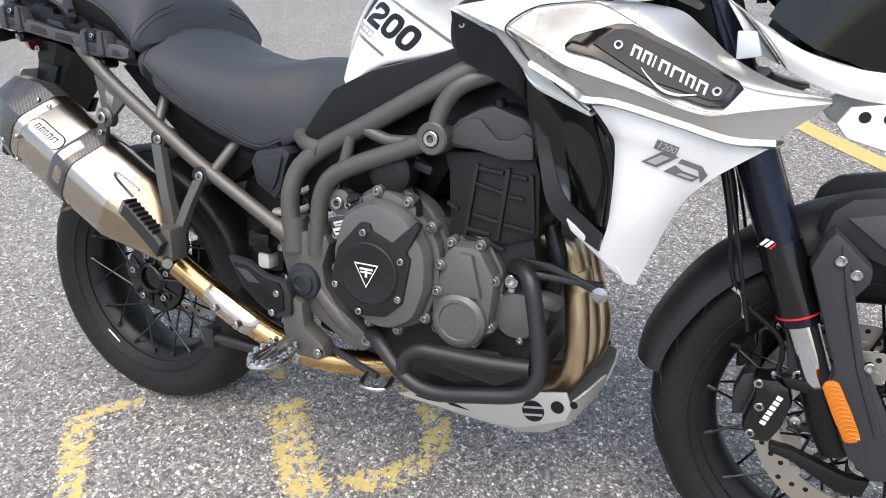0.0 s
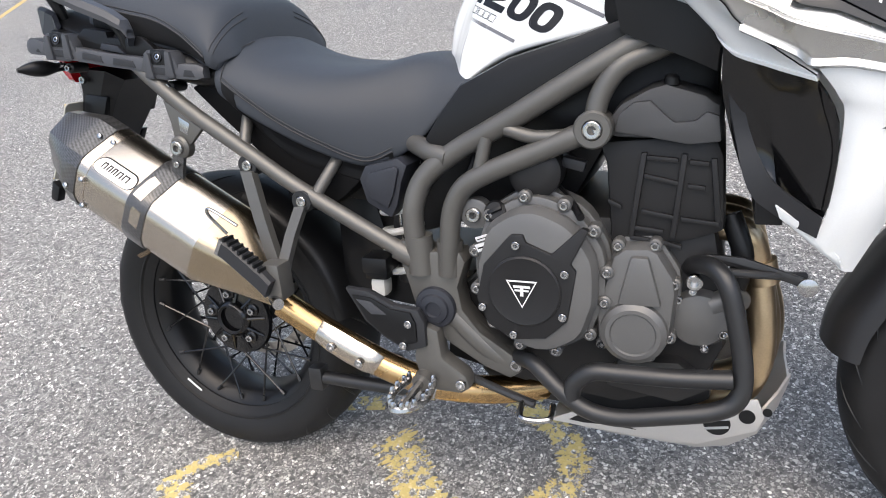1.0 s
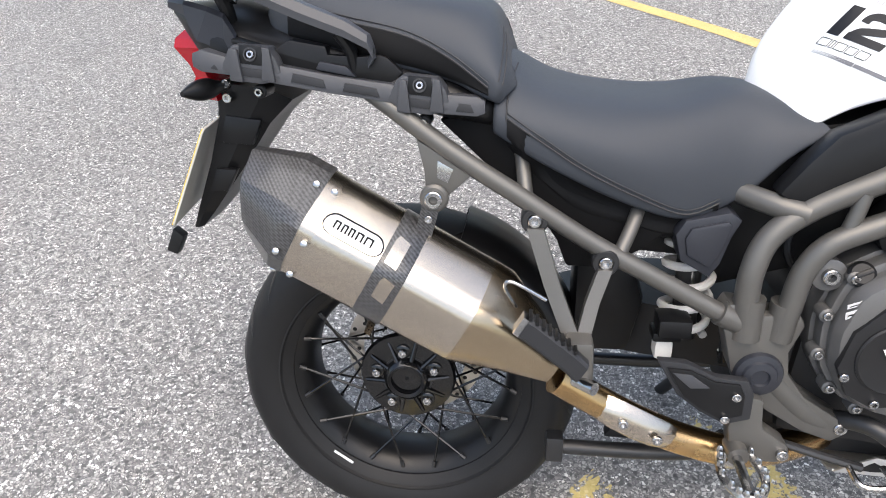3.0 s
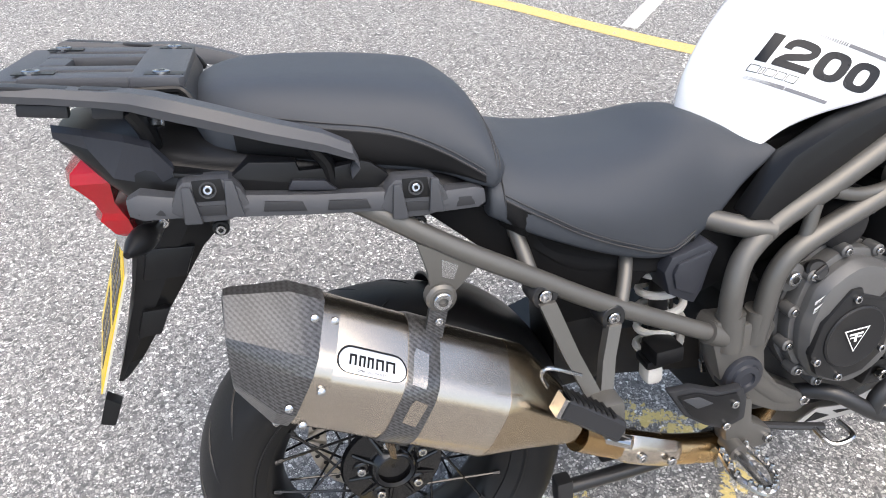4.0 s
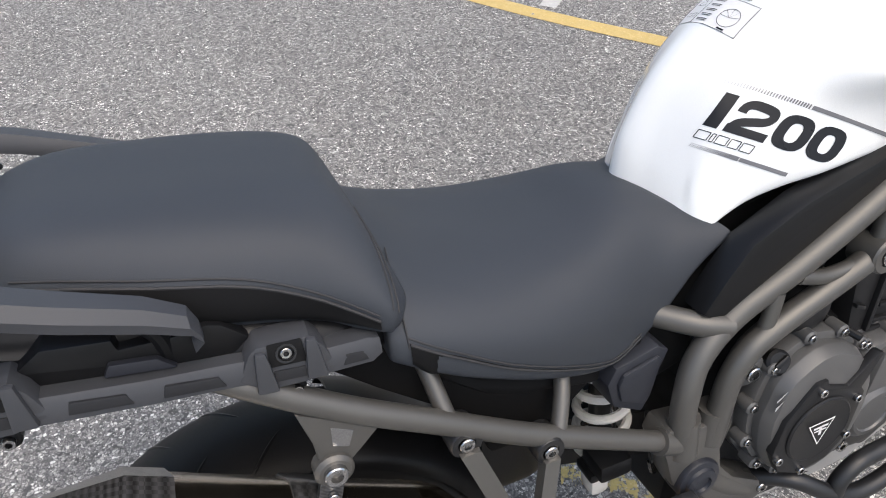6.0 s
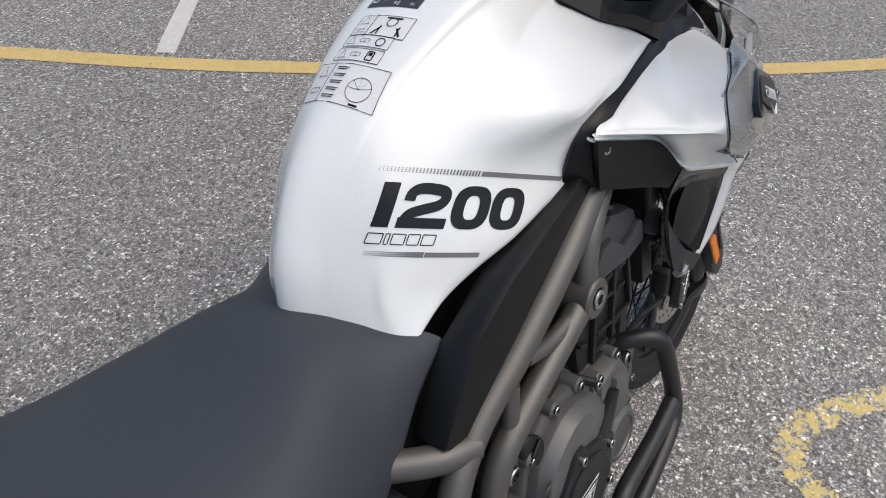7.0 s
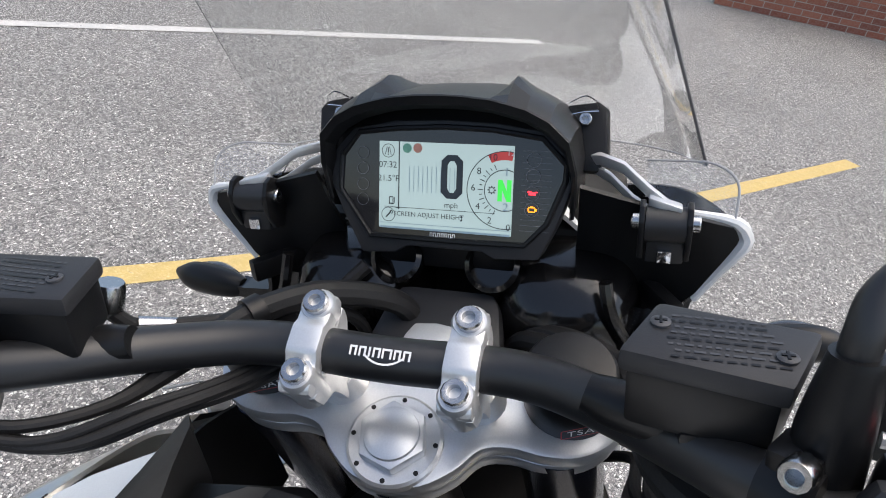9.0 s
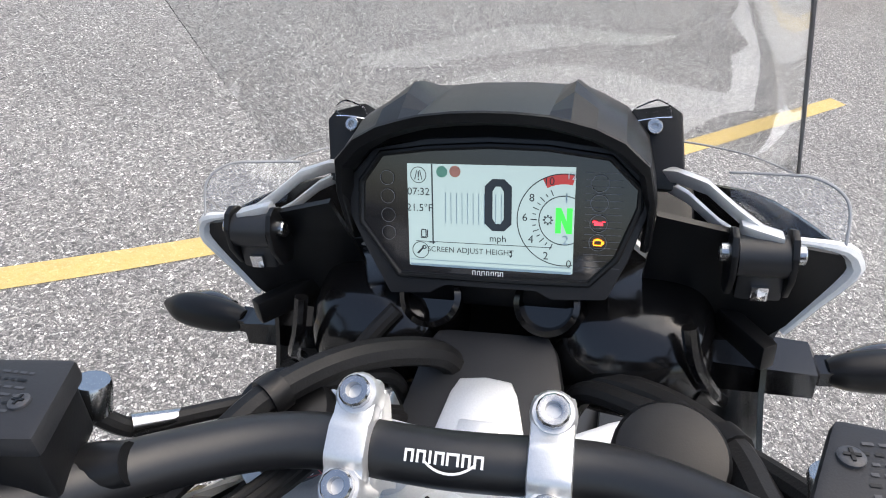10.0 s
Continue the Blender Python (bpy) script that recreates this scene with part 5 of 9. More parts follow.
BELLY = [[(x, y * k, z) for y, z in ((0.0, z0), (-0.100, z0), (-0.128, z0 + 0.006), (-0.1445, z1))] for x, z0, z1, k in ((0.737, 0.224, 0.240, 1), (0.855, 0.214, 0.234, 1), (0.982, 0.212, 0.236, 1), (1.029, 0.224, 0.258, 1), (1.070, 0.250, 0.300, 0.96), (1.100, 0.285, 0.325, 0.70), (1.118, 0.318, 0.338, 0.42))]
bash = part("bash_plate", sheet(BELLY, 0.004, 1, 1, both=True), ALLOY_RAW, bike, "bare aluminium bash plate with cut-outs", 20)
for s in (-1, 1):
    part("plate_side", prism([(0.737, 0.240), (0.800, 0.273), (0.855, 0.262), (0.988, 0.302), (1.001, 0.314), (1.066, 0.330), (1.078, 0.300), (1.068, 0.274), (0.982, 0.235), (0.920, 0.231)], s * 0.1415, s * 0.1460, "xz", 0.0012), ALLOY_RAW, bash)
    for x, z, r in ((1.010, 0.279, 0.0205), (1.053, 0.298, 0.0120), (1.081, 0.310, 0.0070)):
        part("plate_hole", lathe([(r, 0.0), (r, 0.0012)], at((x, s * 0.1460, z), (0, s, 0)), 28), BLACK, bash, "round cut-out")
    for z in (0.272, 0.287):
        part("hole_bar", box(0.036, 0.0012, 0.004, Matrix.Translation((1.010, s * 0.1480, z)) @ Matrix.Rotation(radians(-12), 4, "Y")), GREY, bash)
    for pts in ([(0.774, 0.247), (0.798, 0.264), (0.831, 0.247), (0.800, 0.245)], [(0.838, 0.255), (0.853, 0.254), (0.887, 0.246), (0.848, 0.247)]):
        part("plate_hole", prism(pts, s * 0.1460, s * 0.1472, "xz", 0.0), BLACK, bash, "sharp triangular cut-out")

# ---- seats ----
MID = -0.010
seat = part("rider_seat", slanted([
    [(0.170, 0, 0.906), (0.168, 0.09, 0.900), (0.168, 0.140, 0.882), (0.166, 0.168, 0.850), (0.166, 0.168, 0.822), (0.17, 0.150, 0.812)],
    [(0.195, 0, 0.909), (0.190, 0.09, 0.903), (0.180, 0.148, 0.884), (0.176, 0.180, 0.850), (0.176, 0.178, 0.818), (0.18, 0.160, 0.808)],
    [(0.26, 0, 0.876), (0.255, 0.095, 0.872), (0.25, 0.155, 0.857), (0.245, 0.187, 0.825), (0.243, 0.186, 0.780), (0.245, 0.168, 0.770)],
    [(0.34, 0, 0.857), (0.34, 0.095, 0.854), (0.34, 0.155, 0.834), (0.345, 0.186, 0.790), (0.350, 0.180, 0.728), (0.35, 0.162, 0.720)],
    [(0.43, 0, 0.854), (0.43, 0.088, 0.850), (0.435, 0.140, 0.830), (0.440, 0.168, 0.775), (0.445, 0.164, 0.700), (0.445, 0.146, 0.692)],
    [(0.50, 0, 0.866), (0.505, 0.070, 0.861), (0.515, 0.108, 0.840), (0.522, 0.138, 0.790), (0.522, 0.146, 0.728), (0.52, 0.130, 0.722)],
    [(0.552, 0, 0.862), (0.560, 0.055, 0.856), (0.570, 0.090, 0.843), (0.578, 0.125, 0.818), (0.580, 0.140, 0.782), (0.575, 0.125, 0.774)],
    [(0.590, 0, 0.835), (0.598, 0.055, 0.835), (0.608, 0.090, 0.832), (0.620, 0.124, 0.826), (0.628, 0.140, 0.815), (0.62, 0.125, 0.804)],
], 6, 5, MID), VINYL, bike, "stitched black vinyl rider seat", 50)
SEAT = tree_of(seat)


def hug(tree, s, x, z, lift):
    """The point at x, z on one side of a seat, a little proud of it."""
    hit, n, _, _ = tree.ray_cast(Vector((x, s * 0.5, z)), Vector((0, -s, 0)))
    return hit + n * lift if hit else Vector((x, MID + s * 0.15, z))


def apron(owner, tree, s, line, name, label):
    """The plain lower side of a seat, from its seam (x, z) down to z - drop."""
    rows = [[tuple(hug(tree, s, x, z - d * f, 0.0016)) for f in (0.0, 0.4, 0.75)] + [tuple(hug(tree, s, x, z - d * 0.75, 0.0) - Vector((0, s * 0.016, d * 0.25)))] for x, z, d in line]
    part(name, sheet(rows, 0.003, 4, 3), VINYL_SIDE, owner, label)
    for up, r in ((0.0, 0.0016), (0.0065, 0.0011)):
        part("seam", tube([hug(tree, s, x, z + up, 0.0010) for x, z, d in line], r, 6, 6), THREAD, owner)


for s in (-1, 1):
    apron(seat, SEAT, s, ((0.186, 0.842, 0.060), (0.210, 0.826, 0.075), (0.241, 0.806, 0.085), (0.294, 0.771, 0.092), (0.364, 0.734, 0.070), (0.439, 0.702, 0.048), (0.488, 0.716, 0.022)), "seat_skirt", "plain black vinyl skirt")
part("seam", tube([(x + 0.008, MID - y - 0.001, z) for x, y, z in ((0.190, 0.09, 0.904), (0.181, 0.148, 0.885), (0.177, 0.1805, 0.850), (0.177, 0.179, 0.820))], 0.0011, 6, 6), THREAD, seat)

pillion = part("pillion_seat", slanted([
    [(-0.180, 0, 0.985), (-0.178, 0.060, 0.984), (-0.170, 0.098, 0.976), (-0.158, 0.118, 0.955), (-0.158, 0.116, 0.938), (-0.160, 0.100, 0.930)],
    [(-0.170, 0, 1.012), (-0.165, 0.068, 1.009), (-0.155, 0.108, 0.992), (-0.145, 0.128, 0.962), (-0.138, 0.126, 0.936), (-0.14, 0.110, 0.928)],
    [(-0.115, 0, 1.025), (-0.110, 0.082, 1.023), (-0.100, 0.124, 1.006), (-0.095, 0.146, 0.962), (-0.095, 0.142, 0.930), (-0.095, 0.125, 0.922)],
    [(0.0, 0, 1.014), (0.0, 0.094, 1.012), (0.0, 0.140, 0.993), (0.0, 0.164, 0.950), (0.0, 0.158, 0.916), (0.0, 0.140, 0.908)],
    [(0.10, 0, 0.998), (0.10, 0.096, 0.995), (0.10, 0.148, 0.976), (0.10, 0.173, 0.932), (0.10, 0.168, 0.896), (0.10, 0.150, 0.888)],
    [(0.152, 0, 0.984), (0.154, 0.096, 0.979), (0.158, 0.150, 0.952), (0.152, 0.183, 0.914), (0.143, 0.180, 0.878), (0.145, 0.165, 0.870)],
    [(0.174, 0, 0.958), (0.177, 0.096, 0.948), (0.184, 0.150, 0.916), (0.176, 0.187, 0.895), (0.168, 0.186, 0.868), (0.17, 0.170, 0.860)],
    [(0.188, 0, 0.900), (0.191, 0.094, 0.894), (0.198, 0.146, 0.882), (0.184, 0.178, 0.872), (0.176, 0.176, 0.862), (0.178, 0.16, 0.856)],
], 6, 5, MID), VINYL, bike, "stitched black vinyl pillion seat", 50)
PIL = tree_of(pillion)
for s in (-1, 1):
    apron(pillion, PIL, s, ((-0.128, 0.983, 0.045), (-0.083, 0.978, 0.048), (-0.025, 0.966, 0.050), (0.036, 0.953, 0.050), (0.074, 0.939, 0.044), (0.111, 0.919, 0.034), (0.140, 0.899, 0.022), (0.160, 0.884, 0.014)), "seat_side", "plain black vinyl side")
    for off in (0.0, 0.0075):
        line = []
        for q in range(15):
            a = q / 14
            y, x = 0.070 + 0.118 * a, 0.172 - off + 0.008 * a
            o, d = Vector((x + 0.10, MID + s * (y + 0.12), 1.15)), Vector((-0.10, -s * 0.12, -0.25))
            o = Vector((x, MID + s * y, 0.93 - 0.04 * a)) - d.normalized() * 0.2
            hit, nn, _, _ = PIL.ray_cast(o, d.normalized())
            if hit:
                line.append(hit + nn * 0.0004)
        if len(line) > 3:
            part("seam", tube(line, 0.0011, 6, 2), THREAD, pillion, "double stitched seam")

# ---- tank ----
TANK_ROWS = [
    [(0.543, 0, 0.858), (0.563, 0.040, 0.853), (0.578, 0.070, 0.846), (0.586, 0.088, 0.839), (0.594, 0.103, 0.832), (0.602, 0.114, 0.827), (0.610, 0.122, 0.823), (0.612, 0.115, 0.818)],
    [(0.555, 0, 0.915), (0.579, 0.036, 0.909), (0.590, 0.058, 0.898), (0.601, 0.082, 0.887), (0.605, 0.097, 0.874), (0.628, 0.113, 0.861), (0.650, 0.128, 0.848), (0.652, 0.120, 0.842)],
    [(0.590, 0, 0.975), (0.608, 0.036, 0.968), (0.617, 0.058, 0.956), (0.627, 0.082, 0.943), (0.642, 0.102, 0.925), (0.664, 0.122, 0.905), (0.692, 0.142, 0.868), (0.695, 0.134, 0.860)],
    [(0.632, 0, 1.018), (0.646, 0.042, 1.011), (0.654, 0.066, 0.999), (0.660, 0.084, 0.983), (0.676, 0.106, 0.960), (0.704, 0.132, 0.925), (0.742, 0.156, 0.880), (0.745, 0.148, 0.872)],
    [(0.690, 0, 1.056), (0.694, 0.050, 1.047), (0.704, 0.074, 1.032), (0.716, 0.098, 1.010), (0.735, 0.130, 0.980), (0.758, 0.143, 0.940), (0.802, 0.163, 0.892), (0.805, 0.155, 0.882)],
    [(0.755, 0, 1.088), (0.758, 0.064, 1.079), (0.766, 0.092, 1.053), (0.778, 0.120, 1.028), (0.792, 0.172, 0.996), (0.812, 0.160, 0.950), (0.848, 0.168, 0.900), (0.850, 0.160, 0.890)],
    [(0.820, 0, 1.110), (0.822, 0.074, 1.102), (0.828, 0.114, 1.048), (0.836, 0.142, 1.028), (0.846, 0.188, 0.994), (0.856, 0.183, 0.965), (0.866, 0.184, 0.946), (0.866, 0.176, 0.938)],
    [(0.890, 0, 1.108), (0.890, 0.074, 1.102), (0.895, 0.098, 1.056), (0.905, 0.140, 1.032), (0.915, 0.182, 1.001), (0.918, 0.190, 0.987), (0.918, 0.190, 0.974), (0.914, 0.182, 0.966)],
    [(0.950, 0, 1.098), (0.955, 0.066, 1.086), (0.965, 0.084, 1.056), (0.985, 0.125, 1.030), (0.995, 0.168, 1.003), (0.995, 0.180, 0.993), (0.992, 0.182, 0.984), (0.988, 0.176, 0.976)],
    [(0.985, 0, 1.080), (0.992, 0.058, 1.066), (1.010, 0.085, 1.042), (1.030, 0.120, 1.024), (1.048, 0.168, 0.996), (1.050, 0.173, 0.990), (1.050, 0.173, 0.984), (1.046, 0.168, 0.980)],
]


def creased(row, edge):
    """Adds points close beside the crest and the foot of the facet, to sharpen both edges."""
    mixed = lambda a, b, f: tuple(p + (q - p) * f for p, q in zip(a, b))
    return row[:2] + [mixed(row[1], row[2], edge), mixed(row[1], row[2], 1 - edge), row[2], mixed(row[2], row[3], edge)] + row[3:]


tank = part("fuel_tank", slanted([creased(row, 0.5 if k < 5 else 0.36 if k == 5 else 0.26) for k, row in enumerate(TANK_ROWS)], 6, 4, MID), WHITE, bike, "glossy white fuel tank with black lettering", 50)
for v in tank.data.vertices:
    if v.co.y > MID:
        v.co.y = MID + (v.co.y - MID) * 0.90
TANK = tree_of(tank)
CAP = Vector((0.896, MID - 0.002, 1.1065))
capm = turn_to(CAP, (0.12, 0.05, 1)) @ Matrix.Diagonal((0.94, 0.94, 1, 1))
cap = part("fuel_cap", lathe([(0.058, -0.006), (0.058, 0.003), (0.056, 0.005), (0.041, 0.005), (0.040, 0.003)], capm, 48), ALLOY, tank, "round alloy fuel filler ring")
part("cap_gasket", lathe([(0.0605, -0.006), (0.0605, 0.0015), (0.058, 0.002)], capm, 48), BLACK, cap)
part("cap_lid", lathe([(0.040, 0.0), (0.040, 0.006), (0.036, 0.009), (0.020, 0.009), (0.019, 0.007)], capm, 40), GLOSS_BLACK, cap, "gloss black filler lid")
for k in range(3):
    part("lid_arm", box(0.024, 0.0016, 0.0012, capm @ Matrix.Rotation(2.1 * k + 0.5, 4, "Z") @ Matrix.Translation((0.026, 0, 0.0092)), 0.0004), RAIL_GREY, cap)
for k in range(6):
    bolt(cap, capm @ Vector((0.049 * math.cos(k * 1.047 + 0.3), 0.049 * math.sin(k * 1.047 + 0.3), 0.0045)), capm.to_3x3() @ Vector((0, 0, 1)), 0.0036, 0.0016)

# black band round the front of the tank, down to the frame
TRIM = [  # from the tank forward: edge, crest, far edge, inner wall; rows run outwards from the middle
    (0.000, (0.985, 1.084), (0.997, 1.091), (1.050, 1.074), (1.064, 1.010)),
    (0.036, (0.987, 1.082), (1.000, 1.089), (1.054, 1.073), (1.066, 1.010)),
    (0.052, (0.982, 1.074), (0.998, 1.082), (1.056, 1.068), (1.068, 1.005)),
    (0.084, (0.984, 1.054), (0.998, 1.062), (1.052, 1.052), (1.066, 0.998)),
    (0.124, (1.004, 1.028), (1.010, 1.046), (1.056, 1.036), (1.068, 0.990)),
    (0.128, (1.010, 1.024), (1.020, 1.030), (1.062, 1.026), (1.072, 0.985)),
    (0.150, (1.038, 1.010), (1.048, 1.019), (1.096, 1.017), (1.104, 0.970)),
    (0.166, (1.054, 0.996), (1.066, 1.006), (1.138, 1.014), (1.144, 0.960)),
    (0.178, (1.060, 0.988), (1.074, 1.004), (1.152, 1.010), (1.156, 0.955)),
]
STRIP_A = [(1.052, -0.180, 0.994), (0.985, -0.186, 0.990), (0.924, -0.190, 0.984), (0.868, -0.193, 0.972), (0.842, -0.190, 0.952), (0.834, -0.180, 0.915), (0.838, -0.172, 0.890)]
STRIP_B = [(1.106, -0.188, 0.974), (1.030, -0.200, 0.979), (0.964, -0.206, 0.976), (0.900, -0.212, 0.969), (0.868, -0.213, 0.952), (0.864, -0.206, 0.915), (0.872, -0.196, 0.872)]
trim = sheet([[(x, MID - d, z) for x, z in pts] for d, *pts in TRIM[:0:-1]] + [[(x, MID + d, z) for x, z in pts] for d, *pts in TRIM], -0.005, 1, 1)
strip = sheet([[a, tuple((p + q) / 2 + (0.004 if k == 2 else 0) for k, (p, q) in enumerate(zip(a, b))), b] for a, b in zip(STRIP_A, STRIP_B)], 0.006, 5, 3)
surround = part("tank_trim", trim, TRIM_BLACK, bike, "black faceted plastic surround in front of the filler", 14)
for s in (-1, 1):
    p, d = (1.030, MID + s * 0.100, 1.0555), (0.1, s * 0.4, 1)
    part("bolt_well", lathe([(0.0165, -0.002), (0.0160, 0.0022), (0.0125, 0.0022), (0.0110, -0.002)], turn_to(p, d), 24), TRIM_BLACK, surround)
    bolt(surround, p, d, 0.0075, 0.0030)
for bm in (mirrored(strip), strip):
    part("trim_strip", bm, BLACK, bike, "black plastic strip between tank and fairing", 18)
for s in (-1, 1):
    part("cockpit_rib", loft(bmesh.new(), [[Vector((x, s * y, z)) for x, y, z in q] for q in (
        [(1.062, 0.176, 1.004), (1.090, 0.168, 1.006), (1.112, 0.182, 0.990), (1.085, 0.190, 0.978)],
        [(1.100, 0.172, 1.008), (1.118, 0.168, 1.008), (1.136, 0.186, 0.988), (1.112, 0.192, 0.978)],
        [(1.158, 0.168, 1.006), (1.168, 0.166, 1.006), (1.176, 0.190, 0.992), (1.160, 0.194, 0.976)],
        [(1.200, 0.165, 0.980), (1.205, 0.165, 0.980), (1.206, 0.192, 0.965), (1.200, 0.196, 0.960)])]), BLACK, bike, "black plastic corner of the cockpit", 20)
    part("cockpit_side", sheet([[(1.105, s * 0.155, 1.002), (1.150, s * 0.162, 1.004), (1.200, s * 0.160, 0.990)], [(1.110, s * 0.150, 0.95), (1.160, s * 0.155, 0.95), (1.22, s * 0.155, 0.94)], [(1.10, s * 0.148, 0.88), (1.16, s * 0.150, 0.88), (1.23, s * 0.150, 0.88)]], 0.004, 4, 4), BLACK, bike, "black inner wall of the cockpit")
part("tank_tray", prism([(0.985, 0.150), (1.060, 0.150), (1.120, 0.140), (1.135, 0.06), (1.10, 0.0), (1.135, -0.06), (1.120, -0.140), (1.060, -0.150), (0.985, -0.150), (0.96, 0.0)], 0.975, 0.990, "xy", 0.004), BLACK, bike, "black plastic tray in front of the tank")
for s in (-1, 1):
    part("frame_cover", prism([(0.556, 0.738), (0.590, 0.785), (0.622, 0.822), (0.700, 0.858), (0.800, 0.884), (0.858, 0.902), (0.892, 0.945), (0.930, 0.960), (0.958, 0.930), (0.94, 0.895), (0.85, 0.852), (0.75, 0.79), (0.66, 0.742), (0.60, 0.715)], s * (0.150 if s < 0 else 0.085), s * (0.194 if s < 0 else 0.108), "xz", 0.010), BLACK, bike, "black plastic cover between tank and frame")

# tank lettering: a slanted bold number between two stripes
LA = Vector((0.81, -0.46, -0.365)).normalized()
LU = Vector((0.472, 0.141, 0.870)).normalized()
LO = Vector((0.618, -0.092, 0.943))
SLANT, TALL = 0.26, 0.0443


def tank_mark(name, bm, material, label="", lift=0.0008, cuts=3):
    for v in bm.verts:
        v.co.x += SLANT * v.co.y
    return part(name, wrapped(bm, LO, LA, LU, TANK, lift, cuts), material, tank, label)


def stroke(pts, width):
    """A flat stroke of even width along a smooth line."""
    line = spline([(*p, 0) for p in pts], 5)
    bm = bmesh.new()
    rows = []
    for k, p in enumerate(line):
        d = (line[min(k + 1, len(line) - 1)] - line[max(k - 1, 0)]).normalized()
        n = Vector((-d.y, d.x, 0)) * width / 2
        rows.append((bm.verts.new(p + n), bm.verts.new(p - n)))
    for a, b in zip(rows, rows[1:]):
        bm.faces.new((a[0], a[1], b[1], b[0]))
    return bm


def nought(x0, x1):
    """A wide, heavy 0."""
    bm = bmesh.new()
    cx, rx = (x0 + x1) / 2, (x1 - x0) / 2
    rows = []
    for k in range(40):
        a = 2 * math.pi * k / 40
        c, q = math.cos(a), math.sin(a)
        sgn = lambda v: 1 if v >= 0 else -1
        o = (abs(c) ** 0.72 * sgn(c), abs(q) ** 0.72 * sgn(q))
        rows.append((bm.verts.new((cx + rx * o[0], TALL / 2 * (1 + o[1]), 0)), bm.verts.new((cx + (rx - 0.0135) * o[0], TALL / 2 + (TALL / 2 - 0.0098) * o[1], 0))))
    for k in range(40):
        a, b = rows[k], rows[(k + 1) % 40]
        bm.faces.new((a[0], b[0], b[1], a[1]))
    return bm


one = poly([(0.0, 0.0), (0.0160, 0.0), (0.0160, TALL), (0.0, TALL)])
two = join(stroke([(0.0290, 0.0270), (0.0300, 0.0345), (0.0370, 0.0392), (0.0500, 0.0395), (0.0630, 0.0370), (0.0655, 0.0300), (0.0600, 0.0235), (0.0460, 0.0190), (0.0330, 0.0140), (0.0285, 0.0060)], 0.0110), rect(0.0500, 0.0105, 0.0475, 0.00525))
for digit in (one, two, nought(0.0755, 0.1195), nought(0.1215, 0.1645)):
    tank_mark("number_decal", digit, PRINT_BLACK, "bold slanted black digit of 1200")
for x0, x1 in ((0.000, 0.015), (0.0165, 0.0215), (0.023, 0.037), (0.0385, 0.0515), (0.053, 0.068)):
    tank_mark("model_mark", frame_lines(x1 - x0 - 0.0012, 0.0105, 0.0010, (x0 + x1) / 2, -0.0115), PRINT_BLACK)
for v0, u0, u1 in ((0.0570, -0.008, 0.212), (-0.0265, 0.004, 0.124)):
    tank_mark("pin_stripe", rect((u1 - u0) * 0.52, 0.0050, u1 - (u1 - u0) * 0.26, v0), PRINT_GREY, "dark grey stripe")
    dots = bmesh.new()
    for i in range(30):
        for j in range(3):
            q = 0.0004 + 0.000022 * i
            rect(2 * q, 2 * q, u0 + (u1 - u0) * 0.48 * i / 30, v0 + (j - 1) * 0.0018, dots)
    tank_mark("pin_stripe", dots, PRINT_GREY, "dotted end of a grey stripe", cuts=0)

# stickers on the tank top
SA, SU = Vector((0.03, -1.0, 0.0)).normalized(), Vector((0.86, 0.08, 0.50)).normalized()


def tank_sticker(name, centre, w, h, material, label):
    return part(name, wrapped(rect(w, h), centre, SA, SU, TANK, 0.0006, 3), material, tank, label)


def tank_print(bm, centre, material=PRINT_BLACK):
    return part("sticker_print", wrapped(bm, centre, SA, SU, TANK, 0.0012, 2), material, tank)


S1, S2, S3, S4, S5 = (Vector(p) for p in ((0.6955, -0.015, 1.040), (0.7275, -0.012, 1.058), (0.7440, -0.012, 1.068), (0.7640, -0.016, 1.079), (0.8075, -0.006, 1.099)))
for c, w, h in ((S1, 0.096, 0.048), (S2, 0.062, 0.0165), (S3, 0.062, 0.0165), (S4, 0.072, 0.030)):
    tank_sticker("warning_sticker", c, w, h, STICKER_CLEAR, "pale warning sticker with thin black print")
    tank_print(frame_lines(w, h, 0.0006), c)
tri_line = lambda s, x, y: join(*(poly([(x + a[0] * s, y + a[1] * s), (x + b[0] * s, y + b[1] * s), (x + b[0] * s * 0.87, y + b[1] * s * 0.87), (x + a[0] * s * 0.87, y + a[1] * s * 0.87)]) for a, b in (((-1, -0.8), (1, -0.8)), ((1, -0.8), (0, 1)), ((0, 1), (-1, -0.8)))))
book = lambda s, x, y: join(frame_lines(s, s * 0.8, s * 0.08, x - s * 0.5, y), frame_lines(s, s * 0.8, s * 0.08, x + s * 0.5, y))
tank_print(join(tri_line(0.0075, -0.034, 0.013), book(0.0075, -0.034, -0.010), rect(0.0008, 0.05, -0.022, 0)), S1)
tank_print(hoop(0.0135, 0.0142, 0.024, -0.004), S1)
for a in range(5):
    tank_print(join(poly([(0.024, -0.0042), (0.024 + 0.0137 * math.cos(a * 0.7 + 0.3), -0.004 + 0.0137 * math.sin(a * 0.7 + 0.3)), (0.0243 + 0.0137 * math.cos(a * 0.7 + 0.3), -0.0035 + 0.0137 * math.sin(a * 0.7 + 0.3)), (0.024, -0.0036)]), rect(0.017, 0.0011, -0.008, 0.019 - 0.0088 * a), rect(0.015, 0.0010, -0.008, 0.0165 - 0.0088 * a)), S1)
tank_print(rect(0.010, 0.0022, 0.026, -0.0215), S1)
for c in (S2, S3):
    tank_print(join(tri_line(0.0062, -0.021, 0.0), book(0.0062, -0.002, 0.0)), c)
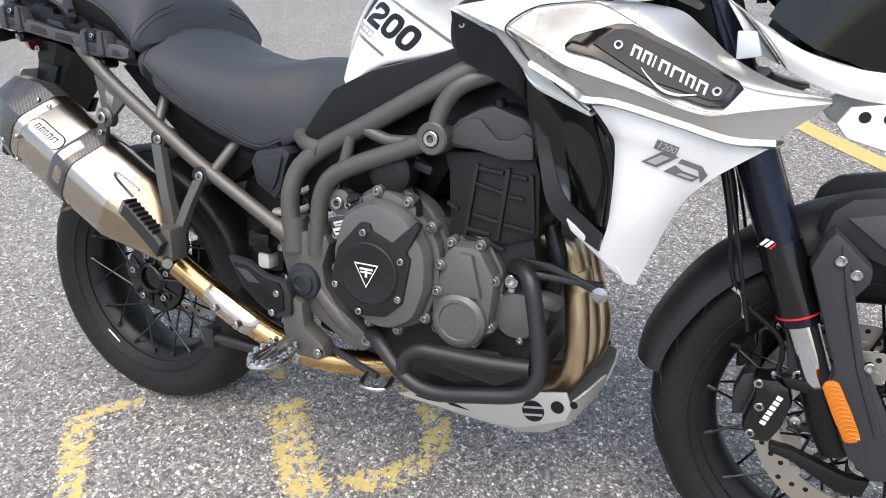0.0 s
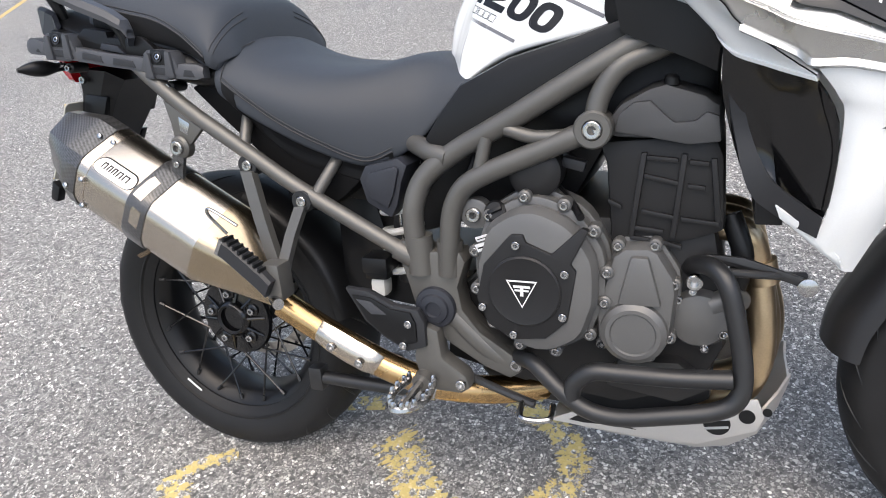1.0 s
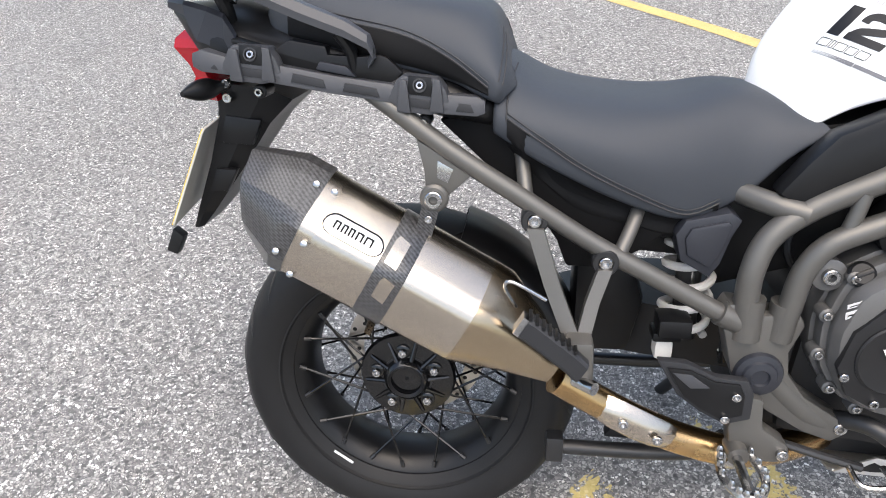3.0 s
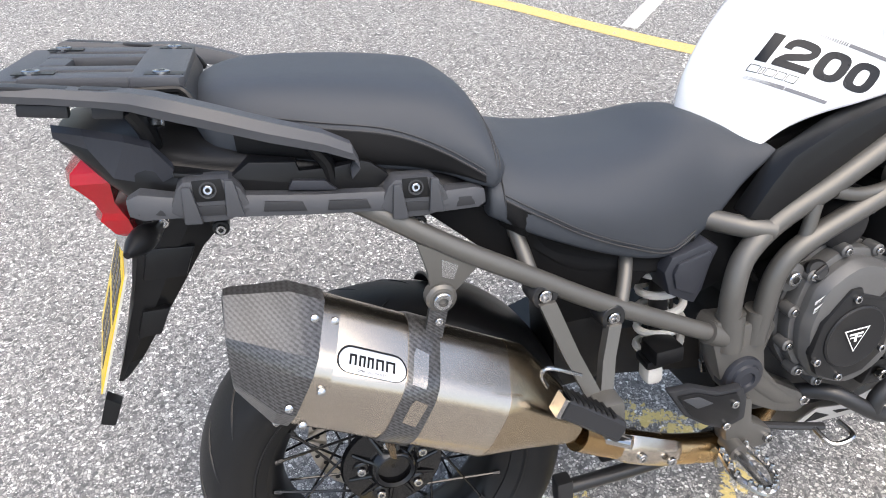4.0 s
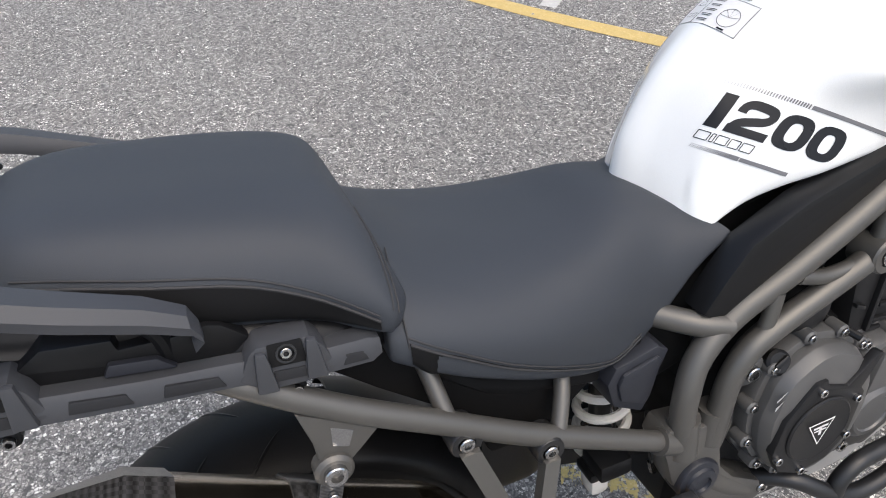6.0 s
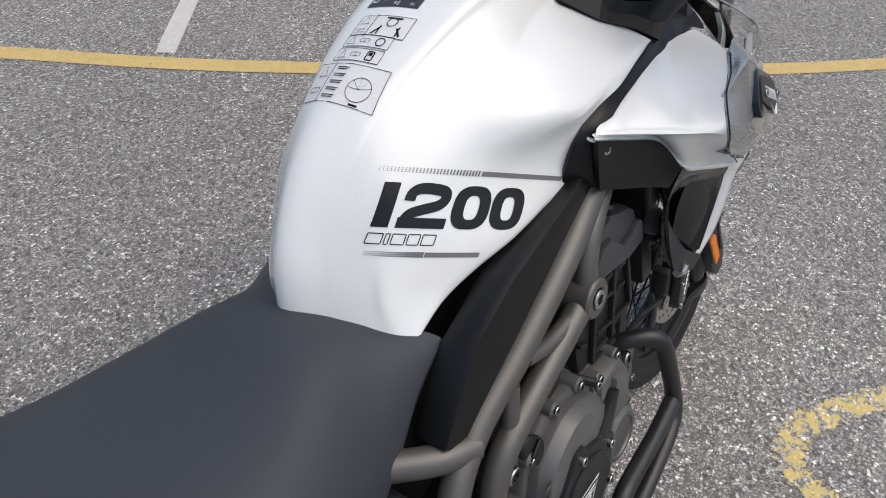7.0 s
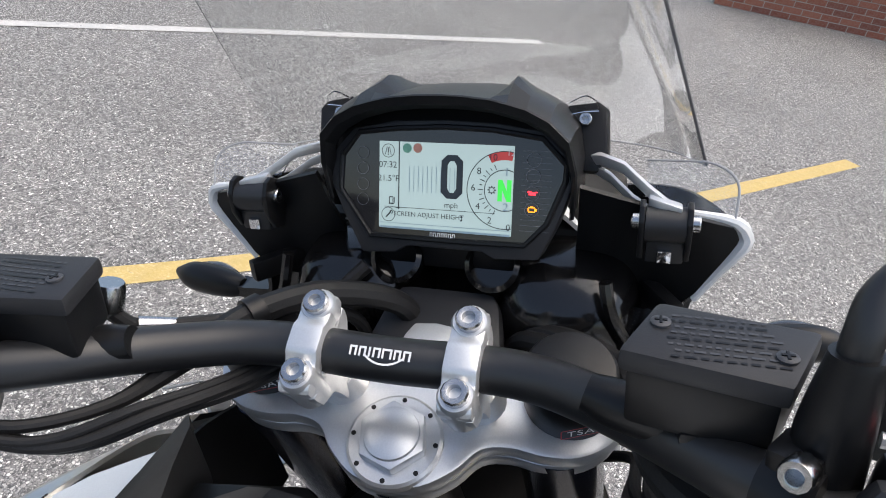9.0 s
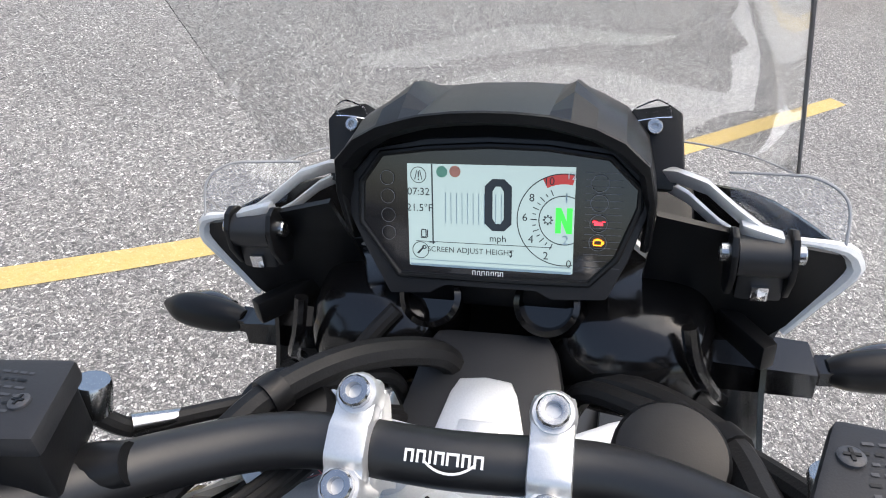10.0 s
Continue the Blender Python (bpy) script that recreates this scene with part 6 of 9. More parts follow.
tank_print(hoop(0.0045, 0.0058, 0.018, 0.0), S3)
tank_print(join(frame_lines(0.008, 0.011, 0.0014, 0.017, 0.0), rect(0.0045, 0.004, 0.017, 0.002)), S2)
tank_print(join(tri_line(0.0065, -0.026, 0.007), book(0.0062, -0.026, -0.008), rect(0.0008, 0.034, -0.014, 0)), S4)
tank_print(join(hoop(0.0055, 0.0066, 0.011, 0.006), rect(0.020, 0.002, 0.011, 0.012), rect(0.0018, 0.013, 0.000, -0.006), rect(0.0018, 0.013, 0.024, -0.006), poly([(-0.008, -0.012), (-0.006, -0.013), (0.002, -0.002), (0.000, -0.001)]), poly([(0.030, -0.012), (0.028, -0.013), (0.020, -0.002), (0.022, -0.001)])), S4)
tank_sticker("fuel_sticker", S5, 0.072, 0.036, STICKER_DARK, "dark fuel grade sticker with pale print")
for txt, size, x, y in (("E5", 0.0085, -0.027, 0.009), ("E10", 0.0075, -0.012, 0.009), ("95", 0.0085, 0.006, -0.013), ("91", 0.0065, 0.027, -0.013)):
    b = flat_text(txt, size)
    bmesh.ops.translate(b, vec=(x, y, 0), verts=b.verts)
    tank_print(b, S5, PRINT_WHITE)
tank_print(join(hoop(0.0058, 0.0064, -0.027, 0.009, 24), hoop(0.0062, 0.0068, -0.012, 0.009, 24), frame_lines(0.006, 0.008, 0.0014, -0.028, -0.006), rect(0.004, 0.003, -0.028, -0.004), book(0.0042, -0.013, -0.006)), S5, PRINT_WHITE)
for k in range(6):
    tank_print(rect(0.026 - 0.003 * (k % 3), 0.0012, 0.019, 0.014 - 0.0038 * k), S5, PRINT_GREY)

# ---- side fairing, radiator cowl and nose, alike on both sides ----
INNER = [(0.858, 0.207, 0.960), (0.905, 0.207, 0.968), (0.965, 0.203, 0.977), (1.030, 0.197, 0.981), (1.090, 0.188, 0.978), (1.150, 0.200, 0.977)]
SHOULDER = [(0.850, 0.210, 0.957), (0.874, 0.229, 0.951), (0.902, 0.249, 0.943), (0.926, 0.268, 0.937), (0.948, 0.288, 0.932), (0.966, 0.305, 0.929)]
LOWER = [(0.847, 0.210, 0.955), (0.906, 0.220, 0.931), (0.960, 0.236, 0.907), (0.991, 0.255, 0.862), (1.034, 0.268, 0.843), (1.086, 0.287, 0.826)]
UPPER = [(1.099, 0.262, 0.966), (1.146, 0.250, 0.962), (1.184, 0.241, 0.954), (1.214, 0.238, 0.932), (1.253, 0.238, 0.900), (1.310, 0.235, 0.872), (1.372, 0.230, 0.857)]
CREST = [(1.001, 0.292, 0.953), (1.071, 0.288, 0.962), (1.106, 0.287, 0.955), (1.174, 0.282, 0.918), (1.231, 0.272, 0.888), (1.286, 0.258, 0.864), (1.372, 0.229, 0.855)]
RIDGE = [(0.970, 0.308, 0.928), (1.026, 0.317, 0.902), (1.064, 0.318, 0.883), (1.143, 0.306, 0.860), (1.226, 0.290, 0.834), (1.277, 0.272, 0.839), (1.373, 0.229, 0.853)]
BASE = [(1.002, 0.300, 0.888), (1.061, 0.297, 0.858), (1.080, 0.292, 0.845), (1.121, 0.294, 0.843), (1.200, 0.284, 0.823), (1.263, 0.270, 0.806), (1.316, 0.250, 0.804)]
between = lambda A, B, f, lift: [(a[0] + (b[0] - a[0]) * f, a[1] + (b[1] - a[1]) * f, a[2] + (b[2] - a[2]) * f + lift * math.sin(math.pi * k / (len(A) - 1))) for k, (a, b) in enumerate(zip(A, B))]
SEAM = [UPPER[0], (1.046, 0.281, 0.961), CREST[0], RIDGE[0], (0.986, 0.305, 0.908), BASE[0], (1.046, 0.294, 0.854), LOWER[-1]]
for s in (-1, 1):
    sd = lambda pts, s=s: [(x, s * y, z) for x, y, z in pts]
    top = between(INNER, SHOULDER, 0.35, 0.006), between(INNER, SHOULDER, 0.74, 0.007)
    edge_of = lambda f: [(x + (SHOULDER[k][0] - x) * f, y + (SHOULDER[k][1] - y) * f, z + (SHOULDER[k][2] - z) * f) for k, (x, y, z) in enumerate(LOWER)]
    rows = [list(r) for r in zip(sd(INNER), sd(top[0]), sd(top[1]), sd(SHOULDER), sd(edge_of(0.88)), sd(edge_of(0.5)), sd(LOWER))]
    rows[-1] = sd([INNER[-1], UPPER[0], CREST[0], RIDGE[0], (0.986, 0.305, 0.908), BASE[0], LOWER[-1]])
    wing = part("side_fairing", sheet(rows, 0.004, 4, 3), WHITE, bike, "white and silver side fairing panel", 50)
    part("wing_lip", sheet(list(zip(sd(LOWER), sd([(x + 0.003, y - 0.005, z - 0.004) for x, y, z in LOWER]), sd([(x + 0.010, y - 0.030, z + 0.002) for x, y, z in LOWER]))), 0.003, 4, 3), WHITE, wing)
    out = lambda A, d, up=0.0: [(x, y + d, z + up) for x, y, z in A]
    silver = part("fairing_panel", sheet(list(zip(sd(out(UPPER, 0.001, 0.002)), sd(out(between(UPPER, CREST, 0.55, 0.0), 0.003, 0.003)), sd(out(CREST, 0.002, 0.002)), sd(out(between(CREST, RIDGE, 0.12, 0.0), 0.001)), sd(out(between(CREST, RIDGE, 0.88, 0.0), 0.001)), sd(out(RIDGE, 0.003)), sd(out(between(RIDGE, BASE, 0.10, 0.0), 0.002)), sd(out(BASE, 0.002)))), 0.004, 5, 3), SILVER, wing, "satin silver panel with sharp creases", 18)
    part("panel_seam", tube(sd([(x, y + 0.003, z + 0.001) for x, y, z in SEAM]), 0.0010, 6, 6), PRINT_BLACK, wing)
    part("panel_edge", sheet(list(zip(sd(BASE), sd([(x + 0.003, y - 0.002, z - 0.007) for x, y, z in BASE]), sd([(x + 0.014, y - 0.045, z - 0.004) for x, y, z in BASE]))), 0.003, 4, 3), SILVER, wing)
    # badge on a flat plane on the silver panel
    FP = lambda x, z, lift: Vector((x, s * (0.3230 - 0.17 * (x - 1.064) - 0.34 * (z - 0.883 + 0.30 * (x - 1.064)) + lift), z))

    def slab(out, h0, h1, shrink=1.0):
        bm = bmesh.new()
        cx, cz = sum(p[0] for p in out) / len(out), sum(p[1] for p in out) / len(out)
        loft(bm, [[FP(cx + (x - cx) * f, cz + (z - cz) * f, h) for x, z in out] for h, f in ((h0, 1.0), (h1 - 0.001, 1.0), (h1, shrink))])
        return bm

    out = [(1.053, 0.908), (1.062, 0.921), (1.112, 0.938), (1.131, 0.938), (1.200, 0.908), (1.264, 0.875), (1.271, 0.866), (1.256, 0.845), (1.236, 0.844), (1.170, 0.862), (1.098, 0.895), (1.060, 0.904)]
    part("badge_panel", slab(out, -0.004, 0.005, 0.985), GLOSS_BLACK, wing, "gloss black badge panel with pale marks")
    inn = [(1.088, 0.913), (1.112, 0.931), (1.129, 0.931), (1.200, 0.901), (1.258, 0.870), (1.248, 0.852), (1.236, 0.851), (1.160, 0.872)]
    part("badge_plate", slab(inn, 0.003, 0.0075, 0.99), GREY_BLACK, wing, "dark grey badge plate")
    for x, z in ((1.119, 0.912), (1.241, 0.862)):
        bolt(wing, FP(x, z, 0.008), (0.1, s, 0.15), 0.0062, 0.003)
    sl = Vector((0.105, -0.049)).normalized()
    upd = Vector((0.20, 0.98))
    for u0, w in ((0.000, 0.012), (0.0155, 0.011), (0.0300, 0.0045), (0.0385, 0.0125), (0.0550, 0.0160), (0.0755, 0.011), (0.0905, 0.0125)):
        o = Vector((1.1345, 0.9005)) + sl * u0
        pts = lambda a, b, c, d: [tuple(o + sl * p + upd * q) for p, q in ((a, b), (c, b), (c, d), (a, d))]
        t = min(0.0030, w / 2 - 0.0001)
        for q in (pts(0, 0, t, 0.0138), pts(w - t, 0, w, 0.0138), pts(t, 0.0108, w - t, 0.0138))[:3 if w > 0.006 else 1]:
            part("badge_mark", slab(q, 0.006, 0.0085), PRINT_WHITE, wing)
    swoosh = []
    for k in range(13):
        f = k / 12
        o = Vector((1.150, 0.886)) + sl * 0.075 * f + upd * (-0.0125 * math.sin(math.pi * f) + 0.003 * f)
        swoosh.append((o, 0.0016 * math.sin(math.pi * (0.1 + 0.8 * f))))
    part("badge_swoosh", slab([(o.x, o.y + t) for o, t in swoosh] + [(o.x, o.y - t) for o, t in swoosh[::-1]], 0.006, 0.0085), PRINT_WHITE, wing)
    # radiator cowl
    TOP = [(1.088, 0.284, 0.834), (1.122, 0.288, 0.834), (1.185, 0.282, 0.822), (1.255, 0.266, 0.806), (1.318, 0.246, 0.798)]
    UPM = [(1.122, 0.262, 0.772), (1.136, 0.270, 0.770), (1.160, 0.268, 0.762), (1.202, 0.258, 0.750), (1.240, 0.245, 0.737)]
    HIM = [(1.112, 0.272, 0.802), (1.134, 0.281, 0.800), (1.176, 0.278, 0.794), (1.226, 0.266, 0.783), (1.276, 0.250, 0.768)]
    LOWM = [(1.120, 0.240, 0.668), (1.134, 0.248, 0.668), (1.160, 0.248, 0.672), (1.186, 0.238, 0.680), (1.208, 0.224, 0.690)]
    TIP = [(1.108, 0.230, 0.618), (1.120, 0.224, 0.602), (1.134, 0.212, 0.584), (1.148, 0.198, 0.566), (1.162, 0.188, 0.562)]
    cowl = part("radiator_cowl", sheet([sd(TOP), sd(HIM), sd(UPM), sd(LOWM), sd(TIP)], 0.004, 5, 4), WHITE, bike, "white radiator side cowl", 40)
    part("cowl_lip", sheet([sd([(1.060, 0.238, 0.664), (1.068, 0.232, 0.648), (1.080, 0.225, 0.640)]), sd([(1.085, 0.234, 0.645), (1.092, 0.228, 0.628), (1.10, 0.22, 0.618)]), sd([(1.110, 0.224, 0.624), (1.118, 0.220, 0.606), (1.128, 0.212, 0.592)]), sd([(1.140, 0.214, 0.592), (1.145, 0.208, 0.580), (1.150, 0.20, 0.572)])], 0.004, 4, 3), WHITE, cowl)
    part("cowl_inner", sheet([sd([(1.084, 0.274, 0.830), (1.062, 0.264, 0.840), (1.038, 0.254, 0.850)]), sd([(1.118, 0.260, 0.770), (1.083, 0.246, 0.772), (1.048, 0.228, 0.775)]), sd([(1.120, 0.238, 0.668), (1.092, 0.228, 0.676), (1.062, 0.212, 0.688)]), sd([(1.106, 0.222, 0.624), (1.088, 0.215, 0.640), (1.070, 0.200, 0.655)])], 0.004, 4, 4), GLOSS_BLACK, cowl, "dark inner duct")
    LOW = sd([(0.848, 0.208, 0.952), (0.906, 0.218, 0.928), (0.960, 0.233, 0.904), (0.988, 0.252, 0.862)])
    BOT = sd([(0.862, 0.203, 0.885), (0.900, 0.212, 0.868), (0.945, 0.224, 0.850), (0.984, 0.236, 0.834)])
    part("duct_frame", sheet([LOW, [tuple((p + q) / 2 for p, q in zip(a, b)) for a, b in zip(LOW, BOT)], BOT], 0.006, 3, 4), BLACK, bike, "black plastic panel under the fairing", 25)
    part("duct_throat", sheet([sd([(0.988, 0.252, 0.862), (1.034, 0.264, 0.842), (1.086, 0.280, 0.828)]), sd([(0.990, 0.232, 0.800), (1.040, 0.232, 0.800), (1.100, 0.262, 0.790)]), sd([(1.012, 0.224, 0.720), (1.050, 0.205, 0.735), (1.116, 0.254, 0.735)]), sd([(1.030, 0.228, 0.675), (1.068, 0.215, 0.670), (1.112, 0.240, 0.660)])], 0.004, 4, 4), GLOSS_BLACK, cowl, "deep black duct mouth", 60)
    part("duct_strip", sheet([sd([(0.990, 0.240, 0.836), (1.006, 0.232, 0.834)]), sd([(1.005, 0.234, 0.760), (1.022, 0.226, 0.762)]), sd([(1.026, 0.235, 0.682), (1.050, 0.240, 0.700)]), sd([(1.060, 0.232, 0.648), (1.086, 0.243, 0.668)]), sd([(1.110, 0.236, 0.620), (1.113, 0.245, 0.648)])], 0.004, 4, 3), GREY_BLACK, cowl, "black rim of the duct")
    bolt(bike, (0.867, s * 0.213, 0.932), (-0.25, s * 0.95, 0.1), 0.006, 0.003)
    part("radiator_tap", lathe([(0.017, -0.01), (0.017, 0.004), (0.012, 0.006), (0.011, 0.001), (0.006, 0.001), (0.006, 0.005)], at((1.056, s * 0.196, 0.711), (0, s, 0)), 20), SATIN_BLACK, cowl)
    bolt(cowl, (1.056, s * 0.203, 0.711), (0, s, 0), 0.006, 0.003)
    if s < 0:
        CT = tree_of(cowl)
        tag = Vector((1.203, -0.27, 0.763))
        b = flat_text("1200", 0.013, 0, 0.15)
        bmesh.ops.translate(b, vec=(-0.020, 0.018, 0), verts=b.verts)
        part("cowl_number", wrapped(b, tag, (0.95, 0.1, -0.3), (0.2, 0, 1), CT, 0.003, 1), ALLOY, cowl, "small 1200 badge")
        part("cowl_badge", wrapped(join(rect(0.030, 0.013, -0.020, 0.018), poly([(-0.042, -0.012), (-0.020, -0.012), (0.000, 0.012), (-0.022, 0.012)]), poly([(-0.010, -0.014), (0.030, -0.014), (0.036, -0.004), (0.012, -0.004), (0.0, 0.0)]), poly([(0.002, 0.004), (0.030, 0.004), (0.040, -0.012), (0.044, 0.002), (0.032, 0.011), (0.004, 0.011)])), tag, (0.95, 0.1, -0.3), (0.2, 0, 1), CT, 0.002, 2), PRINT_GREY, cowl, "dark metal badge")
        part("cowl_badge", wrapped(join(poly([(-0.036, -0.009), (-0.023, -0.009), (-0.010, 0.007), (-0.022, 0.007)]), poly([(0.006, -0.011), (0.026, -0.011), (0.031, -0.007), (0.012, -0.007)])), tag, (0.95, 0.1, -0.3), (0.2, 0, 1), CT, 0.0035, 1), ALLOY, cowl)
part("radiator", prism([(1.04, 0.62), (1.075, 0.62), (1.055, 0.86), (1.02, 0.86)], -0.185, 0.185, "xz", 0.004), ENGINE_DARK, bike, "dark radiator behind the cowls")
part("radiator_cap", lathe([(0.02, 0), (0.02, 0.012), (0.012, 0.016)], at((1.045, -0.190, 0.735)), 18), ENGINE, bike, "round radiator hose fitting")

# nose
for s in (-1, 1):
    sd = lambda pts, s=s: [(x, s * y, z) for x, y, z in pts]
    nose = part("nose_panel", sheet([sd([(1.318, 0.224, 1.122), (1.42, 0.178, 1.112), (1.54, 0.095, 1.06)]), sd([(1.326, 0.190, 1.05), (1.42, 0.172, 1.02), (1.56, 0.105, 0.98)]), sd([(1.285, 0.190, 0.955), (1.35, 0.184, 0.915), (1.44, 0.140, 0.888)])], 0.004, 5, 5), GLOSS_BLACK, bike, "black nose panel edged in white")
    part("nose_edge", sheet([sd([(1.232, 0.204, 0.975), (1.330, 0.192, 0.915), (1.437, 0.146, 0.890), (1.62, 0.05, 0.895)]), sd([(1.252, 0.204, 0.945), (1.345, 0.192, 0.893), (1.442, 0.146, 0.870), (1.63, 0.05, 0.875)]), sd([(1.272, 0.196, 0.913), (1.357, 0.182, 0.871), (1.447, 0.136, 0.851), (1.62, 0.045, 0.85)])], 0.006, 4, 4), WHITE, nose, "white edge of the nose")
    part("nose_rim", tube(sd([(1.303, 0.172, 1.143), (1.306, 0.195, 1.139), (1.309, 0.213, 1.134), (1.314, 0.221, 1.123), (1.314, 0.221, 1.113), (1.316, 0.208, 1.090), (1.318, 0.192, 1.062)]), [0.0022, 0.0028, 0.0042, 0.0054, 0.0054, 0.0040, 0.0030], 8, 2), WHITE, nose, "thin white rim")
    part("nose_inner", sheet([sd([(1.316, 0.222, 1.126), (1.308, 0.165, 1.142), (1.300, 0.105, 1.160)]), sd([(1.318, 0.205, 1.085), (1.330, 0.150, 1.080), (1.330, 0.10, 1.09)]), sd([(1.322, 0.182, 1.052), (1.345, 0.130, 1.030), (1.350, 0.09, 1.03)])], 0.004, 4, 4), BLACK, nose, "black inner face of the nose")
    piv = part("pivot_block", join(tube(sd([(1.297, 0.152, 1.134), (1.297, 0.181, 1.134)]), 0.0130, 18, 1), box(0.022, 0.027, 0.034, Matrix.Translation((1.302, s * 0.1665, 1.122)), 0.003)), SATIN_BLACK, nose, "black screen hinge")
    for y in (0.1495, 0.1815):
        part("hinge_plate", prism([(1.284, 1.124), (1.284, 1.140), (1.290, 1.150), (1.298, 1.152), (1.306, 1.148), (1.314, 1.122), (1.306, 1.104), (1.292, 1.108)], s * (y - 0.002), s * (y + 0.002), "xz", 0.001), BLACK, piv)
        bolt(piv, (1.2965, s * (y + (0.0035 if y > 0.16 else -0.0035)), 1.136), (0, s if y > 0.16 else -s, 0), 0.0062, 0.004)
    part("hinge_slot", box(0.004, 0.010, 0.010, Matrix.Translation((1.290, s * 0.1665, 1.112)), 0.001), CHROME, piv)
    strut = lambda pts, w, h: loft(bmesh.new(), [[Vector((x + a, s * y, z + b)) for a, b in ((-w, -h), (w, -h), (w, h), (-w, h))] for x, y, z in pts])
    part("screen_arm", bevel_all(strut([(1.348, 0.098, 1.161), (1.332, 0.116, 1.168), (1.321, 0.134, 1.166), (1.310, 0.152, 1.154), (1.300, 0.170, 1.144)], 0.0035, 0.0042), 0.0012), ALLOY, nose, "pale alloy screen arm")
    part("arm_strut", bevel_all(strut([(1.340, 0.106, 1.160), (1.326, 0.124, 1.156), (1.312, 0.142, 1.145), (1.300, 0.156, 1.141)], 0.0032, 0.0034), 0.0008), ALLOY, nose)
    part("arm_tab", bevel_all(strut([(1.304, 0.153, 1.148), (1.300, 0.162, 1.147), (1.297, 0.176, 1.144)], 0.0050, 0.0050), 0.0016), ALLOY, nose)
    rod = part("screen_bracket", prism([(-0.018, -0.036), (0.016, -0.036), (0.022, -0.024), (0.016, 0.014), (0.008, 0.019), (-0.014, 0.015), (-0.020, 0.008)], -0.006, 0.006, "xy", 0.003, Matrix.Translation((1.355, s * 0.102, 1.185)) @ look((0, 0, 0), (0.80, s * 0.1, -0.55)).to_3x3().to_4x4()), BLACK, nose, "black screen bracket")
    bolt(nose, (1.350, s * 0.102, 1.192), (-0.8, 0, 0.55), 0.005, 0.003)
    part("side_deflector", sheet([sd([(1.318, 0.150, 1.146), (1.309, 0.185, 1.140), (1.307, 0.211, 1.136)]), sd([(1.336, 0.150, 1.154), (1.321, 0.188, 1.154), (1.315, 0.213, 1.151)]), sd([(1.352, 0.150, 1.161), (1.333, 0.194, 1.168), (1.324, 0.208, 1.163)])], 0.0012, 4, 4), GLASS, nose, "small clear wind deflector")
    part("deflector_rim", tube(sd([(1.352, 0.150, 1.161), (1.340, 0.178, 1.166), (1.333, 0.194, 1.168), (1.325, 0.207, 1.164), (1.318, 0.213, 1.155), (1.307, 0.212, 1.137)]), 0.0010, 6, 6), GREY, nose, "pale edge of the clear deflector")
    part("bracket_tab", sheet([sd([(1.352, 0.090, 1.196), (1.350, 0.102, 1.199), (1.349, 0.112, 1.200)]), sd([(1.348, 0.090, 1.206), (1.346, 0.102, 1.212), (1.346, 0.110, 1.208)])], 0.0016, 3, 3), GLASS, nose, "clear tab above the bracket")
    part("lower_deflector", sheet([sd([(1.190, 0.180, 1.018), (1.240, 0.190, 0.975), (1.300, 0.205, 0.905)]), sd([(1.185, 0.205, 1.012), (1.250, 0.228, 0.968), (1.312, 0.226, 0.895)]), sd([(1.195, 0.222, 1.000), (1.265, 0.246, 0.950), (1.318, 0.234, 0.888)])], 0.0012, 4, 4), GLASS, nose, "clear lower wind deflector")
    part("inner_cowl", sheet([sd([(1.196, 0.165, 1.008), (1.242, 0.175, 0.966), (1.300, 0.190, 0.905)]), sd([(1.200, 0.190, 1.004), (1.252, 0.206, 0.962), (1.308, 0.212, 0.898)])], 0.003, 4, 3), GLOSS_BLACK, nose, "glossy black cowl under the clear deflector")
    part("deflector_rim", tube(sd([(1.190, 0.180, 1.018), (1.184, 0.200, 1.014), (1.193, 0.221, 1.001), (1.230, 0.238, 0.975), (1.266, 0.247, 0.950), (1.300, 0.243, 0.915), (1.318, 0.235, 0.888)]), 0.0012, 6, 6), GREY, nose, "pale edge of the clear deflector")
    part("deflector_bracket", prism([(1.255, 0.900), (1.252, 0.935), (1.275, 0.935), (1.285, 0.905)], s * 0.235, s * 0.240, "xz", 0.002), ALLOY, nose)
    part("lamp_plate", prism([(1.389, 0.822), (1.402, 0.846), (1.450, 0.852), (1.50, 0.845), (1.50, 0.80), (1.454, 0.790), (1.405, 0.803)], s * 0.132, s * 0.146, "xz", 0.004), WHITE, nose, "white bracket with round holes")
    for x in (1.421, 1.450, 1.478):
        part("plate_hole", lathe([(0.0075, 0), (0.0075, 0.001)], at((x, s * 0.1462, 0.833), (0, s, 0)), 16), BLACK, nose)
    # indicators
    stalk = part("front_indicator", loft(bmesh.new(), [[Vector((1.342 + a, s * y, z + b)) for a, b in ((-h, -h * 0.6), (h, -h * 0.6), (h, h * 0.6), (-h, h * 0.6))] for y, z, h in ((0.150, 1.015, 0.018), (0.160, 1.014, 0.020), (0.222, 1.010, 0.018), (0.226, 1.010, 0.010), (0.236, 1.011, 0.010))]), GLOSS_BLACK, bike, "black indicator on a short stalk")
    part("indicator_body", tube([(1.340, s * 0.232, 1.011), (1.341, s * 0.245, 1.012), (1.343, s * 0.270, 1.014), (1.345, s * 0.295, 1.016), (1.347, s * 0.313, 1.018)], [0.009, 0.0135, 0.016, 0.014, 0.004], 14), BLACK, stalk)
    part("indicator_lens", tube([(1.350, s * 0.250, 1.012), (1.354, s * 0.272, 1.014), (1.353, s * 0.300, 1.016)], [0.010, 0.0135, 0.008], 12), SMOKED, stalk)
